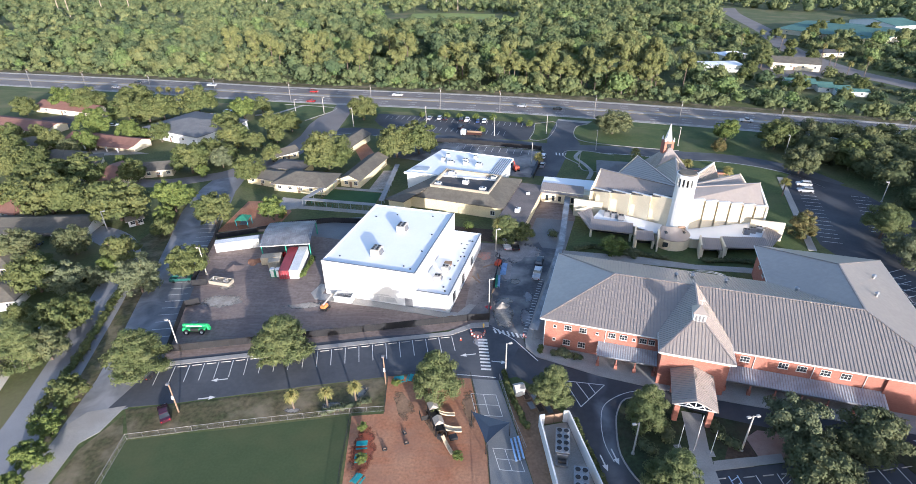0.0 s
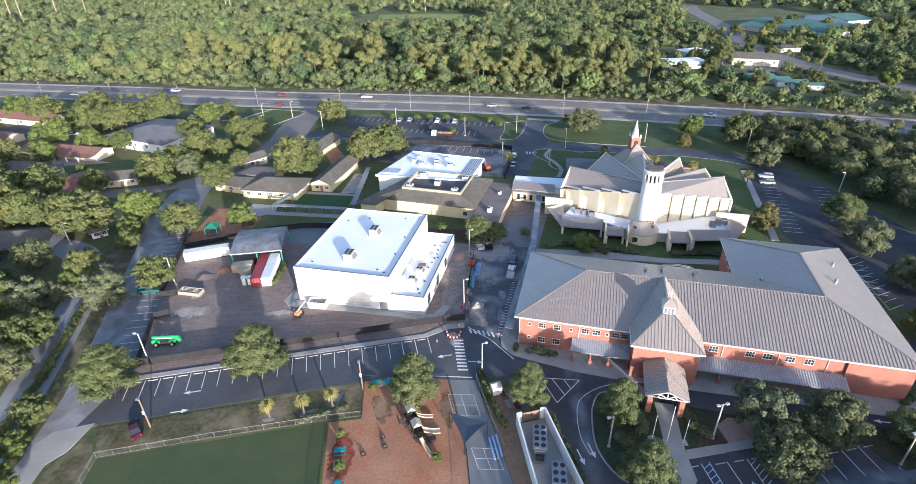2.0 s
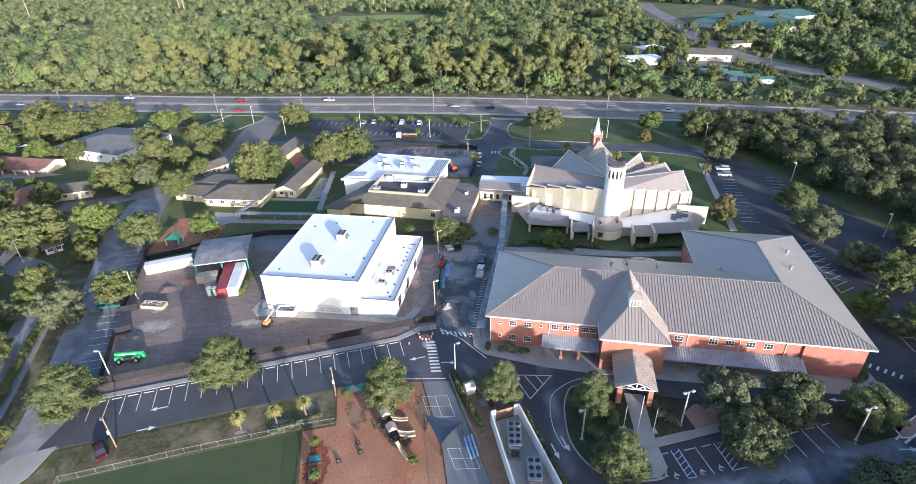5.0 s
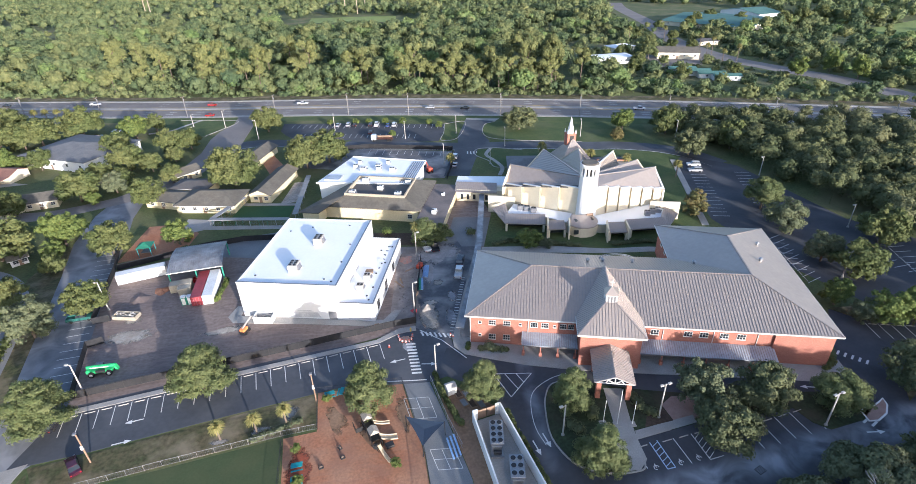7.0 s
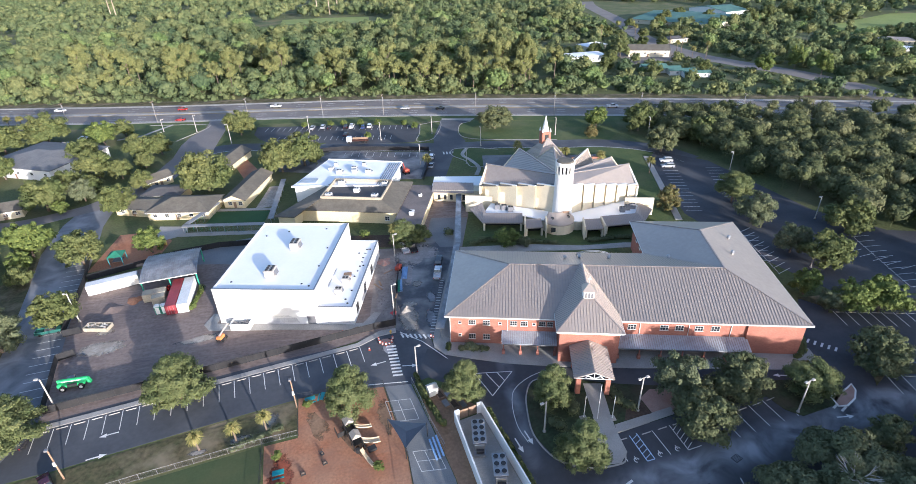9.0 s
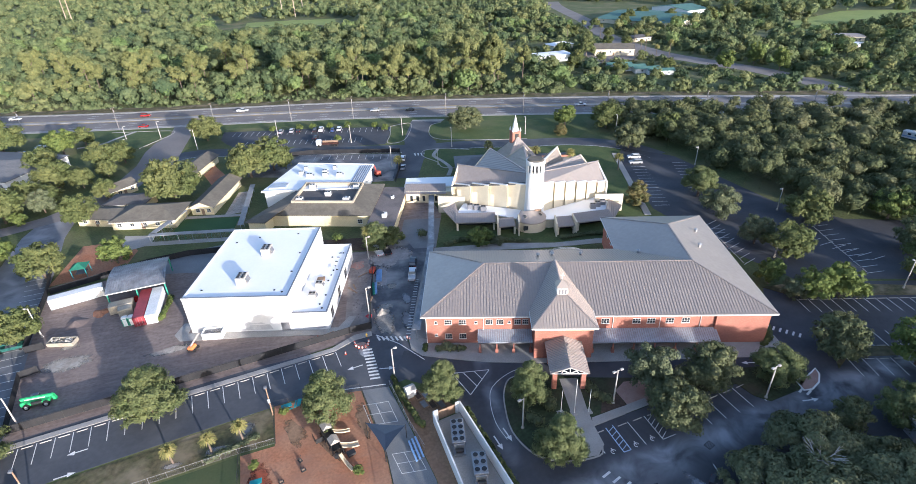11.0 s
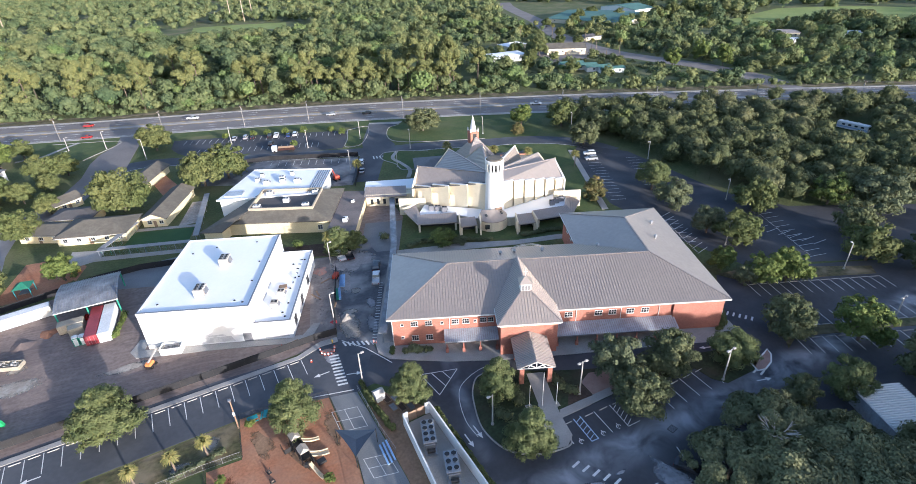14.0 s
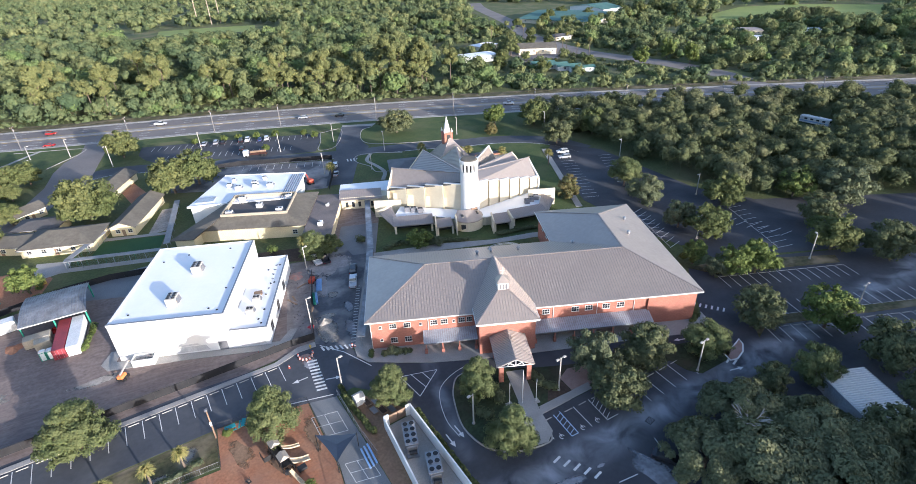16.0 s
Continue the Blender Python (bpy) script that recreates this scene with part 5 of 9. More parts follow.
for u, v in ((28.8, 3.5), (29.6, 2.0), (29.4, 7.0), (28.7, 13.0), (29.8, 18), (27.4, 24), (29.9, 26), (3.0, 3.5), (19.5, 3.0), (21.4, 2.2), (21.3, 10.5), (21.0, 19), (18.0, 29.0), (8.3, 27.5), (3.1, 25)):
    low = u > 23.3
    t = thing("roof_drain", "small dark drain on a white roof", "drain", WB @ pose(u, v, (AZ if low else HZ) + 0.05), "roof drains")
    part("bowl", Geo().tube((0, 0, 0), (0, 0, 0.12), 0.28, 0.22, 10), DARKMETAL, t)
    part("strainer", Geo().tube((0, 0, 0.12), (0, 0, 0.26), 0.16, 0.05, 8), DARKMETAL, t)

# white-roofed building under work, beyond
W2 = pose(-20.5, 169.3, 0, 0, 0, -14.5)
w2 = thing("classroom_block", "low pale building with a new flat white roof", "building", W2)
part("wall", Geo().prism([(0.8, 0.8), (31.6, 0.8), (33.2, 20.2), (7.0, 24.0)], 0, 5.6), WHITEWALL, w2)
part("roof", Geo().prism([(0, 0), (32.4, 0), (34.2, 21.0), (6.2, 25.0)], 5.6, 6.0), WHITEROOF, w2, "flat white membrane roof")
part("parapet", Geo().path([(0.1, 0.1), (32.3, 0.1)], 0.3, 6.0, 6.25).path([(34.0, 21.0), (6.2, 24.8)], 0.3, 6.0, 6.2), WHITEWALL, w2)
g = Geo()
for i in range(6):
    g.path([(32.0 - 0.75 * i, 0.6), (33.6 - 0.75 * i, 20.0)], 0.22, 6.0, 6.16)
tagged(part("roof_sheet", g, GREYTRIM, w2, "strips of bare grey sheet at the roof edge"), kind="stuff")
for i, (u, v, s) in enumerate(((10, 14, 1.6), (13.4, 11.5, 2.0), (18, 14.5, 1.8), (18.6, 12, 1.6), (23.6, 11.5, 2.0), (20.8, 18, 1.2), (10.6, 18, 1.2))):
    hvac(W2 @ pose(u, v, 6.0), s, s, 1.1, 2, "grey rooftop unit on a white roof")
part("sheet_pack", Geo().box(2, 2.2, 6.0, 7.5, 6.0, 6.35), GALV, w2, "stack of blue-grey sheets")

# brown-roofed yellow building
TANWALL = mat("tan_stucco", (0.4, 0.345, 0.255), (0.36, 0.31, 0.23), 0.3, 5, 0.85)
YB = pose(-24.7, 152.4, 0, 0, 0, -19.5)
yb = thing("classroom_building", "cream yellow building with a brown shingled roof", "building", YB)
yh = 4.2
part("wall", Geo().prism([(0.8, 0.2), (6.0, 0.2), (6.4, 5.0), (36.2, 5.0), (36.2, 27), (11, 27)], 0, yh - 0.1), YELLOWWALL, yb, "cream yellow rendered walls")
yr = 6.3
wa, wb, wc, we, wf, wg = (0, -0.8, yh), (6.5, -0.8, yh), (7, 4.2, yh), (37, 4.2, yh), (37, 28, yh), (10, 28, yh)
pa, pb, pc, pd = (11.8, 8.7, yr), (31, 8.7, yr), (31, 22.7, yr), (11.8, 22.7, yr)
for pts in ([wc, we, pb, pa], [we, wf, pc, pb], [wf, wg, pd, pc], [wg, wa, pd], [wa, pa, pd], [wa, wb, pa], [wb, wc, pa]):
    roof_face(yb, pts, BROWNROOF, 0.25, False)
part("roof_well", Geo().box(12.0, 8.9, yr - 0.9, 30.8, 22.5, yr - 0.5), DARKROOF, yb, "dark sunken flat roof")
part("well_wall", Geo().box(11.6, 8.5, yr - 0.8, 31.2, 8.9, yr + 0.7).box(11.6, 22.5, yr - 0.8, 31.2, 22.9, yr + 0.7).box(11.6, 8.9, yr - 0.8, 12.0, 22.5, yr + 0.7).box(30.8, 8.9, yr - 0.8, 31.2, 22.5, yr + 0.7), TANWALL, yb, "tan parapet of the roof well")
for u, v, s_ in ((13.6, 10.6, 2.0), (28.4, 11.0, 2.0), (21.4, 15, 1.8), (14.6, 20.8, 2.0), (29.2, 20.8, 1.8)):
    hvac(YB @ pose(u, v, yr - 0.5), s_, s_ * 0.8, 1.3, 2, "beige rooftop unit in a roof well")
window(yb, pose(33.5, 4.98, 1.8), 1.4, 1.4)
part("flat_wing", Geo().prism([(37.1, -6), (45, -5), (44.6, 26), (37.1, 26)], 0, 3.4), YELLOWWALL, yb)
part("flat_wing_roof", Geo().prism([(36.9, -6.3), (45.3, -5.3), (44.9, 26.3), (36.9, 26.3)], 3.4, 3.7), PAVROOF, yb, "weathered brown flat roof")
hvac(YB @ pose(41.4, 4.5, 3.7), 1.4, 1.8, 1.2, 1, "grey rooftop unit on a flat roof")
hvac(YB @ pose(41.5, 17.5, 3.7), 1.0, 1.0, 0.9, 1, "small grey rooftop unit on a flat roof")

# ---- the church with its fan of folded roofs ----
church = thing("church", "cream church with fan-shaped folded metal roofs round a bell tower", "church")
TX, TY = 59.6, 132.8
tw = part("bell_tower", Geo().tube((TX, TY, 0), (TX, TY, 16.2), 3.1, 2.55, 20), WHITEWALL, church, "round white bell tower")
for i in range(14):
    a = 2 * math.pi * (i + 0.5) / 14
    x, y = TX + 2.42 * math.cos(a), TY + 2.42 * math.sin(a)
    part("belfry_column", Geo().tube((x, y, 16.2), (x, y, 18.6), 0.3, 0.3, 6), WHITEWALL, tw)

# the belfry's shaded hollow, put in as a dark cylinder
part("belfry_core", Geo().tube((TX, TY, 16.2), (TX, TY, 18.6), 1.6, 1.6, 14), DARKMETAL, tw, "dark solid core standing for the shade behind the belfry columns")
part("belfry_ring", Geo().tube((TX, TY, 18.6), (TX, TY, 19.6), 2.75, 2.75, 20), WHITEWALL, tw)
part("belfry_roof", Geo().tube((TX, TY, 19.6), (TX, TY, 19.9), 2.5, 2.2, 20), BROWNROOF, tw, "flat brown tower roof")
part("door", Geo().box(TX - 1.0, TY - 3.35, 3.4, TX + 1.0, TY - 2.9, 5.2), WOOD, tw)

def fold(name, pts, material=None, seam=True, eave=(0, 1), thick=0.35, spacing=0.7):
    return roof_face(church, pts, material or METALROOF, thick, seam, eave, spacing, name)


# serrated walls either side of the tower, each panel turned out of line
def panel_run(a, b, n, top0, top1, jog, mirror):
    d = (b - a) / n
    nn = Vector((-d.y, d.x)).normalized() * (1 if mirror else -1)
    for i in range(n):
        p, q = a + d * i, a + d * (i + 1)
        za, zb = top0 + (top1 - top0) * i / n, top0 + (top1 - top0) * (i + 1) / n
        q2 = q + nn * jog
        k = nn * 0.5
        part("wall_panel", Geo().hexa([(*(p - k), 2.6), (*p, 2.6), (*q2, 2.6), (*(q2 - k), 2.6), (*(p - k), za), (*p, za), (*q2, zb + 0.25), (*(q2 - k), zb + 0.25)]), CREAM, church, "cream rendered wall panel")
        part("panel_coping", Geo().beam((*(p - k / 2), za), (*(q2 - k / 2), zb + 0.25), 0.7, 0.18), TRIM, church)
        part("panel_return", Geo().prism([tuple(q2), tuple(q), tuple(q - k), tuple(q2 - k)], 2.6, zb), CREAM, church)


panel_run(Vector((57.0, 133.0)), Vector((38.6, 148.6)), 4, 11.9, 7.9, -1.5, True)
panel_run(Vector((62.0, 131.6)), Vector((85.6, 135.6)), 6, 12.2, 7.7, -0.65, False)
# folded plates fanning out from the tower
T0 = (60.2, 138.0, 13.2)
L0, L1, TL = (38.2, 148.6, 8.0), (42.4, 155.6, 12.0), (57.2, 134.2, 11.9)
R0, R1, TR = (85.4, 135.4, 7.9), (85.4, 142.6, 12.2), (62.2, 132.6, 12.2)
ML, MR = (39.4, 150.4, 7.6), (85.4, 137.0, 7.9)
OUT = [L1, (50.0, 163.0, 7.0), (57.0, 166.5, 12.0), (61.5, 166.0, 7.0), (66.6, 159.6, 14.0), (71.5, 159.5, 7.5), (76.6, 154.5, 14.0), (79.4, 154.0, 8.0), (83.0, 150.0, 12.0), (85.0, 146.6, 8.5), R1]
fold("roof_wing", [ML, (58.6, 135.6, 11.6), T0, L1], eave=(0, 1))
fold("roof_valley", [L0, TL, (58.6, 135.6, 11.6), ML], DARKROOF, False)
fold("roof_wing", [TR, MR, R1, T0], seam=False)
fold("roof_valley", [TR, R0, MR], METALROOF, False)
for p, q in zip(OUT, OUT[1:]):
    fold("roof_plate", [q, p, T0], eave=(0, 1))
    part("barge_board", Geo().beam((p[0], p[1], p[2] - 0.25), (q[0], q[1], q[2] - 0.25), 0.35, 0.5), CREAM, church)
for i in range(1, len(OUT) - 1, 2):
    if i + 2 < len(OUT):
        a, m_, b = OUT[i], OUT[i + 1], OUT[i + 2]
        ring5 = [(a[0], a[1], 0), (b[0], b[1], 0), (b[0], b[1], b[2] - 0.3), (m_[0], m_[1], m_[2] - 0.3), (a[0], a[1], a[2] - 0.3)]
        inner = [(x + (60.2 - x) * 0.02, y + (138 - y) * 0.02, z) for x, y, z in ring5]
        part("gable_wall", Geo().add(ring5 + inner, [(0, 1, 2, 3, 4), (9, 8, 7, 6, 5)] + [(k, 5 + k, 5 + (k + 1) % 5, (k + 1) % 5) for k in range(5)]), CREAM, church)
for p in (L1, OUT[2], OUT[4], OUT[6], OUT[8], R1):
    part("ridge_beam", Geo().beam((p[0], p[1], p[2]), T0, 0.45, 0.16), TRIM if p is OUT[6] else METALSEAM, church)
part("wing_end", Geo().add([L0, L1, (42.4, 155.6, 0), (38.2, 148.6, 0), (38.6, 148.5, 7.8), (42.8, 155.4, 11.8), (42.8, 155.4, 0), (38.6, 148.5, 0)], [(0, 1, 2, 3), (7, 6, 5, 4), (0, 4, 5, 1), (1, 5, 6, 2), (2, 6, 7, 3), (3, 7, 4, 0)]), CREAM, church)
part("wing_end", Geo().add([R0, R1, (85.4, 142.6, 0), (85.4, 135.4, 0), (85.0, 135.4, 7.7), (85.0, 142.6, 12.0), (85.0, 142.6, 0), (85.0, 135.4, 0)], [(3, 2, 1, 0), (4, 5, 6, 7), (1, 5, 4, 0), (2, 6, 5, 1), (3, 7, 6, 2), (0, 4, 7, 3)]), WHITEWALL, church)
part("nave_wall", Geo().prism([(40, 148.5), (58, 134), (62, 133), (84.6, 137), (84, 146), (78.5, 152.5), (71, 158), (61.5, 164.5), (50.5, 161.8), (43.5, 155)], 0, 6.6), CREAM, church, "cream walls of the nave")
house(46.5, 172.5, -12, 17, 13, 3.4, 1.8, GREYROOF, CREAM, "low grey-roofed church office behind the nave", True, True, "church_office", 3)
house(77.0, 168.0, -12, 13, 9, 3.4, 1.9, GREYROOF, CREAM, "low grey-roofed church hall with terracotta edges", True, True, "church_office", 2)
part("terracotta_ridge", Geo().beam((78, 169.5, 4.9), (88.5, 167.2, 4.9), 0.9, 0.5), TILEROOF, church, "terracotta coloured fascia")
# brick steeple
st = part("steeple", Geo().rbox(66.9, 171.0, 0, 70.1, 174.2, 15.2, 0.1), BRICK, church, "red brick steeple with a white spire")
for base_a, base_b in (((61.5, 164.5, 5.0), (76.0, 164.0, 5.0)), ((76.0, 164.0, 5.0), (75.0, 180.0, 5.0)), ((75.0, 180.0, 5.0), (63.5, 180.0, 5.0)), ((63.5, 180.0, 5.0), (61.5, 164.5, 5.0))):
    fold("steeple_skirt", [base_a, base_b, (68.9, 171.2, 13.6)], eave=(0, 1))
part("skirt_wall", Geo().prism([(62.2, 165.2), (75.2, 164.8), (74.4, 179.4), (64.2, 179.4)], 0, 4.8), CREAM, church)
for x, y, a in ((68.5, 170.97, 0),):
    part("louvre", Geo().box(67.8, 170.85, 12.2, 69.2, 171.02, 14.4), DARKMETAL, st, "dark arched louvre")
for x in (67.1, 69.9):
    for y in (171.2, 174.0):
        part("pinnacle", Geo().tube((x, y, 15.2), (x, y, 16.5), 0.35, 0.05, 6), TRIM, st)
part("spire", Geo().tube((68.5, 172.6, 15.2), (68.5, 172.6, 20.8), 1.35, 0.06, 8), TRIM, st, "white octagonal spire")
# low ring of offices before the tower
RING = [(36.4, 137.6), (41, 144.8), (57, 134), (62, 131.6), (84.2, 136.2), (86, 131), (80.4, 125.6), (68.6, 125.2), (62, 126), (57, 129), (52.4, 129.8), (47.6, 134.2)]
part("ring_roof_flat", Geo().prism(RING, 3.0, 3.3), WHITEROOF, church, "white flat roof of the low ring")
part("ring_wall", Geo().prism([(37.4, 137.8), (41.6, 143.8), (57, 134.2), (62, 131.8), (83.6, 135.4), (84.6, 131), (79.6, 126.4), (68.8, 126.0), (62, 126.8), (57, 129.8), (52, 130.8), (47.4, 135.2)], 0, 3.0), CREAM, church)


def awning(a, b, depth, z1, z0):
    """A lean-to roof: its front edge a-b, rising to the back."""
    a, b = Vector(a), Vector(b)
    n = Vector((-(b - a).y, (b - a).x)).normalized() * depth
    fold("awning", [(a.x, a.y, z0), (b.x, b.y, z0), (b.x + n.x, b.y + n.y, z1), (a.x + n.x, a.y + n.y, z1)], eave=(0, 1), thick=0.3, spacing=0.5)
    for k in (0.04, 0.96):
        p = a + (b - a) * k + n * 0.1
        part("awning_post", Geo().box(p.x - 0.25, p.y - 0.25, 0, p.x + 0.25, p.y + 0.25, z0 - 0.3), CREAM, church)
    part("shaded_glass", Geo().path([tuple(a + (b - a) * 0.06 + n * 0.85), tuple(a + (b - a) * 0.94 + n * 0.85)], 0.1, 0.2, 2.6), GLASS, church)


awning((35.4, 133.6), (46.7, 130.4), 4.2, 3.9, 2.8)
awning((46.6, 127.1), (51.4, 126.3), 3.4, 3.9, 2.8)
awning((62.6, 121.8), (67.6, 121.0), 4.2, 3.9, 2.8)
awning((68.9, 122.3), (80.2, 121.4), 4.0, 3.9, 2.8)
roof_face(church, [(33.8, 143.5, 3.0), (35.4, 133.6, 2.8), (37.4, 137.6, 3.9), (38, 144, 4.2)], METALROOF, 0.25)
roof_face(church, [(80.2, 121.4, 2.8), (87.0, 128.6, 2.8), (84, 131.6, 4.0), (79.6, 125.6, 3.9)], METALROOF, 0.25)
for x, y, a in ((52.6, 127.6, 72), (62.6, 123.8, 72), (68.1, 123.0, 78), (46.9, 129.6, 72)):
    c, s = math.cos(radians(a)), math.sin(radians(a))
    part("fin_wall", Geo().prism([(x - 2.8 * c, y - 2.8 * s), (x - 2.8 * c + 0.4 * s, y - 2.8 * s - 0.4 * c), (x + 2.8 * c + 0.4 * s, y + 2.8 * s - 0.4 * c), (x + 2.8 * c, y + 2.8 * s)], 0, 4.2), CREAM, church, "cream fin wall")
AX, AY = 57.4, 129.6
apse = Geo()
ap = [(AX + 4.7 * math.cos(a), AY + 4.6 * math.sin(a)) for a in [math.pi + math.pi * i / 8 for i in range(9)]]
apse.prism(ap, 0, 3.2)
part("apse_wall", apse, CREAM, church, "cream polygonal apse wall")
for (x0, y0), (x1, y1) in zip(ap, ap[1:]):
    e2 = lambda x, y: (AX + (x - AX) * 0.55, AY + 1.6 + (y - AY) * 0.3, 5.0)
    part("apse_roof", Geo().slab([(x0, y0 - 0.2, 3.2), (x1, y1 - 0.2, 3.2), e2(x1, y1), e2(x0, y0)], 0.25), METALROOF, church)
for dx in (-2.4, 2.4):
    part("skylight", Geo().box(AX + dx - 0.3, AY - 1.8, 3.9, AX + dx + 0.3, AY - 0.8, 4.4), GLASS, church)
part("apse_window", Geo().box(AX - 3.6, AY - 3.9, 1.0, AX - 1.8, AY - 3.3, 2.3), GLASS, church)
part("wall_end", Geo().prism([(33.4, 147.4), (41.2, 144.4), (41.4, 144.9), (33.6, 147.9)], 0, 5.6), CREAM, church, "cream screen wall")
part("wall_end", Geo().prism([(79.8, 132.6), (88.0, 130.0), (88.2, 130.5), (80.0, 133.1)], 0, 5.6), CREAM, church, "cream screen wall")
for x, y in ((41.8, 140.4), (43.6, 139.4), (45.2, 137.8), (79.0, 129.4), (81.0, 130.0), (77.0, 128.6)):
    hvac(pose(x, y, 3.3, 0, 0, -15), 1.6, 1.4, 1.5, 2, "grey rooftop unit behind the church parapet", "church units", mt=GREYTRIM)
# parish wing
PW = pose(25.0, 158.0, 0, 0, 0, -8)
pw = thing("parish_wing", "cream single-storey wing with white flat and grey pitched roofs", "building", PW)
part("wall", Geo().prism([(0, 0), (16, -3), (18, 8), (1, 10)], 0, 4.0), CREAM, pw, "cream rendered walls with arched openings")
part("roof", Geo().prism([(-0.2, 3.4), (16.4, 0.6), (18.2, 8.2), (0.8, 10.2)], 4.0, 4.5), WHITEROOF, pw, "flat white roof")
roof_face(pw, [(-0.6, -0.8, 3.6), (13, -3.3, 3.6), (13.4, 1.4, 5.2), (0.2, 3.8, 5.2)], METALROOF)
for i in range(5):
    window(pw, pose(1.8 + 2.0 * i, -0.38 - 0.375 * i, 1.6, 0, 0, -10.5), 1.0, 1.9, CREAM, 0, 0)

# ---- trees ----
rng = np.random.default_rng(7)
ICO_V, ICO_F = None, None
bm = bmesh.new()
bmesh.ops.create_icosphere(bm, subdivisions=1, radius=1.0)
ICO_V = np.array([v.co[:] for v in bm.verts])
ICO_F = np.array([[v.index for v in f.verts] for f in bm.faces])
bm.free()


def fast_mesh(name, verts, quads, tris, material):
    me = bpy.data.meshes.new(name)
    nq, nt = len(quads), len(tris)
    me.vertices.add(len(verts))
    me.vertices.foreach_set("co", np.asarray(verts, np.float32).ravel())
    loops = np.concatenate([np.asarray(quads, np.int32).ravel(), np.asarray(tris, np.int32).ravel()])
    me.loops.add(len(loops))
    me.loops.foreach_set("vertex_index", loops)
    me.polygons.add(nq + nt)
    starts = np.concatenate([np.arange(nq) * 4, nq * 4 + np.arange(nt) * 3]).astype(np.int32)
    me.polygons.foreach_set("loop_start", starts)
    me.update(calc_edges=True)
    me.validate()
    me.materials.append(material)
    return me


def leaf_cloud(centres, radii, n, size, flat=0.8, r=rng, order=0.4, rag=0.3, tousle=0.26):
    """n three-cornered leaf sprays scattered over lobes, facing outwards: vertices and triangles."""
    k = r.choice(len(centres), n, p=radii ** 2 / np.sum(radii ** 2))
    d = r.normal(size=(n, 3))
    d[:, 2] = np.where(d[:, 2] < -0.5, -0.6 * d[:, 2], d[:, 2])
    d /= np.linalg.norm(d, axis=1)[:, None]
    p = centres[k] + d * (radii[k] * (1.12 - rag * r.random(n) ** 1.6))[:, None] * np.array([1, 1, flat])
    mid = centres.mean(0) - np.array([0, 0, radii.mean()])
    out = p - mid
    out /= np.linalg.norm(out, axis=1)[:, None] + 1e-6
    nn = d * (1 - order) + out * order + r.normal(scale=tousle, size=(n, 3))
    nn /= np.linalg.norm(nn, axis=1)[:, None]
    a = np.cross(nn, r.normal(size=(n, 3)))
    a /= np.linalg.norm(a, axis=1)[:, None]
    b = np.cross(nn, a)
    s = size * r.uniform(0.6, 1.4, n)[:, None]
    v = np.stack([p + a * s * 1.2, p - a * s * 0.6 + b * s * 0.9 - nn * s * 0.2, p - a * s * 0.6 - b * s * 0.9 - nn * s * 0.2], 1).reshape(-1, 3)
    return v, np.arange(3 * n).reshape(n, 3)


def dome(n, width, low, high, belly, r, power=2.0):
    """Spots over a crown whose widest part lies at the height share belly."""
    h = r.random(n) ** 0.85
    w = np.where(h > belly, np.maximum(0.0, 1 - (np.abs(h - belly) / (1.04 - belly)) ** power) ** (1 / power), 0.72 + 0.28 * h / belly)
    a = r.uniform(0, 2 * math.pi, n)
    rad = width * w * r.uniform(0.62, 1.0, n)
    return np.stack([rad * np.cos(a), rad * np.sin(a), low + h * (high - low)], 1)


def lobes(kind, r=rng):
    """Lobe centres and radii of a crown about 5 m in radius, its foot at z = 0; the last three fill the middle."""
    if kind == "pine":
        n = 12
        a, rad = r.uniform(0, 2 * math.pi, n), np.sqrt(r.uniform(0.05, 1, n)) * 2.6
        return np.stack([rad * np.cos(a), rad * np.sin(a), r.uniform(7.5, 11.5, n)], 1), r.uniform(0.8, 1.4, n)
    if kind == "big":
        n = 80
        a, rad = r.uniform(0, 2 * math.pi, n), np.sqrt(r.uniform(0.01, 1, n)) * 8.2
        return np.stack([rad * np.cos(a), rad * np.sin(a), 2.6 + (1 - (rad / 9.2) ** 2) * 5.8 * r.uniform(0.35, 1.05, n)], 1), r.uniform(0.9, 2.1, n)
    n, width, low, high, belly, r0, r1 = {"oak": (66, 4.3, 1.5, 7.0, 0.32, 0.55, 1.4), "open": (44, 4.1, 1.2, 7.2, 0.35, 0.55, 1.25), "upright": (90, 4.2, 1.1, 9.0, 0.26, 0.4, 1.15)}[kind]
    c = dome(n, width, low, high, belly, r, 1.3 if kind == "upright" else 2.0)
    t = (c[:, 2] - low) / (high - low)
    rad = r.uniform(r0, r1, n) * (1.1 - 0.35 * t)
    mid = np.array([[0, 0, low + (high - low) * k] for k in (0.25, 0.48, 0.7)])
    return np.concatenate([c, mid]), np.concatenate([rad, np.array([0.62, 0.6, 0.36]) * width])


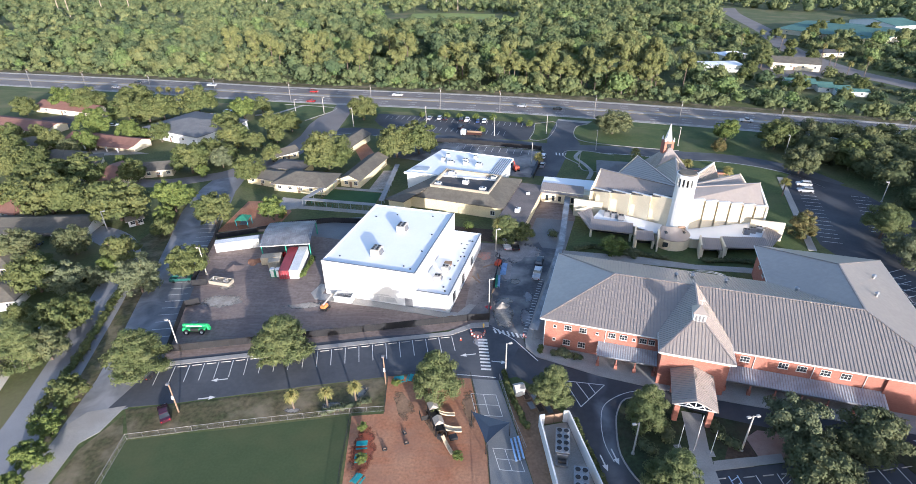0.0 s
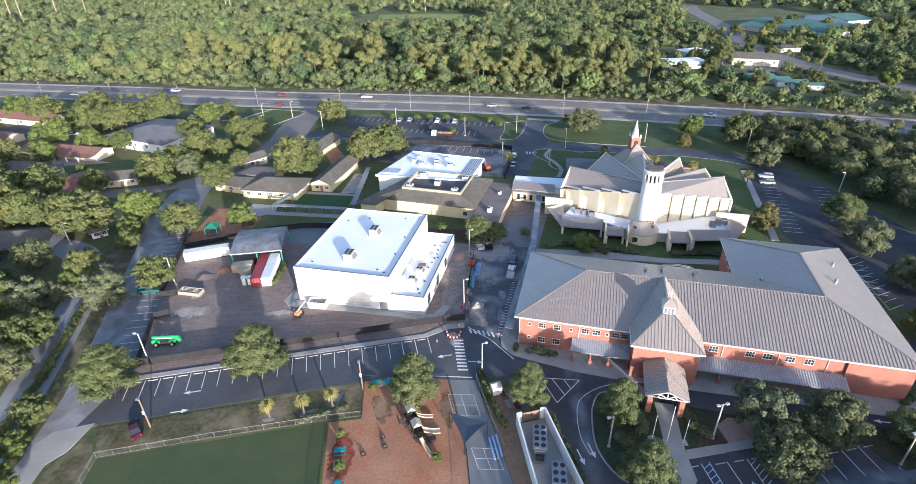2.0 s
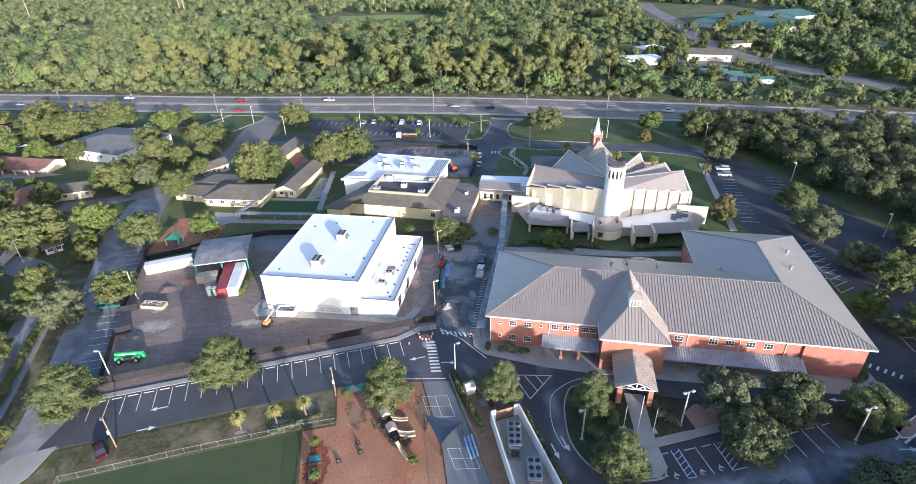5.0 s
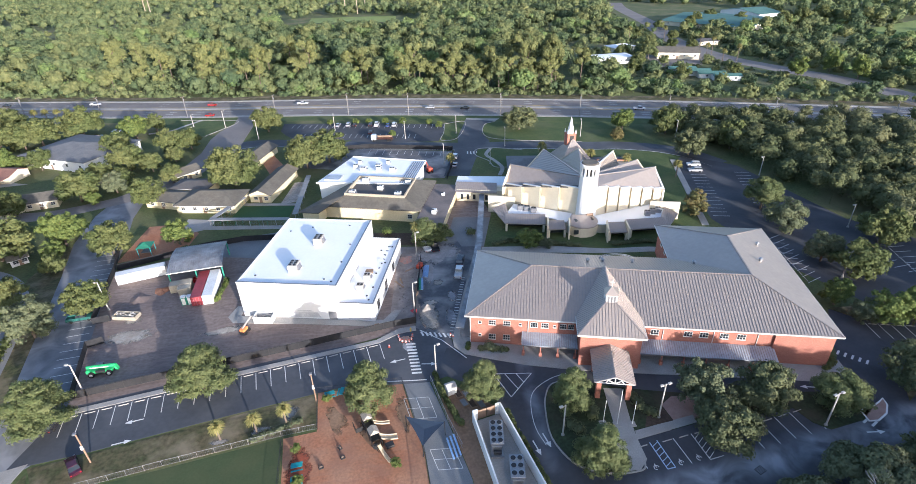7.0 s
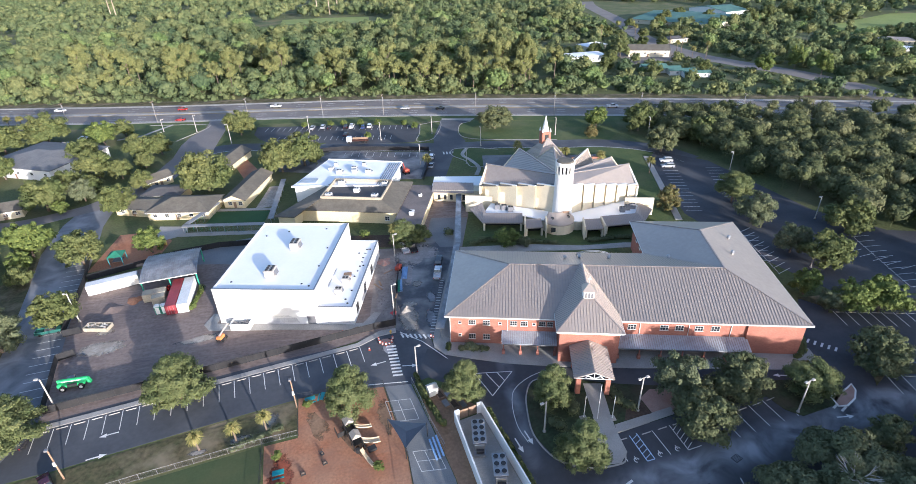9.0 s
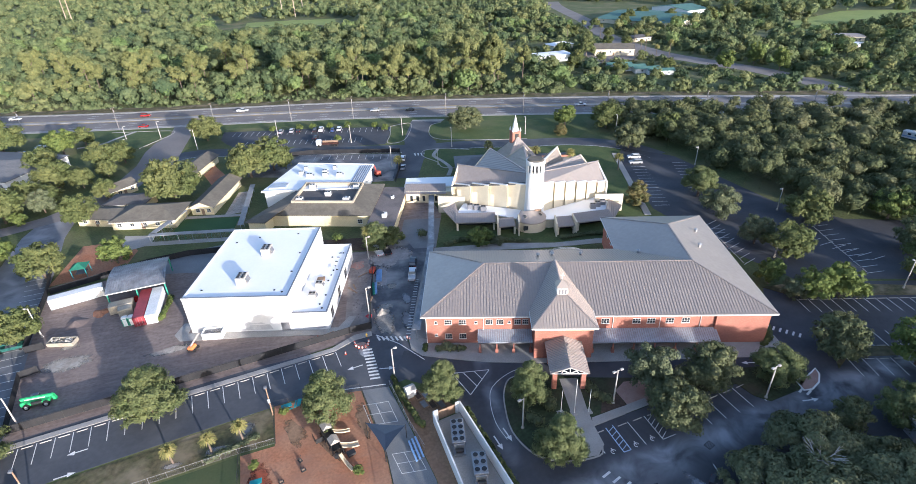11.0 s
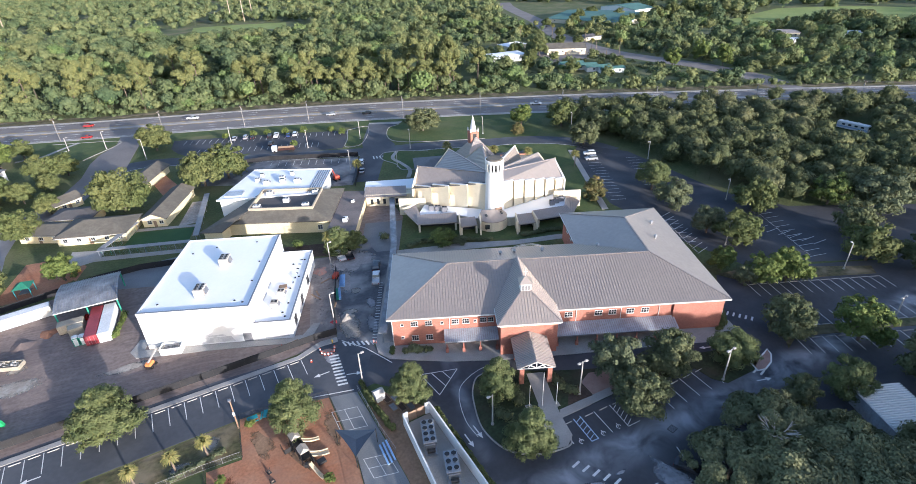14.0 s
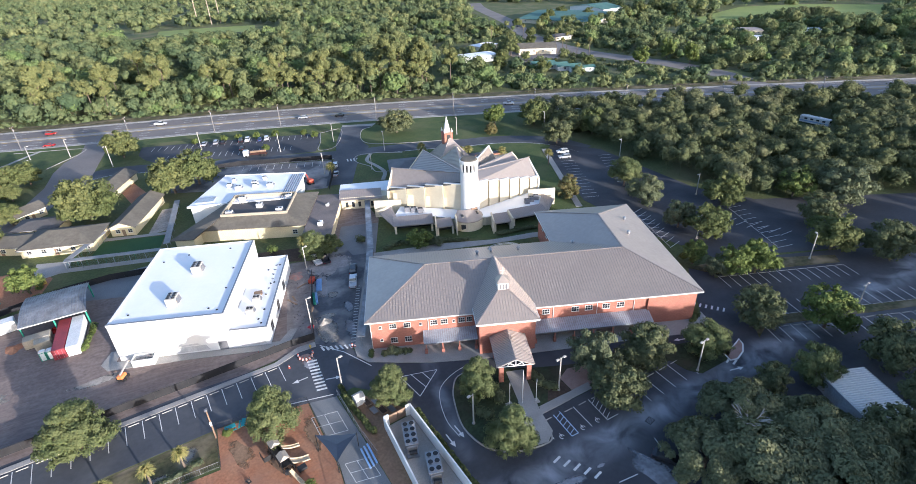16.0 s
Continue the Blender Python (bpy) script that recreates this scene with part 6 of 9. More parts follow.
def crown_mesh(kind, n, size, material, core=0.64):
    c, rad = lobes(kind)
    v, f = leaf_cloud(c, rad, n, size, order=0.4, rag=0.48, tousle=0.36)
    cv, cf, nv = [v], [f], len(v)
    for ci, ri in list(zip(c, rad))[::1 if kind != "pine" else 2]:
        cv.append(ci + ICO_V * (1 + rng.normal(scale=0.12, size=(len(ICO_V), 1))) * ri * core * np.array([1, 1, 0.8]))
        cf.append(ICO_F + nv)
        nv += len(ICO_V)
    return fast_mesh("crown", np.concatenate(cv), np.zeros((0, 4), int), np.concatenate(cf), material), c


def trunk_geo(c, h0, r0):
    g = Geo()
    top = Vector((float(c[:, 0].mean()) * 0.5, float(c[:, 1].mean()) * 0.5, h0))
    g.tube((0, 0, -0.1), top * 0.5, r0, r0 * 0.75, 8).tube(top * 0.5, top, r0 * 0.75, r0 * 0.6, 8)
    for p in c[:7]:
        q = Vector([float(x) for x in p])
        mid = top.lerp(q, 0.5) + Vector((0, 0, 0.3))
        g.tube(top, mid, r0 * 0.45, r0 * 0.28, 6).tube(mid, q, r0 * 0.28, r0 * 0.1, 5)
    return g


def tree_kind(name, kind, leaf, n, size, label, h0=3.0, r0=0.28, category="tree"):
    me, c = crown_mesh(kind, n, size, leaf)
    t = thing(name, label, category)
    part("trunk", trunk_geo(c, h0, r0), BARK, t, "grey-brown bark trunk with limbs")
    part("crown", me, leaf, t)
    return t


TREES = {
    "oak": [tree_kind("oak_tree", "oak", LEAF, 4300, 0.22, "broad green oak with a dense rounded crown") for _ in range(4)],
    "noak": [tree_kind("oak_tree", "oak", NEARLEAF, 13000, 0.13, "broad green oak with a dense rounded crown beside the drive") for _ in range(2)],
    "up": [tree_kind("shade_tree", "upright", NEARLEAF, 17500, 0.115, "green shade tree with a pointed dense crown") for _ in range(3)],
    "fresh": [tree_kind("young_tree", "open", LEAFB, 4200, 0.2, "light green tree with a rounded loose crown") for _ in range(3)],
    "dark": [tree_kind("dark_oak", "oak", LEAFD, 6500, 0.175, "dark green oak standing in shade") for _ in range(3)],
    "big": [tree_kind("large_oak", "big", BIGLEAF, 27000, 0.222, "large spreading dark green oak in shade", 3.2, 0.5) for _ in range(2)],
    "grey": [tree_kind("grey_tree", "open", LEAFG, 6500, 0.165, "greyish green tree with fine foliage") for _ in range(2)],
    "russet": [tree_kind("magnolia_tree", "upright", RUSSETLEAF, 7000, 0.17, "tree with brownish gold foliage beside the church")],
    "pine": [tree_kind("pine_tree", "pine", PINELEAF, 2000, 0.3, "tall pine with a bare trunk and tufted top", 8.0, 0.22) for _ in range(2)],
}
used = set()


def tree(kind, x, y, r, h=1.0, group="campus trees", base=5.0):
    """A tree of crown radius r at x, y; h stretches its height."""
    src = TREES[kind][int(rng.integers(len(TREES[kind])))]
    s = r * (1.0 if kind == "big" else 1.03 if kind in ("up", "noak") else 1.08) / (10.0 if kind == "big" else base)
    m = pose(x, y, 0.0, 0, 0, float(rng.uniform(0, 360))) @ Matrix.Diagonal((s, s, s * h, 1))
    if src.name in used:
        ob = copy_thing(src, m)
        ob.matrix_basis = m
    else:
        used.add(src.name)
        src.matrix_basis = m
        ob = src
    return tagged(ob, group=group)


# kind, x, y of the foot, radius, height factor
for row in (("up", -36.8, 82.6, 7.0, 0.8), ("up", -64.2, 79.2, 6.9, 0.78), ("up", -5.4, 72.6, 5.8, 0.92), ("up", 15.6, 70.4, 4.5, 1.05), ("up", 31.0, 65.4, 4.6, 1.02), ("up", 11.6, 131.0, 5.1, 0.85), ("oak", 16.0, 132.0, 3.7, 0.9),
            ("fresh", 39.6, 124.2, 4.1, 0.75), ("grey", 44.4, 122.4, 2.2, 0.75), ("dark", 64.8, 226.5, 8.0, 0.8), ("fresh", 108.8, 215, 6.0, 0.95), ("oak", 124, 205, 7.0, 1.0), ("dark", 119.5, 179, 6.4, 1.0), ("oak", 139, 182, 6.5, 1.1),
            ("russet", 101, 203, 3.4, 0.8), ("oak", -73.8, 71.6, 3.6, 1.0), ("fresh", -72.2, 64.2, 3.0, 1.0), ("fresh", -70.6, 57.4, 3.2, 1.0), ("fresh", -70.2, 52.2, 2.6, 1.0), ("fresh", -209.7, 278.0, 7.4, 0.97), ("oak", -221.1, 265.5, 5.8, 1.05),
            ("oak", -191.9, 271.9, 8.6, 0.92), ("fresh", -163.6, 230.4, 8.3, 0.93), ("oak", -161.6, 252.8, 9.1, 0.90), ("oak", -151.8, 252.3, 7.6, 0.96), ("oak", -169.7, 276.5, 8.7, 0.92), ("fresh", -144.7, 223.3, 5.4, 1.06), ("fresh", -139.2, 224.3, 3.0, 1.10),
            ("oak", -172.0, 212.8, 5.3, 1.07), ("oak", -185.0, 222.2, 4.6, 1.10), ("oak", -193.6, 218.9, 5.9, 1.04), ("oak", -180.1, 200.4, 6.7, 1.01), ("fresh", -156.9, 212.0, 5.1, 1.08), ("dark", -159.1, 203.8, 4.4, 1.10), ("oak", -166.0, 185.5, 6.8, 1.00),
            ("oak", -163.9, 192.5, 5.2, 1.07), ("oak", -144.1, 170.0, 8.2, 0.94), ("oak", -133.8, 174.4, 7.6, 0.97), ("fresh", -133.2, 194.3, 2.4, 1.10), ("oak", -118.5, 177.3, 4.9, 1.09), ("oak", -133.2, 265.3, 10.0, 0.86), ("oak", -146.4, 255.9, 8.3, 0.93),
            ("oak", -105.6, 230.7, 6.6, 1.01), ("fresh", -106.9, 256.0, 6.6, 1.01), ("oak", -101.2, 265.4, 4.8, 1.09), ("oak", -84.2, 231.0, 6.2, 1.03), ("oak", -77.8, 234.6, 5.1, 1.08), ("oak", -95.0, 213.1, 6.9, 1.00), ("oak", -101.5, 185.6, 7.3, 0.98),
            ("oak", -100.0, 199.9, 5.1, 1.08), ("grey", -92.0, 191.0, 4.4, 1.10), ("oak", -91.9, 197.4, 4.0, 1.10), ("oak", -85.8, 209.9, 4.4, 1.10), ("oak", -76.6, 177.6, 5.8, 1.04), ("oak", -74.5, 196.4, 4.1, 1.10), ("oak", -131.1, 222.3, 5.0, 1.08),
            ("fresh", -95.9, 181.8, 2.6, 1.10), ("oak", -80.1, 219.6, 3.7, 1.10), ("oak", -131.0, 151.6, 9.7, 0.87), ("oak", -124.2, 153.0, 7.3, 0.98), ("oak", -146.5, 156.3, 6.4, 1.02), ("oak", -149.0, 169.1, 6.2, 1.03), ("oak", -106.3, 146.8, 9.5, 0.88),
            ("dark", -119.8, 122.5, 5.7, 1.05), ("dark", -107.3, 126.0, 4.9, 1.09), ("oak", -90.8, 120.0, 4.9, 1.09), ("oak", -109.6, 115.1, 4.2, 1.10), ("oak", -104.7, 108.0, 6.0, 1.04), ("grey", -96.0, 106.5, 5.2, 1.07), ("grey", -91.7, 110.3, 3.2, 1.10),
            ("fresh", -91.2, 115.1, 3.2, 1.10), ("grey", -79.2, 107.5, 5.9, 1.04), ("oak", -87.0, 95.5, 4.2, 1.10), ("oak", -99.8, 95.0, 3.1, 1.10), ("oak", -87.8, 91.0, 5.1, 1.08), ("dark", -85.3, 83.3, 4.2, 1.10), ("up", -88.3, 80.9, 5.7, 1.05),
            ("fresh", -91.9, 152.3, 6.7, 1.01), ("fresh", -91.0, 143.8, 3.4, 1.10), ("oak", -87.9, 136.4, 3.3, 1.10), ("oak", -75.7, 143.7, 6.0, 1.04), ("oak", -70.7, 115.1, 5.0, 1.08), ("fresh", -58.6, 145.9, 4.5, 1.10), ("oak", -50.8, 188.2, 9.5, 0.95), ("oak", -26.3, 199.5, 8.0, 0.98), ("oak", -18.2, 204.1, 8.5, 0.95),
            ("oak", -48.1, 251.7, 7.3, 0.98), ("dark", 94.1, 58.4, 5.5, 1.06), ("fresh", 106.5, 51.7, 6.0, 1.04), ("noak", 89.5, 41.8, 4.8, 1.09), ("dark", 106.4, 38.4, 6.2, 1.04), ("dark", 101.0, 29.5, 4.2, 1.0),
            ("dark", 81.1, 43.7, 3.3, 1.10), ("noak", 77.4, 56.8, 5.3, 0.85), ("dark", 64.6, 59.2, 5.4, 1.02), ("grey", 53.8, 61.2, 5.3, 1.15), ("dark", 53.5, 53.0, 5.4, 0.95), ("up", 31.1, 51.6, 5.0, 1.02), ("grey", 101.2, 76.6, 3.2, 1.10),
            ("fresh", 105.4, 75.0, 4.8, 1.09), ("fresh", 110.9, 73.4, 5.3, 1.07), ("noak", 116.3, 131.4, 6.2, 1.03), ("grey", 113.0, 117.5, 5.8, 1.04), ("oak", 133.7, 105.8, 6.3, 1.03), ("fresh", 157.5, 100.2, 6.1, 1.03), ("grey", 166.2, 90.9, 8.8, 0.91),
            ("grey", 111.2, 100.4, 5.1, 1.08), ("oak", 114.0, 92.2, 5.9, 1.04), ("fresh", 100.5, 83.4, 3.8, 1.10), ("oak", 137.3, 72.9, 6.5, 1.01), ("dark", 145.7, 64.5, 6.3, 1.03), ("dark", 146.7, 83.8, 6.0, 1.04), ("russet", 94.3, 132.0, 4.4, 0.95),
            ("big", 57.2, 35.9, 8.0, 1.00), ("big", 69.7, 38.8, 8.7, 1.00), ("big", 64.1, 30.1, 10.2, 1.00), ("big", 75.3, 31.7, 9.3, 1.00), ("big", 70.9, 24.9, 10.0, 1.00), ("big", 79.3, 25.1, 8.9, 1.00), ("dark", 87.2, 25.9, 5.0, 1.08),
            ("up", 192, 356, 7.5, 1.2), ("oak", 307, 493, 7.0, 1.0), ("oak", 331, 507, 7.0, 1.0), ("oak", 282, 461, 6.5, 1.0), ("oak", 344, 478, 7.0, 1.0), ("oak", 364, 449, 8.0, 1.1), ("oak", 392, 459, 8.0, 1.1),
            ("oak", 421, 469, 8.0, 1.1), ("oak", 422, 446, 7.0, 1.1), ("oak", 263, 477, 5.0, 1.0), ("oak", 227, 389, 4.5, 1.0), ("oak", 238, 380, 4.5, 1.0), ("fresh", 247, 281, 6.0, 1.2), ("fresh", 273, 287, 5.5, 1.5),
            ("fresh", 274, 267, 6.0, 1.4), ("oak", 178, 342, 5.0, 1.0), ("oak", 165, 322, 5.0, 1.0), ("oak", 205, 377, 5.0, 1.0), ("oak", 186, 300, 5.0, 0.9), ("oak", 220, 300, 4.5, 0.9), ("oak", 180, 372, 5.0, 1.0),
            ("dark", 474, 357, 7.0, 1.0), ("dark", 481, 352, 7.5, 1.0), ("dark", 489, 346, 7.5, 1.0), ("dark", 497, 340, 7.0, 1.0), ("dark", 470, 364, 5.0, 1.0), ("oak", 245, 420, 5.0, 1.0), ("oak", 222, 440, 5.5, 1.0), ("oak", 290, 470, 5.5, 1.0)):
    tree(*row)
for i, (x, y) in enumerate(((-8, 252), (-2, 251), (6, 249.5), (14, 248), (26, 243), (-20, 254), (30, 238), (8, 229.5))):
    tree("fresh", x, y, 1.9, 1.0, "car park saplings")
# small ornamental trees of the playground
for x, y in ((-18.0, 64.6), (-17.2, 58.2), (-13.4, 75.2), (-1.5, 58.6)):
    tree("fresh", x, y, 1.1, 1.0, "playground saplings")

# ---- woods: one mesh of crowns ----
def hwy_y(x):
    pts = HWY
    xs, ys = [p[0] for p in pts], [p[1] for p in pts]
    return float(np.interp(x, xs, ys))


def woodland(name, spots, n, size, label, cores=1, core=0.7, material=None):
    """Crowns at rows of x, y, radius, height, joined."""
    V, F, nv = [], [], 0
    for x, y, r, h in spots:
        k = 9
        a = rng.uniform(0, 2 * math.pi, k)
        q = np.sqrt(rng.uniform(0.02, 1, k)) * 0.72
        c = np.stack([x + q * r * np.cos(a), y + q * r * np.sin(a), h - r * (0.4 + 1.05 * q * q * rng.uniform(0.7, 1.2, k))], 1)
        rad = r * rng.uniform(0.24, 0.46, k)
        c = np.concatenate([c, [[x, y, h - r * 0.95], [x, y, h - r * 1.25]]])
        rad = np.concatenate([rad, [r * 0.74, r * 0.8]])
        if n:
            v, f = leaf_cloud(c, rad, int(n * (0.4 + 0.6 * (r / 6) ** 2)), size * min(r, 6), order=0.35)
            V.append(v)
            F.append(f + nv)
            nv += len(v)
        for i in range(cores):
            ci, ri = (np.array([x, y, h - r * 1.0]), r * 0.9) if i == 0 else (c[i], rad[i])
            jit = 1 + rng.normal(scale=0.14, size=(len(ICO_V), 1))
            V.append(ci + ICO_V * jit * ri * (core if n else 1.15) * np.array([1, 1, 0.9]))
            F.append(ICO_F + nv)
            nv += len(ICO_V)
        V.append(np.array([[x - 0.1, y, 0], [x + 0.1, y, 0], [x, y, h - r * 0.6]]))
        F.append(np.array([[0, 1, 2]]) + nv)
        nv += 3
    me = fast_mesh(name, np.concatenate(V), np.zeros((0, 4), int), np.concatenate(F), material or WOODS)
    return tagged(new(name, me), label, "woods", kind="stuff")


OPEN = [(108, 366, 17), (100, 384, 12), (108, 346, 14), (-45, 668, 30), (0, 660, 34), (30, 650, 28), (186, 548, 22), (166, 352, 22), (212, 356, 25), (200, 298, 17), (186, 402, 16), (300, 545, 60), (345, 520, 70),
        (285, 500, 36), (340, 600, 70), (360, 376, 24), (335, 372, 16), (392, 328, 13), (372, 303, 10), (430, 303, 10), (235, 145, 12), (110, 318, 9)]
FIELDS = [(393.8, 378.4), (419.1, 418.6), (525.6, 457.5), (588.3, 434.1), (640, 380), (597, 340), (477, 285.5), (463, 316), (453, 338), (428, 367)]


def inside(x, y, poly):
    hit = False
    for (x0, y0), (x1, y1) in zip(poly, poly[1:] + poly[:1]):
        if (y0 > y) != (y1 > y) and x < x0 + (y - y0) / (y1 - y0) * (x1 - x0):
            hit = not hit
    return hit


def clear(x, y):
    """Open ground among the woods."""
    if any((x - a) ** 2 + (y - b) ** 2 < r * r for a, b, r in OPEN):
        return True
    if any((x - px) ** 2 + (y - py) ** 2 < 12 ** 2 for px, py in CROSS):
        return True
    if 180 < x < 330 and hwy_y(x) + 24 < y < 520 and rng.random() < 0.25:
        return True
    return inside(x, y, FIELDS)


def scatter(count, d0, d1, tries, lap, rr, hh):
    """Spots by bearing and distance from the middle of the campus view."""
    out, grid = [], {}
    for _ in range(tries):
        if len(out) >= count:
            break
        b = radians(rng.uniform(-46, 68))
        d = math.sqrt(rng.uniform(d0 * d0, d1 * d1))
        x, y = d * math.sin(b), d * math.cos(b)
        if y < hwy_y(x) + 29 or clear(x, y):
            continue
        r = rng.uniform(*rr)
        key = (int(x // 12), int(y // 12))
        near = [s for i in (-1, 0, 1) for j in (-1, 0, 1) for s in grid.get((key[0] + i, key[1] + j), ())]
        if all((x - a) ** 2 + (y - c) ** 2 > (lap * (r + e2)) ** 2 for a, c, e2 in near):
            grid.setdefault(key, []).append((x, y, r))
            h = rng.uniform(*hh) + 0.5 * r
            if 140 < x < 262 and y < 430:
                if rng.random() < 0.4:
                    continue
                r, h = r * 0.7, h * (0.3 + 0.22 * rng.random())
            elif abs(x + 10) < 75 and 540 < y < 640:
                r, h = r * 0.7, h * 0.35
            elif 145 < x < 430 and y < 520 or 84 < x < 132 and y < 340:
                r, h = r * 0.8, h * (0.42 + 0.4 * rng.random())
            out.append((x, y, r, h))
    return out


near_spots = scatter(2050, 190, 620, 26000, 0.57, (3.2, 9.8), (5, 15))
for i in range(110):
    x = -330 + i * 5.6 + rng.uniform(-1.5, 1.5)
    if not clear(x, hwy_y(x) + 33):
        near_spots.append((x, hwy_y(x) + 30 + rng.uniform(0, 6), rng.uniform(3.0, 5.0), rng.uniform(5, 11)))


def mixed(spots, shares):
    """Deals spots out to as many lists as there are shares, each kind in loose groves."""
    out = [[] for _ in shares]
    for sp in spots:
        v = 0.5 + 0.22 * math.sin(sp[0] * 0.031 + 1.3) * math.sin(sp[1] * 0.04 + 0.4) + rng.normal(0, 0.24)
        k, acc = 0, shares[0]
        while v > acc and k < len(shares) - 1:
            k += 1
            acc += shares[k]
        out[k].append(sp)
    return out


for (name, m_, label), spots in zip((("woods_deep_green", DEEPWOOD, "dark green oaks of the woodland beyond the highway"), ("woods_north", WOODS, "dense green woodland of oaks and pines beyond the highway"),
                                     ("woods_olive", OLIVEWOOD, "olive green pines in the woodland beyond the highway"), ("woods_bright", BRIGHTWOOD, "bright green trees in the woodland beyond the highway")), mixed(near_spots, (0.27, 0.33, 0.2, 0.2))):
    woodland(name, spots, 250, 0.118, label, 5, material=m_)
low_spots = []
for _ in range(2600):
    x, y = rng.uniform(140, 480), rng.uniform(215, 540)
    if y > hwy_y(x) + 26 and len(low_spots) < 900 and not clear(x, y):
        low_spots.append((x, y, rng.uniform(2.0, 4.0), rng.uniform(1.6, 3.2)) if x < 262 and y < 430 else (x, y, rng.uniform(2.5, 5.0), rng.uniform(2.5, 5.5)))
woodland("scrub", low_spots, 70, 0.17, "low green scrub between the trees", 2, material=EASTLEAF)
woodland("woods_far", scatter(3700, 600, 1300, 24000, 0.5, (4.5, 9), (7, 12)), 50, 0.235, "distant green woodland")
far_spots = []
for _ in range(3600):
    b, d = radians(rng.uniform(-46, 68)), 1250 * (1 + rng.random() ** 1.5 * 2.0)
    far_spots.append((d * math.sin(b), d * math.cos(b), rng.uniform(9, 20), rng.uniform(11, 18)))
woodland("woods_horizon", far_spots, 0, 0.3, "woodland towards the horizon")
# the wood east of the church car park
EDGE = [(127, 200), (131, 178), (137, 156), (134, 128), (138, 112), (147, 100), (158, 92), (176, 84), (200, 74), (240, 40)]


def edge_x(y):
    ys, xs = [p[1] for p in EDGE][::-1], [p[0] for p in EDGE][::-1]
    return float(np.interp(y, ys, xs))


east = []
for _ in range(9000):
    x, y = rng.uniform(125, 420), rng.uniform(40, 235)
    if y > hwy_y(x) - 22 or x < edge_x(y) + 2 or len(east) > 680 or (x - 227) ** 2 + (y - 145) ** 2 < 130 or (x - 213) ** 2 + (y - 136) ** 2 < 110 or abs(y - (92 - 0.35 * (x - 160))) < 6 and x < 200:
        continue
    r = rng.uniform(3.0, 6.2)
    if all((x - a) ** 2 + (y - b) ** 2 > (0.5 * (r + c)) ** 2 for a, b, c, _ in east):
        east.append((x, y, r, rng.uniform(5.5, 9.5) + 0.5 * r))
shady, brownish = mixed(east, (0.68, 0.32))
woodland("woods_east", shady, 850, 0.061, "dense dark oak wood beside the church car park", 6, material=EASTLEAF)
woodland("woods_east_olive", brownish, 850, 0.061, "olive brown oaks in the wood beside the church car park", 6, material=EASTOLIVE)
south = []
for _ in range(4000):
    x, y = rng.uniform(38, 260), rng.uniform(-90, 14)
    if len(south) < 350 and (x > 72 or y < 6) and all((x - a) ** 2 + (y - b) ** 2 > 40 for a, b, _, _ in south):
        south.append((x, y, rng.uniform(4.5, 7.0), rng.uniform(14, 18) if x < 110 else rng.uniform(15, 20)))
woodland("woods_south", south, 60, 0.17, "tall oak wood south of the car park", 2, material=LEAFD)
for x, dy in ((-150, 33), (-132, 36), (-120, 31), (-96, 34), (-90, 38), (-84, 33), (-70, 35), (-40, 40), (-8, 34), (20, 36), (24, 40), (29, 35), (36, 37), (43, 34), (47, 38), (54, 35), (60, 36), (66, 39), (72, 34), (78, 37), (86, 35), (94, 38), (100, 34)):
    tree("pine", x, hwy_y(x) + dy, 6.0 + rng.uniform(-0.8, 1.2), 1.0, "roadside pines")
for _ in range(44):
    x = rng.uniform(-170, 125)
    tree("pine", x, hwy_y(x) + rng.uniform(32, 85), rng.uniform(5.6, 8.0), rng.uniform(1.1, 1.4), "woodland pines")

for kinds in TREES.values():
    for src in kinds:
        if src.name not in used:
            for o in (*src.children_recursive, src):
                bpy.data.objects.remove(o)


# ---- houses and classrooms ----
house(-222, 273, -19.5, 40, 11, 3.0, 2.2, REDROOF, CREAM, "long low house with a red shingled roof and cream walls", False)
house(-228, 246.5, -19, 42, 10, 2.8, 1.6, REDROOF, CREAM, "long low row house with a red roof and open porch", False, carport=3)
house(-171.5, 220.5, -17.5, 37, 9, 2.8, 1.6, REDROOF, CREAM, "long low row house with a red roof and open porch", False, carport=3)
house(-117.5, 181, 12, 10, 8, 2.9, 1.8, BROWNROOF, CREAM, "small house with a brown shingled roof and white porch", False)
house(-168, 197, -18, 15, 10, 2.9, 2.0, BROWNROOF, CREAM, "house with a grey-brown roof among trees", True)
house(-153, 183, 25, 16, 11, 2.9, 2.2, BROWNROOF, CREAM, "house with a grey-brown roof among trees", True)
house(-138, 178, -30, 16, 15, 3.0, 2.4, REDROOF, CREAM, "house with a reddish brown hipped roof", True)
house(-145, 137.6, 0.5, 34, 7.5, 2.7, 1.4, BROWNROOF, TRIM, "long low row house with a dark roof and white carports", False, carport=3.4)
house(-150, 150, -20, 12, 9, 2.9, 1.8, REDROOF, TRIM, "white house under trees", True)
house(-116, 98.5, 12, 11, 9, 2.8, 1.8, BROWNROOF, TRIM, "white house with a brown roof beside the street", True)
house(-101.5, 142, 35, 4, 2.6, 2.3, 0.7, BROWNROOF, TRIM, "small white garden shed with two windows", False, wins=2)
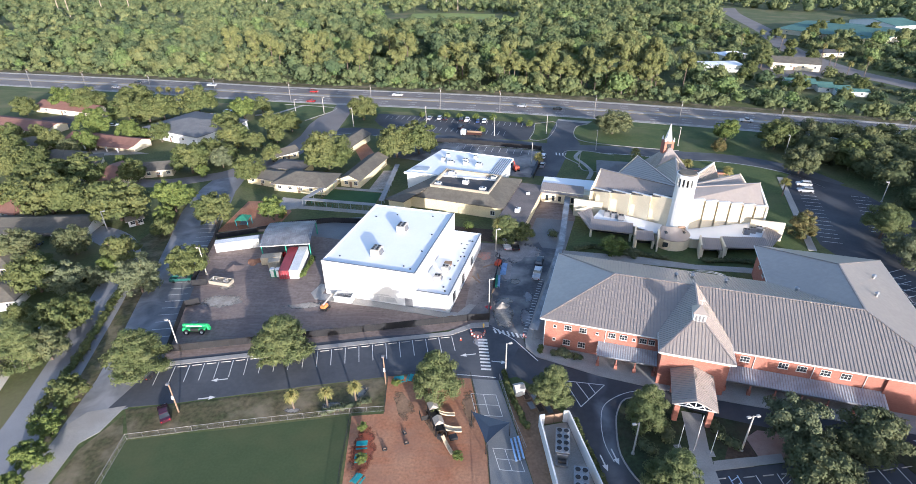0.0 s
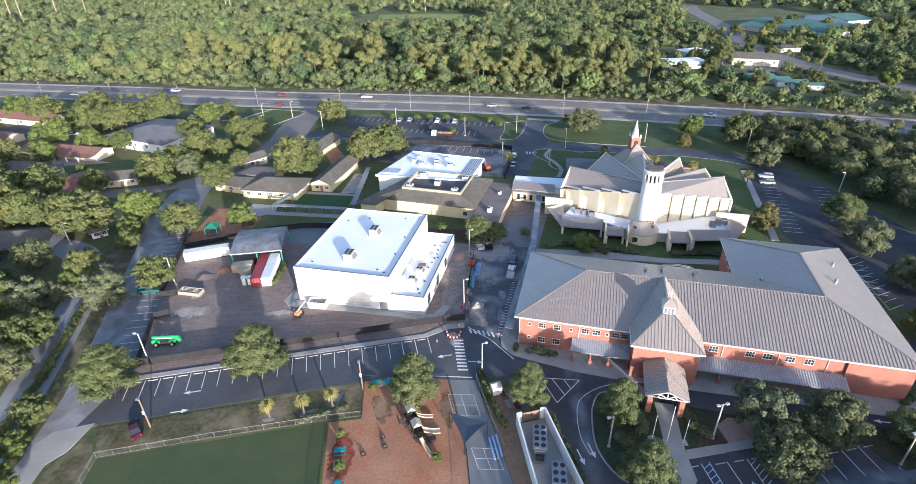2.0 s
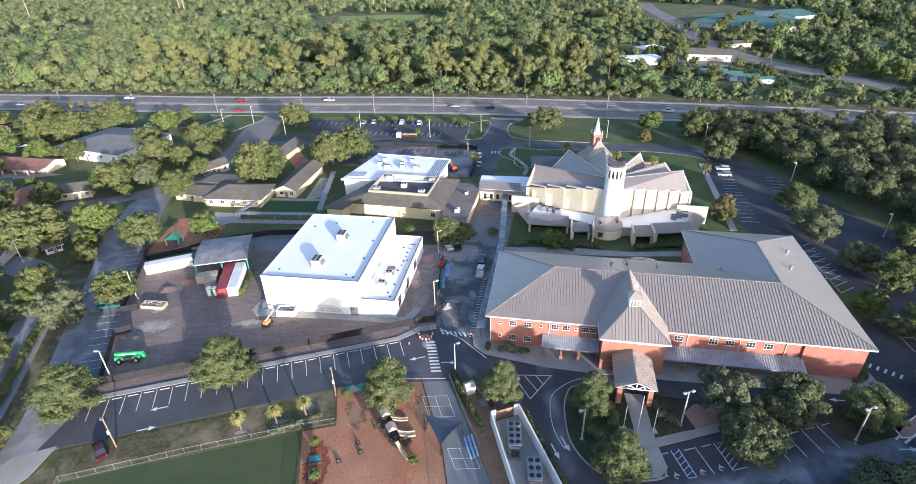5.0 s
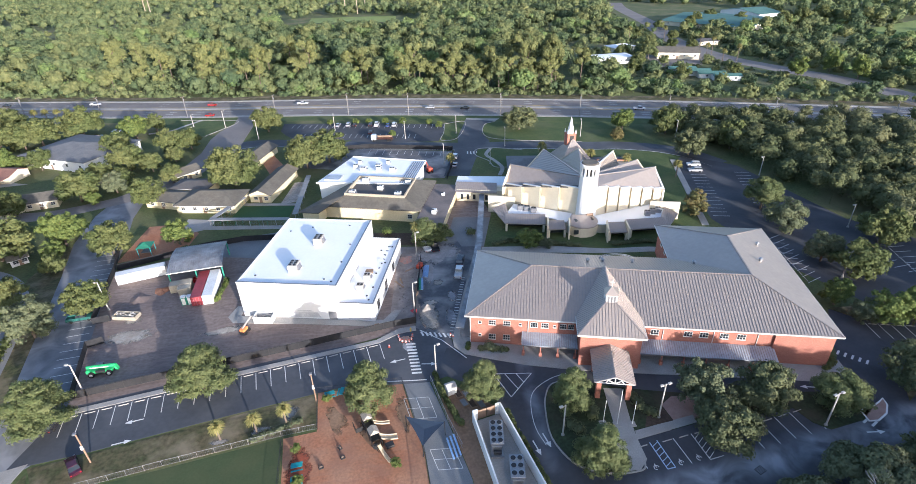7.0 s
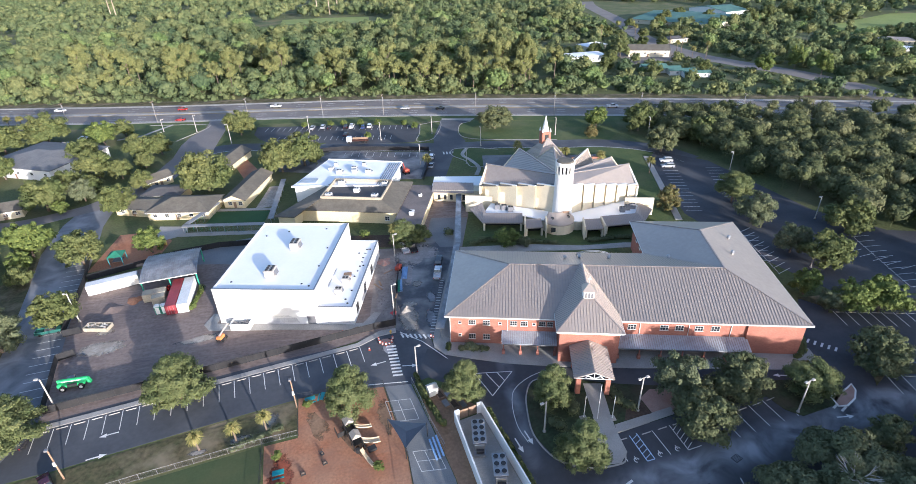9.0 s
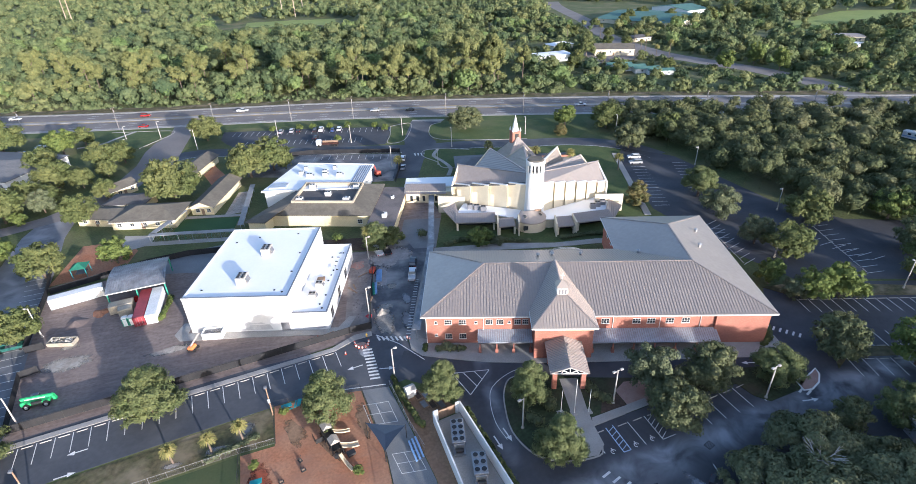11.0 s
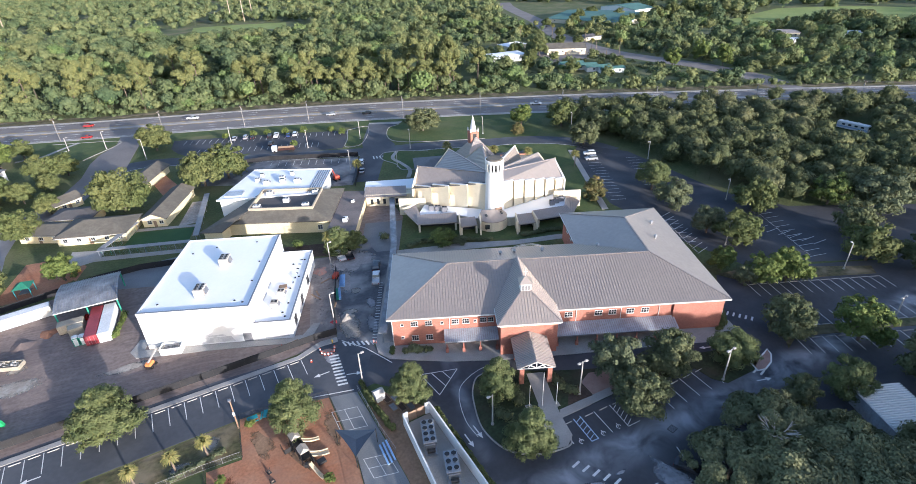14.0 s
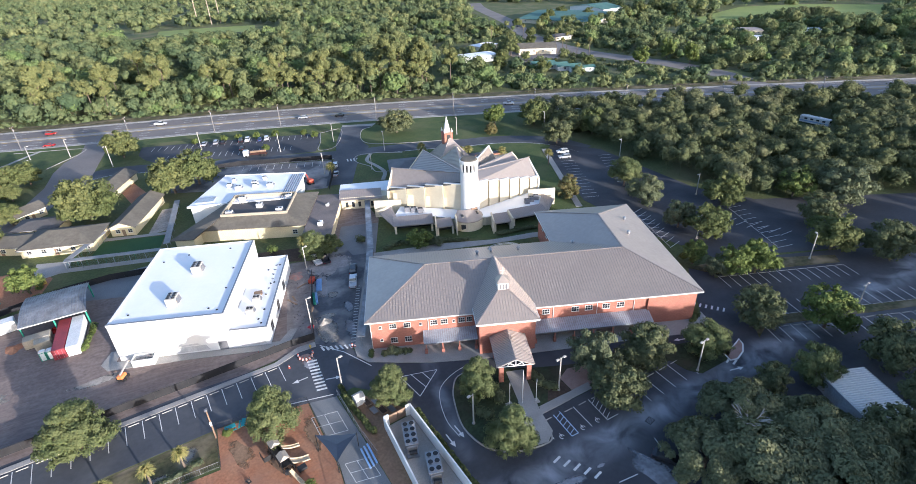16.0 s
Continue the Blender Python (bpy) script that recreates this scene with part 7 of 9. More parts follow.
house(-98, 71, 15, 9, 8, 2.8, 1.6, BROWNROOF, TRIM, "white house corner behind a tall tree", True)
house(-190, 215, -18, 14, 9, 2.9, 1.8, BROWNROOF, CREAM, "house with a brown roof far behind trees", True)
house(-130, 113, 10, 13, 9, 2.9, 1.8, BROWNROOF, CREAM, "house with a brown roof among trees", True)
house(-160, 112, 4, 14, 9, 2.9, 1.8, REDROOF, CREAM, "house with a reddish roof among trees", True)
house(-141.5, 229.5, -27, 34, 27, 4.6, 2.4, GREYROOF, WHITEWALL, "large white house-like office with a pale metal hipped roof", True, True, "office_building", 5)
house(-65.6, 168.6, -13, 19.5, 12, 3.0, 2.4, BROWNROOF, YELLOWWALL, "cream classroom building with a brown shingled roof", True, True, "classroom_wing", 5)
house(-77.2, 175.6, -22, 13, 8, 2.9, 1.5, BROWNROOF, YELLOWWALL, "cream classroom building with a brown shingled roof", True, True, "classroom_wing", 3)
house(-43.1, 172.0, -16.6, 7.2, 23.4, 2.9, 1.8, BROWNROOF, YELLOWWALL, "narrow cream classroom wing with a brown gabled roof", False, False, "classroom_wing", 2)
house(-53.0, 205.5, -18, 7.2, 19, 2.9, 1.8, BROWNROOF, YELLOWWALL, "narrow cream classroom wing with a brown gabled roof", False, False, "classroom_wing", 2)
house(-71.0, 183.0, -13, 13, 8, 3.2, 1.2, DARKROOF, YELLOWWALL, "dark-roofed cream classroom building", True, True, "classroom_wing", 3)
house(-72.0, 194.5, 45, 9, 6, 3.0, 1.6, BROWNROOF, YELLOWWALL, "small brown-roofed cream building", False, True, "classroom_wing", 2)
# far buildings
house(151, 346, 2, 26, 14, 4.2, 0.3, WHITEROOF, WHITEWALL, "low white commercial building beyond the highway", True, True, "shop_building", 4)
house(198, 355, -24, 27, 16, 4.4, 2.6, BROWNROOF, CREAM, "low shop with a tan hipped roof and lit gable", False, True, "shop_building", 4)
for k in range(4):
    house(184 + 4.5 * k, 311 - 8.4 * k, -14, 15, 6, 2.8, 0.9, GREENROOF, TRIM, "low nursery shed with a green roof", False, True, "nursery_shed", 2)
house(278, 503, -60, 82, 80, 4.0, 3.5, GREENROOF, CREAM, "large far warehouse with a green roof", False, True, "warehouse", 6)
house(378, 500, 10, 30, 50, 5, 3, GREENROOF, WHITEWALL, "large far warehouse with a green roof", False, True, "warehouse", 6)
house(250, 390, 0, 16, 10, 3.2, 1.5, DARKROOF, CREAM, "low roadside shop with a flat roof", True, True, "shop_building", 3)
house(180, 384, 15, 18, 12, 3.4, 1.4, WHITEROOF, CREAM, "low roadside shop with a flat roof", True, True, "shop_building", 3)
house(381, 331, -40, 20, 9, 3.6, 1.6, METALROOF, CREAM, "low grey farm building beside a field", True, True, "farm_building", 3)

house(364, 304, -35, 13, 8, 3.0, 1.2, WHITEROOF, TRIM, "small white farm building among trees", False, True, "farm_building", 2)
house(424, 303, -30, 12, 8, 3.0, 1.2, WHITEROOF, TRIM, "small white farm building among trees", False, True, "farm_building", 2)

# ---- metal shed, carport, containers ----
shed = thing("open_shed", "open machine shed with a curved corrugated metal roof on green posts", "shed", pose(-54.6, 122.4, 0, 0, 0, 6))
sw, sd = 13.2, 13.6
prof = [(sd * i / 8, 4.2 + 0.9 * math.sin(math.pi * i / 8)) for i in range(9)]
for (y0, z0), (y1, z1) in zip(prof, prof[1:]):
    part("roof_sheet", Geo().slab([(0, y0, z0), (sw, y0, z0), (sw, y1, z1), (0, y1, z1)], 0.1), SHEDROOF, shed, "weathered grey corrugated sheet")
g = Geo()
for k in range(1, 24):
    x = sw * k / 24
    for (y0, z0), (y1, z1) in zip(prof, prof[1:]):
        g.beam((x, y0, z0), (x, y1, z1), 0.16, 0.13)
tagged(part("corrugation", g, SHEDROOF, shed), kind="stuff")
GREENM = mat("green_paint", (0.05, 0.3, 0.2), (0.05, 0.25, 0.17), 0.5, 4, 0.5)
for x in (0.3, sw / 2, sw - 0.3):
    for y in (0.4, sd - 0.4):
        part("post", Geo().box(x - 0.15, y - 0.15, 0, x + 0.15, y + 0.15, 4.2), GREENM, shed, "green steel post")
part("eave_beam", Geo().box(0, 0.0, 3.95, sw, 0.25, 4.18), TRIM, shed)


def container(x, y, ang, l, w, h, material, label):
    t = thing("shipping_container", label, "container", pose(x, y, 0, 0, 0, ang), "containers")
    part("body", Geo().rbox(0, 0, 0.15, l, w, h, 0.06), material, t)
    g = Geo()
    for k in range(int(l / 0.5)):
        g.box(0.2 + 0.5 * k, -0.04, 0.3, 0.42 + 0.5 * k, 0.01, h - 0.2).box(0.2 + 0.5 * k, w - 0.01, 0.3, 0.42 + 0.5 * k, w + 0.04, h - 0.2)
    tagged(part("corrugation", g, material, t), kind="stuff")
    part("skid", Geo().box(0.1, 0.05, 0, l - 0.1, 0.3, 0.15).box(0.1, w - 0.3, 0, l - 0.1, w - 0.05, 0.15), DARKMETAL, t)
    for k in (0.5, 1.2, 1.7):
        part("lock_rod", Geo().tube((-0.05, k * w / 2.4, 0.3), (-0.05, k * w / 2.4, h - 0.2), 0.025, n=6), STEEL, t)
    return t


WHITEM = mat("white_paint_steel", (0.72, 0.72, 0.7), (0.62, 0.62, 0.6), 0.4, 4, 0.5)
REDM = mat("red_brown_steel", (0.3, 0.05, 0.06), (0.22, 0.045, 0.05), 0.4, 4, 0.55)
BEIGEM = mat("beige_steel", (0.4, 0.36, 0.28), (0.33, 0.29, 0.22), 0.4, 4, 0.6)
container(-68.6, 126.2, 15, 11.6, 2.5, 2.8, WHITEM, "long white semi-trailer box at the edge of the dirt lot")
container(-44.6, 112.8, 93, 12.2, 2.4, 2.6, REDM, "dark red shipping container on the dirt lot")
container(-42.0, 112.9, 93, 12.2, 2.4, 2.6, WHITEM, "white shipping container on the dirt lot")
container(-53.8, 119.4, 8, 5.2, 2.4, 2.3, BEIGEM, "small beige storage container")
container(-51.2, 117.4, 14, 3.0, 2.2, 2.2, BEIGEM, "small beige generator cabinet")
for x in (-49.1, -47.7):
    t = thing("portable_toilet", "green portable toilet with a white roof", "toilet", pose(x, 114.3, 0, 0, 0, 8), "portable toilets")
    part("body", Geo().rbox(-0.6, -0.6, 0, 0.6, 0.6, 2.1, 0.06), GREENM, t)
    part("roof", Geo().rbox(-0.62, -0.62, 2.1, 0.62, 0.62, 2.35, 0.15), WHITEM, t)
    part("door", Geo().box(-0.4, -0.64, 0.15, 0.4, -0.59, 1.95), WHITEM, t)

# ---- vehicles ----
CARM = {n: mat("car_" + n, c, None, 0.5, 3, 0.25, 0.1, spec=0.6) for n, c in dict(white=(0.75, 0.75, 0.75), red=(0.4, 0.03, 0.03), black=(0.03, 0.03, 0.035), silver=(0.42, 0.43, 0.45), maroon=(0.07, 0.016, 0.03),
                                                                         green=(0.04, 0.14, 0.12), blue=(0.05, 0.09, 0.22), brown=(0.07, 0.035, 0.03)).items()}
SHAPES = {
    "sedan": ([(-2.3, 0.35), (2.3, 0.35), (2.35, 0.65), (2.1, 0.85), (1.0, 0.95), (-1.5, 1.0), (-2.3, 0.95)], [(1.0, 0.94), (0.3, 1.42), (-1.0, 1.45), (-1.7, 0.99)], 1.78),
    "suv": ([(-2.3, 0.4), (2.3, 0.4), (2.35, 0.8), (2.2, 1.0), (1.1, 1.1), (-2.2, 1.15), (-2.35, 1.0)], [(1.15, 1.09), (0.5, 1.68), (-1.9, 1.72), (-2.2, 1.14)], 1.9),
    "pickup": ([(-2.9, 0.5), (2.8, 0.5), (2.85, 0.95), (2.7, 1.1), (1.4, 1.2), (-0.7, 1.2), (-0.72, 0.8), (-2.8, 0.8), (-2.9, 0.8)], [(1.45, 1.19), (0.8, 1.8), (-0.5, 1.82), (-0.75, 1.19)], 1.95),
}
VEH = {}


def vehicle(kind, colour, x, y, ang, label="", z=0.04):
    key = (kind, colour)
    m = pose(x, y, z, 0, 0, ang)
    if key in VEH:
        return copy_thing(VEH[key], m)
    name = {"sedan": "car", "suv": "car", "pickup": "pickup_truck"}[kind]
    t = thing(name, label or f"parked {colour} {'pickup truck' if kind == 'pickup' else 'car'} on dark asphalt", "truck" if kind == "pickup" else "car", m, "vehicles")
    low, cab, w = SHAPES[kind]

    def extrude(pr, w0, w1, zmid):
        g = Geo()
        n = len(pr)
        ww = [w1 if z > zmid else w0 for _, z in pr]
        g.add([(px, -k / 2, pz) for (px, pz), k in zip(pr, ww)] + [(px, k / 2, pz) for (px, pz), k in zip(pr, ww)],
              [tuple(range(n)), tuple(range(2 * n - 1, n - 1, -1))] + [(i, n + i, n + (i + 1) % n, (i + 1) % n) for i in range(n)])
        return g
    part("body", extrude(low, w, w - 0.12, 0.84), CARM[colour], t)
    part("cabin_glass", extrude(cab, w - 0.14, w - 0.42, cab[0][1] + 0.1), GLASS, t, "dark tinted windows")
    top = max(z for _, z in cab)
    xs = [px for px, z in cab if z > top - 0.1]
    part("roof_panel", Geo().rbox(min(xs) - 0.05, -(w - 0.4) / 2, top - 0.04, max(xs) + 0.05, (w - 0.4) / 2, top + 0.05, 0.04), CARM[colour], t)
    if kind == "pickup":
        part("bed_side", Geo().box(-2.88, -w / 2 + 0.06, 0.8, -0.75, -w / 2 + 0.16, 1.18).box(-2.88, w / 2 - 0.16, 0.8, -0.75, w / 2 - 0.06, 1.18).box(-2.88, -w / 2 + 0.16, 0.8, -2.78, w / 2 - 0.16, 1.18), CARM[colour], t)
    L = 1.45 if kind != "pickup" else 1.85
    for wx in (-L, L):
        for s in (-1, 1):
            part("wheel", Geo().tube((wx, s * (w / 2 - 0.24), 0.34), (wx, s * (w / 2 + 0.01), 0.34), 0.34, n=12), RUBBER, t)
    for s in (-1, 1):
        part("headlight", Geo().box(low[1][0] - 0.02, s * (w / 2 - 0.3) - 0.18, low[2][1] - 0.12, low[1][0] + 0.06, s * (w / 2 - 0.3) + 0.18, low[2][1] + 0.03), TRIM, t)
        part("tail_light", Geo().box(low[0][0] - 0.04, s * (w / 2 - 0.22) - 0.1, 0.62, low[0][0] + 0.02, s * (w / 2 - 0.22) + 0.1, 0.85), CARM["red"], t)
    VEH[key] = t
    return t


for v in (("pickup", "green", -71.6, 112.4, 5), ("suv", "black", -62.4, 79.0, 80), ("sedan", "maroon", -54.6, 68.2, 124), ("sedan", "black", -33.9, 85.2, 80), ("pickup", "white", 18.3, 113.7, 75), ("suv", "black", 19.6, 119.4, 74),
          ("pickup", "white", 11.4, 128.6, 100), ("pickup", "black", 13.8, 128.3, 95), ("sedan", "red", -113.8, 143.4, 15), ("suv", "white", 31.0, 197.6, 75), ("sedan", "silver", 29.4, 188.6, 75),
          ("suv", "white", 115.6, 168.4, 165), ("suv", "silver", 113.2, 163.2, 165), ("sedan", "silver", -16.3, 251.9, 80), ("suv", "silver", -11.4, 251.3, 80), ("sedan", "black", -8.4, 250.6, 80), ("suv", "black", -1.0, 248.7, 80),
          ("pickup", "white", 1.7, 248.0, 80), ("sedan", "blue", 6.8, 246.0, 80), ("suv", "white", 9.8, 245.9, 80), ("sedan", "black", -1.3, 237.2, 75), ("sedan", "black", -19.5, 223, -20),
          ("pickup", "red", -46.5, 124.0, 5), ("sedan", "black", 53.0, 39.4, -50), ("sedan", "white", -112, 266, 30), ("sedan", "silver", -120, 268, 30), ("sedan", "blue", -126, 262, 30),
          ("sedan", "silver", -130, 130, 90), ("sedan", "blue", -122, 130.4, 90), ("suv", "white", -178, 214, 60), ("sedan", "white", -166, 246, 20), ("sedan", "black", -160, 250, 20)):
    vehicle(*v)
for x, d, kind, c, a in ((-202.7, 6, "sedan", "black", -13), (-152, 8, "pickup", "white", -13), (-85.3, 6, "suv", "red", -12), (-82, -14, "sedan", "red", 168), (-36.4, 6, "pickup", "white", -12), (29.8, -4, "suv", "silver", 163), (46.9, -5, "sedan", "black", 163),
                         (130, -1.6, "pickup", "white", -19), (190, 5, "sedan", "silver", -21), (250, -5, "suv", "black", 157), (-210, -8, "sedan", "silver", 167)):
    vehicle(kind, c, x, hwy_y(x) + d, a, z=0.06)


def truck_box(name, x, y, ang, label, cabm, bedm, l=8.5):
    t = thing(name, label, "truck", pose(x, y, 0.05, 0, 0, ang), "work vehicles")
    part("cab", Geo().rbox(l / 2 - 2.2, -1.15, 0.6, l / 2, 1.15, 2.8, 0.2), cabm, t)
    part("windscreen", Geo().box(l / 2 - 0.05, -0.95, 1.7, l / 2 + 0.02, 0.95, 2.5), GLASS, t)
    part("chassis", Geo().box(-l / 2, -0.5, 0.6, l / 2 - 2.2, 0.5, 0.9), DARKMETAL, t)
    part("bed", Geo().rbox(-l / 2, -1.15, 0.9, l / 2 - 2.4, 1.15, 1.7, 0.06), bedm, t)
    part("load", Geo().tube((-l / 2 + 0.3, 0.2, 2.0), (l / 2 - 2.8, 0.2, 2.0), 0.45, n=10).tube((-l / 2 + 0.6, -0.5, 1.9), (l / 2 - 3.2, -0.5, 1.9), 0.3, n=8), WOOD, t)
    for wx in (-l / 2 + 1, -l / 2 + 2.2, l / 2 - 1.1):
        for s in (-1, 1):
            part("wheel", Geo().tube((wx, s * 0.9, 0.48), (wx, s * 1.18, 0.48), 0.48, n=12), RUBBER, t)
    return t


truck_box("flatbed_truck", 3.4, 225.6, 168, "white flatbed truck loaded with red-brown gear", CARM["white"], CARM["brown"], 9.5)
ORANGE = mat("orange_paint", (0.75, 0.25, 0.07), (0.65, 0.22, 0.07), 0.5, 4, 0.5)
LIME = mat("bright_green_paint", (0.06, 0.5, 0.16), (0.05, 0.42, 0.13), 0.5, 4, 0.5)
t = thing("telehandler", "bright green telescopic handler parked on the dirt lot", "machine", pose(-59.2, 92.2, 0.02, 0, 0, 2))
part("chassis", Geo().rbox(-2.5, -0.85, 0.65, 2.2, 0.85, 1.15, 0.12).rbox(-2.7, -0.9, 0.8, -1.9, 0.9, 1.5, 0.15), LIME, t)
part("boom", Geo().beam((-2.5, -0.2, 1.75), (2.9, -0.2, 1.55), 0.42, 0.5), LIME, t)
part("boom_stripe", Geo().beam((-1.8, -0.42, 1.74), (1.6, -0.42, 1.61), 0.03, 0.2), TRIM, t, "pale stripe along the boom")
part("boom_head", Geo().hexa([(2.7, -0.55, 0.75), (3.3, -0.55, 0.6), (3.3, 0.15, 0.6), (2.7, 0.15, 0.75), (2.7, -0.55, 1.8), (3.0, -0.55, 1.75), (3.0, 0.15, 1.75), (2.7, 0.15, 1.8)]), LIME, t)
part("cab", Geo().rbox(-0.9, 0.1, 1.1, 0.5, 0.85, 2.2, 0.1), GLASS, t, "dark glazed cab behind the boom")
part("engine_cover", Geo().rbox(-0.9, -0.95, 0.8, 0.9, -0.5, 1.3, 0.08), DARKMETAL, t)
for wx in (-1.7, 1.6):
    for s in (-1, 1):
        wh = part("wheel", Geo().tube((wx, s * 0.85, 0.6), (wx, s * 1.25, 0.6), 0.62, n=14), RUBBER, t)
        part("rim", Geo().tube((wx, s * 1.2, 0.6), (wx, s * 1.28, 0.6), 0.32, n=10), TRIM, wh)
t = thing("boom_lift", "orange boom lift with its arm raised to the white wall", "machine", pose(-32.6, 100.2, 0.02, 0, 0, 66) @ Matrix.Scale(0.72, 4))
part("chassis", Geo().rbox(-1.3, -1.0, 0.45, 1.3, 1.0, 0.95, 0.1), DARKMETAL, t)
part("turntable", Geo().rbox(-1.5, -0.85, 0.95, 0.9, 0.85, 1.8, 0.2), ORANGE, t)
part("boom", Geo().beam((-0.8, 0, 1.7), (4.2, 0.2, 2.6), 0.35, 0.4), POLE, t)
part("jib", Geo().beam((4.2, 0.2, 2.5), (5.4, 0.4, 1.8), 0.2, 0.25), POLE, t)
part("basket", Geo().box(5.2, -0.7, 1.0, 6.2, 1.1, 1.06).tube((5.2, -0.7, 1.0), (5.2, -0.7, 2.1), 0.04).tube((6.2, -0.7, 1.0), (6.2, -0.7, 2.1), 0.04).tube((6.2, 1.1, 1.0), (6.2, 1.1, 2.1), 0.04)
     .tube((5.2, 1.1, 1.0), (5.2, 1.1, 2.1), 0.04).tube((5.2, -0.7, 2.1), (6.2, -0.7, 2.1), 0.04).tube((6.2, -0.7, 2.1), (6.2, 1.1, 2.1), 0.04).tube((5.2, 1.1, 2.1), (6.2, 1.1, 2.1), 0.04), STEEL, t, "steel work basket")
for wx in (-0.9, 0.9):
    for s in (-1, 1):
        part("wheel", Geo().tube((wx, s * 0.85, 0.45), (wx, s * 1.2, 0.45), 0.45, n=12), RUBBER, t)


def skip(x, y, ang, l, w, h, material, label, junk):
    t = thing("skip", label, "skip", pose(x, y, 0.12, 0, 0, ang), "skips")
    g = Geo()
    for a, b in (((-l / 2, -w / 2), (l / 2, -w / 2)), ((l / 2, -w / 2), (l / 2, w / 2)), ((l / 2, w / 2), (-l / 2, w / 2)), ((-l / 2, w / 2), (-l / 2, -w / 2))):
        g.path([a, b], 0.14, 0, h)
    part("side", g, material, t)
    part("floor_plate", Geo().box(-l / 2, -w / 2, 0, l / 2, w / 2, 0.1), material, t)
    g = Geo()
    for k in range(26):
        px, py = rng.uniform(-l / 2 + 0.5, l / 2 - 0.5), rng.uniform(-w / 2 + 0.4, w / 2 - 0.4)
        a = rng.uniform(0, 6.28)
        q = (px + 0.6 * math.cos(a), py + 0.4 * math.sin(a))
        g.beam((px, py, h * 0.55 + rng.uniform(0, 0.4)), (*q, h * 0.6 + rng.uniform(0, 0.5)), rng.uniform(0.1, 0.35), 0.12)
    tagged(part("debris", g, junk, t, "mixed building rubble"), kind="stuff")


skip(-61.2, 111.2, -14, 5.6, 2.2, 0.95, BEIGEM, "open skip full of building rubble", POLE)
skip(-28.7, 103.4, -12, 4.2, 2.2, 1.7, WHITEM, "white open skip beside the hall", GREYTRIM)

# ---- poles ----
def light_pole(x, y, h, heads=1, ang=90, material=None, label="pale concrete lamp post with a flat head", group="lamp posts", name="street_lamp"):
    t = thing(name, label, "lamp post", pose(x, y, 0, 0, 0, ang), group)
    part("pole", Geo().tube((0, 0, 0), (0, 0, h), 0.16, 0.11, 8), material or POLE, t)
    part("base", Geo().tube((0, 0, 0), (0, 0, 0.35), 0.32, 0.3, 10), CONCRETE, t)
    for k in range(heads):
        s = 1 if k == 0 else -1
        part("arm", Geo().beam((0, 0, h - 0.18), (s * 0.6, 0, h - 0.18), 0.08, 0.08), material or POLE, t)
        part("lamp_head", Geo().rbox(min(s * 0.5, s * 1.15), -0.22, h - 0.22, max(s * 0.5, s * 1.15), 0.22, h + 0.02, 0.05), material or POLE, t)
    return t


for x, y, h, n, a in ((-60.6, 86.6, 7.4, 1, 160), (-66.8, 115.4, 8.0, 1, 170), (5.5, 99.8, 8.2, 1, 20), (7.8, 78.6, 7.5, 1, 20), (45.4, 60.0, 8.2, 2, 10), (27.4, 59.5, 7.3, 1, 190), (72.7, 53.0, 7.7, 2, 10),
                      (119.3, 53.2, 6.5, 2, 10), (132.3, 115.0, 7.4, 1, 190), (111.0, 92.8, 7.4, 2, 10), (132.9, 155.0, 7.0, 1, 190), (96.6, 55.8, 6.6, 1, 190), (146.0, 84.0, 6.8, 1, 60), (128.6, 72.0, 7.5, 1, 60),
                      (-17.6, 246.0, 7.6, 1, 90), (13.4, 226, 7.6, 1, 90), (36.3, 227.7, 7.9, 1, 90), (25.7, 192.1, 7.8, 1, 90), (53.2, 206.0, 8.0, 1, 90), (43.0, 187.9, 5.9, 1, 90), (87.8, 210.5, 7.5, 1, 90), (123.6, 196.0, 8.5, 1, 90), (-51.1, 241.3, 8.8, 1, 200),
                      (8.5, 126.0, 6.8, 1, 20), (-79.8, 244.4, 6.8, 1, 20), (-69.9, 263.8, 8.0, 1, 20), (-85.6, 268.7, 6.0, 1, 20)):
    light_pole(x, y, h, n, a)
for x, y, a in ((-86.3, 85.4, 160), (-107.0, 140.0, 30)):
    light_pole(x, y, 6.5, 1, a, STEEL, "slim street lamp beside the residential road", "street lamps")
for x, y in ((-52.4, 69.0), (-15.4, 75.8)):
    t = thing("wooden_pole", "brown wooden pole with a lamp and small white box", "pole", pose(x, y, 0), "wooden poles")
    part("shaft", Geo().tube((0, 0, 0), (0, 0, 7.3), 0.15, 0.11, 8), WOOD, t)
    part("lamp_head", Geo().rbox(-0.25, -0.5, 7.0, 0.25, 0.1, 7.3, 0.06), GREYTRIM, t)
    part("meter_box", Geo().box(-0.18, -0.32, 3.4, 0.18, -0.12, 4.2), TRIM, t)

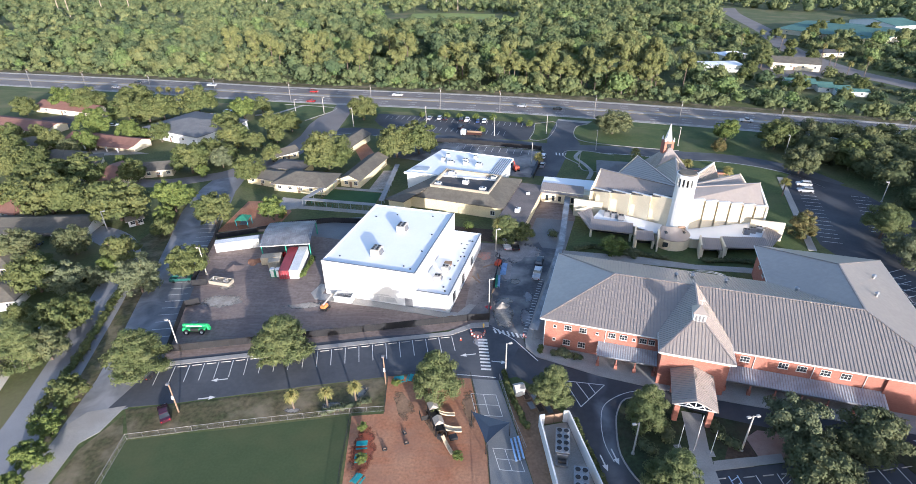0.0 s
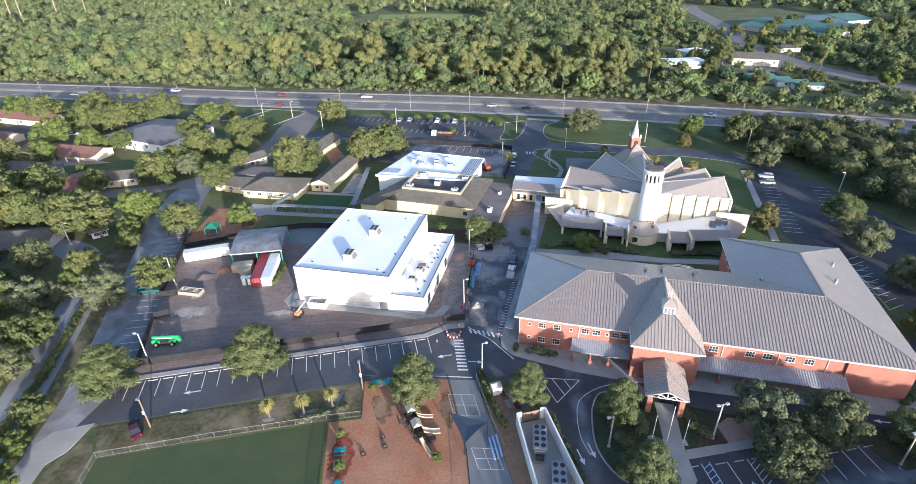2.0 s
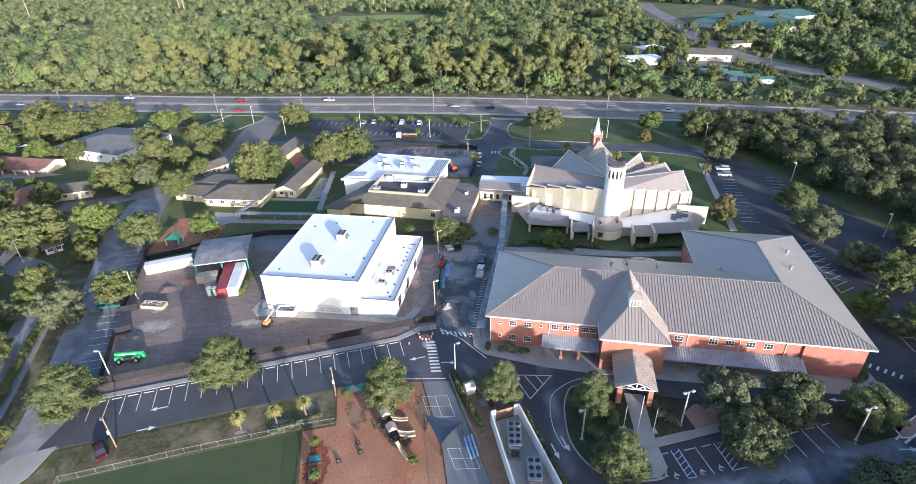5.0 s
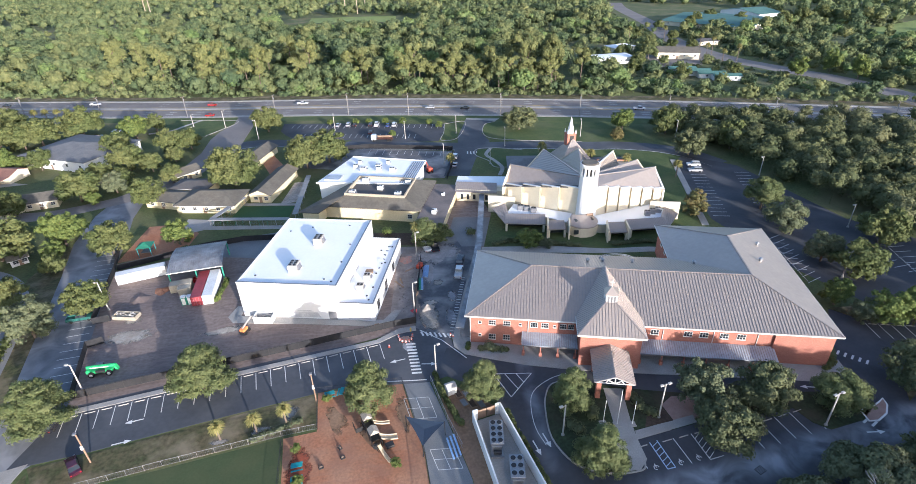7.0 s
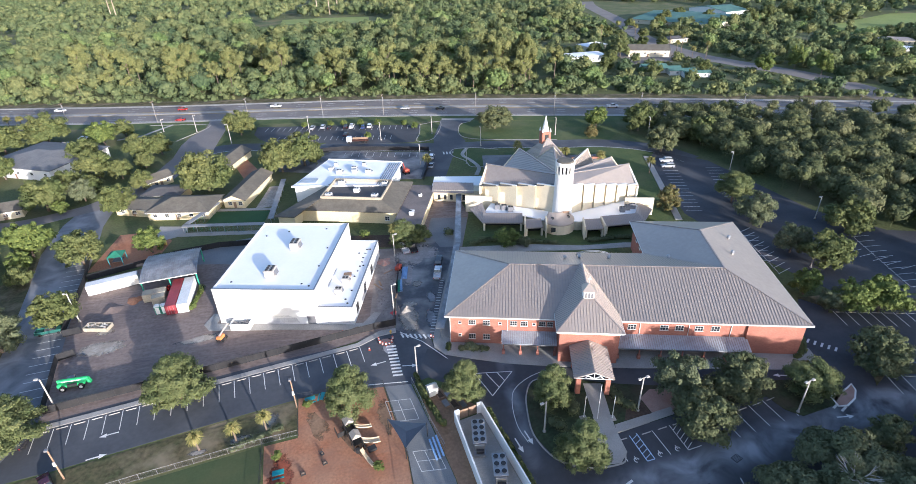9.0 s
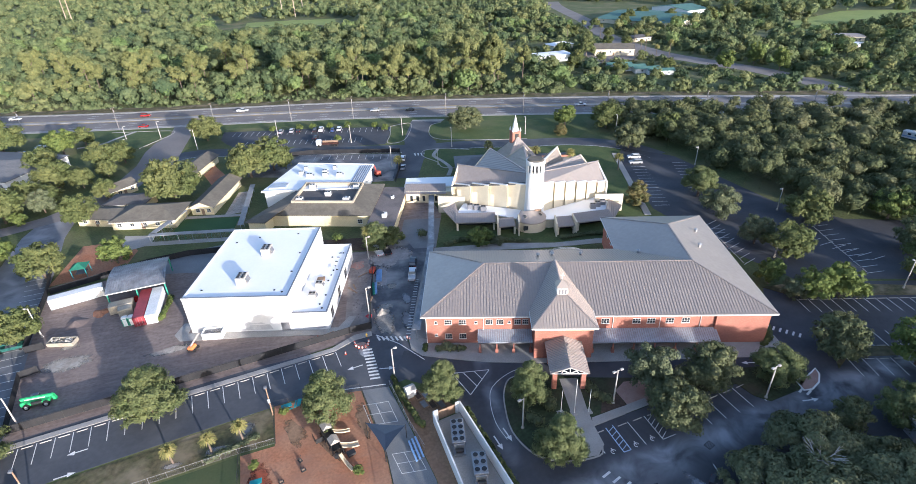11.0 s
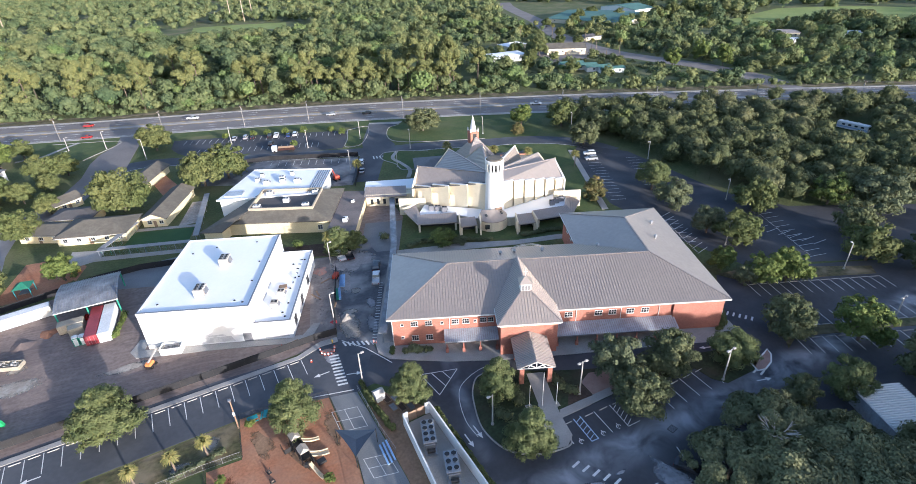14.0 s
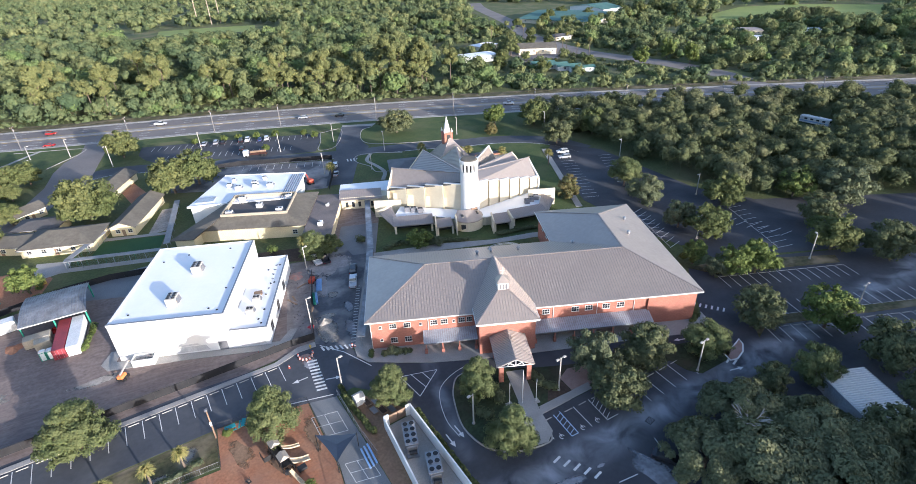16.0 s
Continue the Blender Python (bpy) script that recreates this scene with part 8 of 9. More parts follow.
GREYPOLE = mat("weathered_pole_wood", (0.27, 0.25, 0.23), (0.2, 0.185, 0.17), 0.5, 5, 0.9)
tops = []
UP = (-265, -225, -180, -138, -93, -48, -11.6, 18, 62, 98, 136, 178, 222, 268, 312)
for x in UP:
    y = hwy_y(x) - 15.6 if x < 150 else hwy_y(x) - 16.5
    t = thing("utility_pole", "weathered grey utility pole with a crossarm beside the highway", "pole", pose(x, y, 0, 0, 0, 70), "utility poles")
    part("shaft", Geo().tube((0, 0, 0), (0, 0, 10.6), 0.15, 0.1, 8), GREYPOLE, t)
    part("crossarm", Geo().box(-1.2, -0.07, 10.2, 1.2, 0.07, 10.36), WOOD, t)
    part("transformer", Geo().tube((0.35, 0, 8.4), (0.35, 0, 9.4), 0.25, n=10), GREYTRIM, t)
    for k in (-1.1, 0, 1.1):
        part("insulator", Geo().tube((k, 0, 10.36), (k, 0, 10.6), 0.06, n=6), TRIM, t)
    tops.append(Vector((x, y, 10.6)))
wires = thing("power_lines", "sagging dark power lines along the highway", "cable")
for k, off in enumerate((-1.1, 0.0, 1.1, None)):
    g = Geo()
    for a, b in zip(tops, tops[1:]):
        d = (b - a).cross(Vector((0, 0, 1))).normalized() * (off or 0)
        dz = Vector((0, 0, -2.6 if off is None else 0))
        prev = a + d + dz
        for i in range(1, 7):
            s = i / 6
            p = a.lerp(b, s) + d + dz - Vector((0, 0, 1.2 * 4 * s * (1 - s)))
            g.tube(prev, p, 0.035, n=4)
            prev = p
    part("wire", g, DARKMETAL, wires)
TANPOLE = mat("weathered_steel", (0.4, 0.33, 0.25), (0.34, 0.28, 0.21), 0.5, 2, 0.8)
for x, y, h in ((-20, 712, 52), (-6, 716, 52), (4, 720, 50), (-492, 700, 48), (-483, 704, 48), (-455, 726, 50), (-446, 771, 50), (-250, 740, 46), (-256, 742, 46)):
    t = thing("transmission_pole", "tall tan steel transmission pole above the woods", "pylon", pose(x, y, 0, 0, 0, 20), "transmission poles")
    part("shaft", Geo().tube((0, 0, 0), (0, 0, h), 0.6, 0.35, 8), TANPOLE, t)
    part("crossarm", Geo().box(-4, -0.15, h - 5, 4, 0.15, h - 4.6).box(-3, -0.15, h - 9, 3, 0.15, h - 8.6), STEEL, t)
for x, y, h in ((35.2, 60.6, 5.4), (37.5, 59.9, 8.2), (40.1, 59.4, 5.4)):
    t = thing("flagpole", "bare slender white flagpole on the island", "flagpole", pose(x, y, 0.15), "flagpoles")
    part("shaft", Geo().tube((0, 0, 0), (0, 0, h), 0.07, 0.045, 8), TRIM, t)
    part("finial", Geo().tube((0, 0, h), (0, 0, h + 0.15), 0.09, 0.05, 8), STEEL, t)
    part("footing", Geo().rbox(-0.6, -0.6, 0, 0.6, 0.6, 0.12, 0.03), CONCRETE, t)

# ---- fences ----
def fence(name, pts, h, postm, panelm, label, step=3.0, solid=True, group="fences"):
    t = thing(name, label, "fence", group=group)
    for a, b in zip(pts, pts[1:]):
        L = (Vector(b) - Vector(a)).length
        n = max(1, round(L / step))
        for i in range(n):
            p, q = along(a, b, L * i / n), along(a, b, L * (i + 1) / n - 0.001)
            part("post", Geo().tube((*p, 0), (*p, h + 0.06), 0.03, n=6), postm, t)
            if solid:
                part("screen_panel", Geo().path([p, q], 0.03, 0.05, h), panelm, t)
            else:
                g = Geo().tube((*p, h), (*q, h), 0.035, n=5).tube((*p, 0.1), (*q, 0.1), 0.02, n=5)
                for k in range(1, 10):
                    s = along(p, q, L / n * k / 10)
                    g.tube((*s, 0.1), (*s, h), 0.005, n=3)
                for k in range(1, 5):
                    g.tube((*p, h * k / 5), (*q, h * k / 5), 0.005, n=3)
                part("mesh_panel", g, panelm, t)
    return t


fence("site_fence", [(-62.2, 85.4), (-20, 91.9), (1.2, 95.4), (5.4, 95.6), (6.4, 106), (8.0, 114), (9.4, 122.8)], 1.8, DARKMETAL, SCREEN, "chain-link site fence with black privacy screen")
fence("site_fence", [(-62.3, 85.8), (-65.9, 101.3), (-62.8, 102.4)], 1.8, DARKMETAL, SCREEN, "chain-link site fence with black privacy screen")
fence("site_fence", [(-64.6, 110.6), (-68.2, 110.0), (-72.0, 133.9), (-76.2, 150)], 1.8, DARKMETAL, SCREEN, "chain-link site fence with black privacy screen")
fence("site_fence", [(-71.6, 134.4), (-58, 139.2), (-50, 142.4), (-40, 144), (-27, 142.6)], 1.8, DARKMETAL, SCREEN, "chain-link site fence with black privacy screen")
fence("site_fence", [(-12, 217.6), (-3, 217.4), (31.4, 206.4), (28.6, 190), (24.4, 176)], 1.8, DARKMETAL, SCREEN, "chain-link site fence with black privacy screen")
FENCEGREY = mat("dull_fence_steel", (0.3, 0.29, 0.27), (0.25, 0.245, 0.23), 0.5, 5, 0.7, 0.2)
fence("field_fence", [(-57.0, 40), (-58.6, 62.9), (-40, 65.9), (-21, 68.5), (-14.9, 69.0)], 1.3, FENCEGREY, FENCEGREY, "galvanised chain-link fence round the playing field", 2.6, False)
fence("playground_fence", [(-20.7, 68.3), (-20.3, 56), (-18.8, 40)], 1.3, DARKMETAL, DARKMETAL, "black metal playground fence", 2.6, False)
fence("playground_fence", [(-14.8, 68.8), (-15.3, 78.0), (0.9, 77.6), (2.4, 68), (3.5, 60), (3.9, 42)], 1.3, DARKMETAL, DARKMETAL, "black metal playground fence", 2.6, False)
fence("court_fence", [(6.5, 77), (8.3, 66.5), (9.9, 60)], 1.3, STEEL, STEEL, "galvanised fence beside the court", 2.6, False)
fence("yard_fence", [(-52, 157.2), (-40, 153.6), (-26.8, 150.3)], 2.4, GREENM, STEEL, "green-posted fence beside the turf", 2.6, False)
fence("yard_fence", [(-50, 158), (-44, 171)], 2.4, GREENM, STEEL, "green-posted fence beside the turf", 2.6, False)
WALKROOF = mat("grey_walk_sheet", (0.22, 0.22, 0.22), (0.28, 0.28, 0.275), 0.5, 2, 0.7, stain=(0.16, 0.16, 0.155), stain_scale=0.4, stain_amount=0.5)
cw = thing("covered_walk", "long covered walkway with a grey flat metal roof", "walkway")
for p, q in (((-52.2, 155.6), (-28, 150.6)), ((-51.4, 156.0), (-44.4, 170.6)), ((-26.4, 153.5), (-24.6, 185)), ((33.6, 158), (25.8, 124)), ((25.6, 124), (21.0, 107.5)), ((20.9, 107.4), (14.4, 88.6))):
    part("walk_roof", Geo().path([p, q], 1.7, 2.7, 2.85), WALKROOF if p[0] < 0 else SHEDROOF, cw)
    n = max(2, int((Vector(q) - Vector(p)).length // 4))
    for i in range(n + 1):
        c = Vector(p).lerp(Vector(q), i / n)
        part("walk_post", Geo().box(c.x - 0.07, c.y - 0.07, 0, c.x + 0.07, c.y + 0.07, 2.7), STEEL, cw)
sheet("turf_yard", [(-45.4, 169.0), (-28.0, 165.6), (-29.4, 155.2), (-47.6, 159.2)], 0.03, TURF, "green artificial turf yard", "turf")
sheet("pavement_yard_strip", [(-45.4, 171.6), (-27.2, 167.4), (-27.6, 166.0), (-45.2, 169.6)], 0.04, CONCRETE, "pale concrete strip beside the turf", "pavement")
sheet("pavement_yard_walk", [(-53.2, 156.6), (-27.2, 151.4), (-27.6, 149.2), (-53.8, 154.2)], 0.044, CONCRETE, "pale concrete walk under the covered way", "pavement")
sheet("pavement_yard", [(-61, 163.0), (-52.0, 160.5), (-52.2, 154.8), (-60, 152)], 0.04, CONCRETE, "pale concrete yard", "pavement")
sheet("playground_small", [(-73.5, 138.5), (-71.6, 160), (-60, 160), (-55, 152), (-56.5, 142)], 0.03, MULCH, "red mulch of a small playground", "mulch")
sheet("ground_court", [(-40, 196), (-34, 200), (-46, 228), (-50, 224)], 0.03, MULCH, "reddish mulch court between classrooms", "mulch")
sheet("ground_debris", [(-33, 168), (-27.5, 169), (-26, 186), (-30, 186)], 0.03, SAND, "sandy yard with building rubble", "sand")

# ---- the cooling plant ----
cp = thing("plant_enclosure", "white walled enclosure round two cooling units", "enclosure")
for p, q, hh in (((12.7, 65.4), (14.6, 40), 2.6), ((17.9, 66.5), (22.6, 40), 2.6), ((12.7, 65.5), (13.6, 65.7), 2.6), ((17.0, 66.4), (17.9, 66.5), 2.6)):
    part("wall", Geo().path([p, q], 0.25, 0, hh), WHITEWALL, cp)
part("gate", Geo().path([(13.7, 65.75), (15.3, 66.05)], 0.06, 0.1, 2.2).path([(15.4, 66.1), (16.9, 66.4)], 0.06, 0.1, 2.2), WOOD, cp, "rusty mesh double gate")
part("slab", Geo().prism([(12.8, 65.3), (17.8, 66.3), (22.4, 40), (14.6, 40)], -0.1, 0.06), CONCRETE, cp)
for x, y, a, n in ((15.9, 60.6, -10, 8), (17.6, 53.4, -10, 6)):
    t = thing("chiller", f"grey cooling unit with {'eight' if n == 8 else 'six'} round fans on top", "air conditioner", pose(x, y, 0.06, 0, 0, a), "chillers")
    l = 5.0 if n == 8 else 4.2
    part("coil", Geo().hexa([(-0.8, -l / 2, 0.5), (0.8, -l / 2, 0.5), (0.8, l / 2, 0.5), (-0.8, l / 2, 0.5), (-1.1, -l / 2, 2.0), (1.1, -l / 2, 2.0), (1.1, l / 2, 2.0), (-1.1, l / 2, 2.0)]), GREYTRIM, t)
    part("deck", Geo().rbox(-1.15, -l / 2 - 0.05, 2.0, 1.15, l / 2 + 0.05, 2.15, 0.04), STEEL, t)
    part("frame", Geo().box(-1.0, -l / 2 - 1.2, 0.1, 1.0, l / 2, 0.5), STEEL, t)
    part("compressor", Geo().tube((-0.6, -l / 2 - 0.7, 0.9), (0.7, -l / 2 - 0.7, 0.9), 0.35, n=10), DARKMETAL, t)
    part("control_box", Geo().rbox(-0.9, -l / 2 - 0.25, 0.5, 0.9, -l / 2 - 0.02, 1.8, 0.04), STEEL, t)
    for i in range(n):
        fx, fy = -0.55 + 1.1 * (i % 2), -l / 2 + l * (i // 2 + 0.5) / (n / 2)
        f = part("fan", Geo().tube((fx, fy, 2.15), (fx, fy, 2.32), 0.48, 0.48, 14), STEEL, t)
        part("grille", Geo().tube((fx, fy, 2.32), (fx, fy, 2.34), 0.42, 0.42, 14), DARKMETAL, f)

# ---- playground ----
TAN = mat("tan_plastic", (0.55, 0.45, 0.3), (0.5, 0.4, 0.27), 0.5, 4, 0.5)
TANROOF = mat("beige_plastic", (0.42, 0.36, 0.29), (0.36, 0.31, 0.25), 0.5, 4, 0.6)
TEAL = mat("teal_plastic", (0.03, 0.27, 0.28), (0.03, 0.23, 0.25), 0.5, 4, 0.5)
NAVY = mat("navy_fabric", (0.02, 0.035, 0.06), (0.025, 0.04, 0.07), 0.5, 6, 0.9)
LBLUE = mat("light_blue_paint", (0.3, 0.45, 0.68), (0.26, 0.4, 0.62), 0.5, 4, 0.5)
t = thing("play_structure", "climbing frame with two roofed towers and tan slides", "play structure", pose(-5.2, 65.4, 0, 0, 0, 18))
for y in (2.2, -1.4):
    part("deck", Geo().box(-0.8, y - 0.8, 1.35, 0.8, y + 0.8, 1.45), DARKMETAL, t)
    for px in (-0.75, 0.75):
        for py in (y - 0.75, y + 0.75):
            part("post", Geo().tube((px, py, 0), (px, py, 3.0), 0.06, n=6), DARKMETAL, t)
    part("tower_roof", Geo().add([(-0.85, y - 0.9, 3.0), (0.85, y - 0.9, 3.0), (0.85, y + 0.9, 3.0), (-0.85, y + 0.9, 3.0), (0, y - 0.7, 3.7), (0, y + 0.7, 3.7)], [(0, 1, 4), (1, 2, 5, 4), (2, 3, 5), (3, 0, 4, 5), (3, 2, 1, 0)]), TANROOF, t, "beige peaked plastic roof")
part("bridge", Geo().box(-0.5, -0.6, 1.3, 0.5, 1.4, 1.4), DARKMETAL, t)
part("railing", Geo().box(-0.85, -3.6, 1.4, -0.78, 3.0, 2.2).box(0.78, -3.6, 1.4, 0.85, 3.0, 2.2).box(-2.4, 1.2, 1.0, -2.33, 3.0, 2.0).box(-2.4, 1.2, 1.0, -0.8, 1.27, 2.0), DARKMETAL, t)


def slide(p0, p1, w=0.6):
    """A moulded trough that runs down in one sheet and levels out."""
    p0, p1 = Vector(p0), Vector(p1)
    s = (p1 - p0).cross(Vector((0, 0, 1))).normalized()
    prof = [(-0.5, 0.24), (-0.42, 0.24), (-0.4, 0.03), (0.4, 0.03), (0.42, 0.24), (0.5, 0.24), (0.5, -0.05), (-0.5, -0.05)]
    g, n = Geo(), len(prof)
    pts, fs = [], []
    for k in range(11):
        a = k / 10
        c = p0.lerp(p1, a) - Vector((0, 0, 0.3 * math.sin(math.pi * a)))
        pts += [c + s * (u * w) + Vector((0, 0, z)) for u, z in prof]
        if k:
            b = (k - 1) * n
            fs += [(b + i, b + (i + 1) % n, b + n + (i + 1) % n, b + n + i) for i in range(n)]
    g.add(pts, fs + [tuple(range(n - 1, -1, -1)), tuple(range(10 * n, 11 * n))])
    part("slide", g, TAN, t, "tan plastic slide")


slide((0.8, 2.0, 1.4), (3.8, 1.4, 0.25))
slide((0.8, -1.6, 1.4), (3.9, -2.2, 0.25), 1.1)
slide((0.1, -3.4, 1.4), (0.9, -6.6, 0.25))
part("climber", Geo().tube((-0.6, -3.2, 1.4), (-0.2, -3.6, 1.4), 0.5, n=8).box(1.2, -4.2, 0.5, 2.6, -3.2, 1.0), DARKMETAL, t)
for x, y, a in ((-10.2, 61.9, 20), (-13.7, 60.6, 15), (-10.7, 64.0, -60)):
    t = thing("spring_rider", "small dark play equipment on the mulch", "play equipment", pose(x, y, 0.02, 0, 0, a) @ Matrix.Scale(0.75, 4), "play equipment")
    part("base", Geo().rbox(-0.55, -0.4, 0.02, 0.55, 0.4, 0.2, 0.05), DARKMETAL, t)
    part("seat", Geo().rbox(-0.45, -0.18, 0.3, 0.35, 0.18, 0.62, 0.08), BARK, t)
    part("handle", Geo().tube((0.2, -0.3, 0.8), (0.2, 0.3, 0.8), 0.04, n=6).tube((-0.4, -0.5, 0.3), (-0.4, -0.5, 1.1), 0.05, n=6).tube((-0.4, 0.5, 0.3), (-0.4, 0.5, 1.1), 0.05, n=6), DARKMETAL, t)
for x, y, a in ((-17.6, 61.2, 5), (-17.4, 58.6, 5), (-12.9, 76.6, 10), (-10.6, 76.8, 80), (-17.2, 54.6, 60)):
    t = thing("picnic_table", "teal picnic table with attached benches", "table", pose(x, y, 0.02, 0, 0, a), "picnic tables")
    part("tabletop", Geo().rbox(-0.95, -0.38, 0.7, 0.95, 0.38, 0.76, 0.03), TEAL, t)
    for s in (-1, 1):
        part("bench", Geo().rbox(-0.95, s * 0.75 - 0.14, 0.42, 0.95, s * 0.75 + 0.14, 0.47, 0.02), TEAL, t)
        part("leg", Geo().beam((s * 0.6, -0.75, 0.4), (s * 0.6, 0.75, 0.4), 0.06, 0.06).tube((s * 0.6, -0.5, 0), (s * 0.6, -0.3, 0.7), 0.04, n=6).tube((s * 0.6, 0.5, 0), (s * 0.6, 0.3, 0.7), 0.04, n=6), DARKMETAL, t)
t = thing("shade_sail", "dark navy triangular shade sail on three posts", "shade sail")
S0, S1, S2 = Vector((0.9, 65.6, 3.6)), Vector((7.4, 63.4, 3.2)), Vector((3.2, 59.6, 2.6))
c = (S0 + S1 + S2) / 3 - Vector((0, 0, 0.25))
g = Geo()
ring = []
for a, b in ((S0, S1), (S1, S2), (S2, S0)):
    for k in range(4):
        p = a.lerp(b, k / 4)
        ring.append(p + (c - p) * 0.35 * (k / 4) * (1 - k / 4))
g.add(ring + [c], [(i, (i + 1) % 12, 12) for i in range(12)])
g.add([p - Vector((0, 0, 0.02)) for p in ring + [c]], [((i + 1) % 12, i, 12) for i in range(12)])
part("canopy", g, NAVY, t)
for p in (S0, S1, S2):
    part("post", Geo().tube((p.x, p.y, 0), (p.x, p.y, p.z + 0.15), 0.08, n=8), DARKMETAL, t)
t = thing("bleachers", "light blue stepped bleacher benches", "bleachers", pose(8.4, 60.2, 0.02, 0, 0, -83))
for k in range(3):
    part("bench", Geo().rbox(-2.3, -0.75 + 0.6 * k, 0.4 + 0.25 * k, 2.3, -0.42 + 0.6 * k, 0.46 + 0.25 * k, 0.02), LBLUE, t)
for xx in (-1.8, 0, 1.8):
    part("leg", Geo().beam((xx, -0.8, 0.02), (xx, 0.8, 0.02), 0.06, 0.06).tube((xx, -0.6, 0), (xx, -0.6, 0.4), 0.03, n=6).tube((xx, 0.6, 0), (xx, 0.6, 0.9), 0.03, n=6), STEEL, t)
t = thing("garden_shed", "small white shed with a gabled roof", "shed", pose(9.9, 73.2, 0, 0, 0, 15))
part("body", Geo().box(-0.9, -0.8, 0, 0.9, 0.8, 1.7), TRIM, t)
part("roof", Geo().add([(-1, -1, 1.7), (1, -1, 1.7), (1, 1, 1.7), (-1, 1, 1.7), (-1, 0, 2.3), (1, 0, 2.3)], [(0, 1, 5, 4), (2, 3, 4, 5), (3, 0, 4), (1, 2, 5), (3, 2, 1, 0)]), POLE, t)
for i, (x, y) in enumerate(((11.2, 72.4), (12.7, 72.0), (14.2, 71.4), (11.9, 70.0), (13.4, 69.4), (15.0, 69.0))):
    t = thing("raised_bed", "weathered grey raised garden bed", "planter", pose(x, y, 0, 0, 0, 18), "raised beds")
    part("frame", Geo().path([(-0.55, -0.95), (0.55, -0.95)], 0.1, 0, 0.3).path([(-0.55, 0.95), (0.55, 0.95)], 0.1, 0, 0.3).path([(-0.55, -0.9), (-0.55, 0.9)], 0.1, 0, 0.3).path([(0.55, -0.9), (0.55, 0.9)], 0.1, 0, 0.3), WOOD, t)
    part("soil", Geo().box(-0.5, -0.9, 0, 0.5, 0.9, 0.24), GREYTRIM if i % 2 else BEDMULCH, t)
DEEPGREEN = mat("green_canvas", (0.03, 0.16, 0.1), (0.025, 0.13, 0.085), 0.5, 4, 0.7)
t = thing("play_tower", "small play tower with a dark green canopy on red mulch", "play structure", pose(-66.4, 142.2, 0.03))
part("canopy", Geo().add([(-2, -2, 2.8), (2, -2, 2.8), (2, 2, 2.8), (-2, 2, 2.8), (0, 0, 4.0)], [(0, 1, 4), (1, 2, 4), (2, 3, 4), (3, 0, 4), (3, 2, 1, 0)]), DEEPGREEN, t)
for px in (-1.7, 1.7):
    for py in (-1.7, 1.7):
        part("post", Geo().tube((px, py, 0), (px, py, 2.8), 0.08, n=6), TEAL, t)
part("deck", Geo().box(-1.2, -1.2, 1.0, 1.2, 1.2, 1.1), DARKMETAL, t)
t = thing("tube_slide", "yellow play tunnel on red mulch", "play equipment", pose(-57.0, 149.6, 0.5, 0, 90, 20))
part("tunnel", Geo().tube((0, 0, -1.2), (0, 0, 1.2), 0.5, n=12), YELLOWPAINT, t)

# ---- building site clutter ----
t = thing("pipe_stack", "stack of bright blue plastic pipes", "pipes", pose(9.9, 116.4, 0.045, 0, 0, 80))
for k in range(9):
    part("pipe", Geo().tube((-2.6, -0.7 + 0.3 * (k % 5), 0.15 + 0.27 * (k // 5)), (2.6, -0.7 + 0.3 * (k % 5), 0.15 + 0.27 * (k // 5)), 0.14, n=8), LBLUE, t)
t = thing("pipe_stack", "stack of bright blue and green plastic pipes", "pipes", pose(8.0, 110.8, 0.045, 0, 0, 84))
for k in range(8):
    part("pipe", Geo().tube((-2.4, -0.6 + 0.3 * (k % 4), 0.15 + 0.27 * (k // 4)), (2.4, -0.6 + 0.3 * (k % 4), 0.15 + 0.27 * (k // 4)), 0.14, n=8), LBLUE if k % 4 < 2 else GREENM, t)


def heap(x, y, r, h, material, label, name="sand_mound"):
    g = Geo()
    n, rings = 18, 5
    pts = [(0, 0, h)]
    for i in range(1, rings + 1):
        for k in range(n):
            a = 2 * math.pi * k / n
            rr = r * i / rings * (1 + 0.16 * math.sin(3 * a + x) + 0.1 * math.sin(5 * a + y))
            pts.append((rr * math.cos(a), rr * math.sin(a), h * (1 - i / rings) ** 1.2 if i < rings else -0.05))
    fs = [(0, 1 + k, 1 + (k + 1) % n) for k in range(n)]
    for i in range(rings - 1):
        fs += [(1 + i * n + k, 1 + (i + 1) * n + k, 1 + (i + 1) * n + (k + 1) % n, 1 + i * n + (k + 1) % n) for k in range(n)]
    g.add(pts, fs)
    ob = new(name, g.mesh(name, material))
    ob.matrix_basis = pose(x, y, 0.02)
    return tagged(ob, label, "heap")


heap(8.6, 101.0, 1.7, 1.0, SAND, "heap of pale sand on the asphalt")
heap(5.2, 123.6, 2.2, 0.5, mat("orange_netting", (0.42, 0.2, 0.15), (0.3, 0.24, 0.21), 1.4, 6, 0.8), "crumpled orange safety netting on the soil", "safety_netting")
heap(5.4, 100.3, 0.8, 0.7, mat("red_tarpaulin", (0.5, 0.05, 0.06), (0.4, 0.04, 0.05), 1.0, 6, 0.6), "bundled red tarpaulin at the foot of a lamp post", "tarpaulin")
heap(-61.0, 118.8, 2.6, 0.7, DIRT, "low heap of brown soil", "soil_mound")
heap(-56.5, 121.5, 2.0, 0.6, MULCH, "low heap of reddish mulch", "mulch_mound")
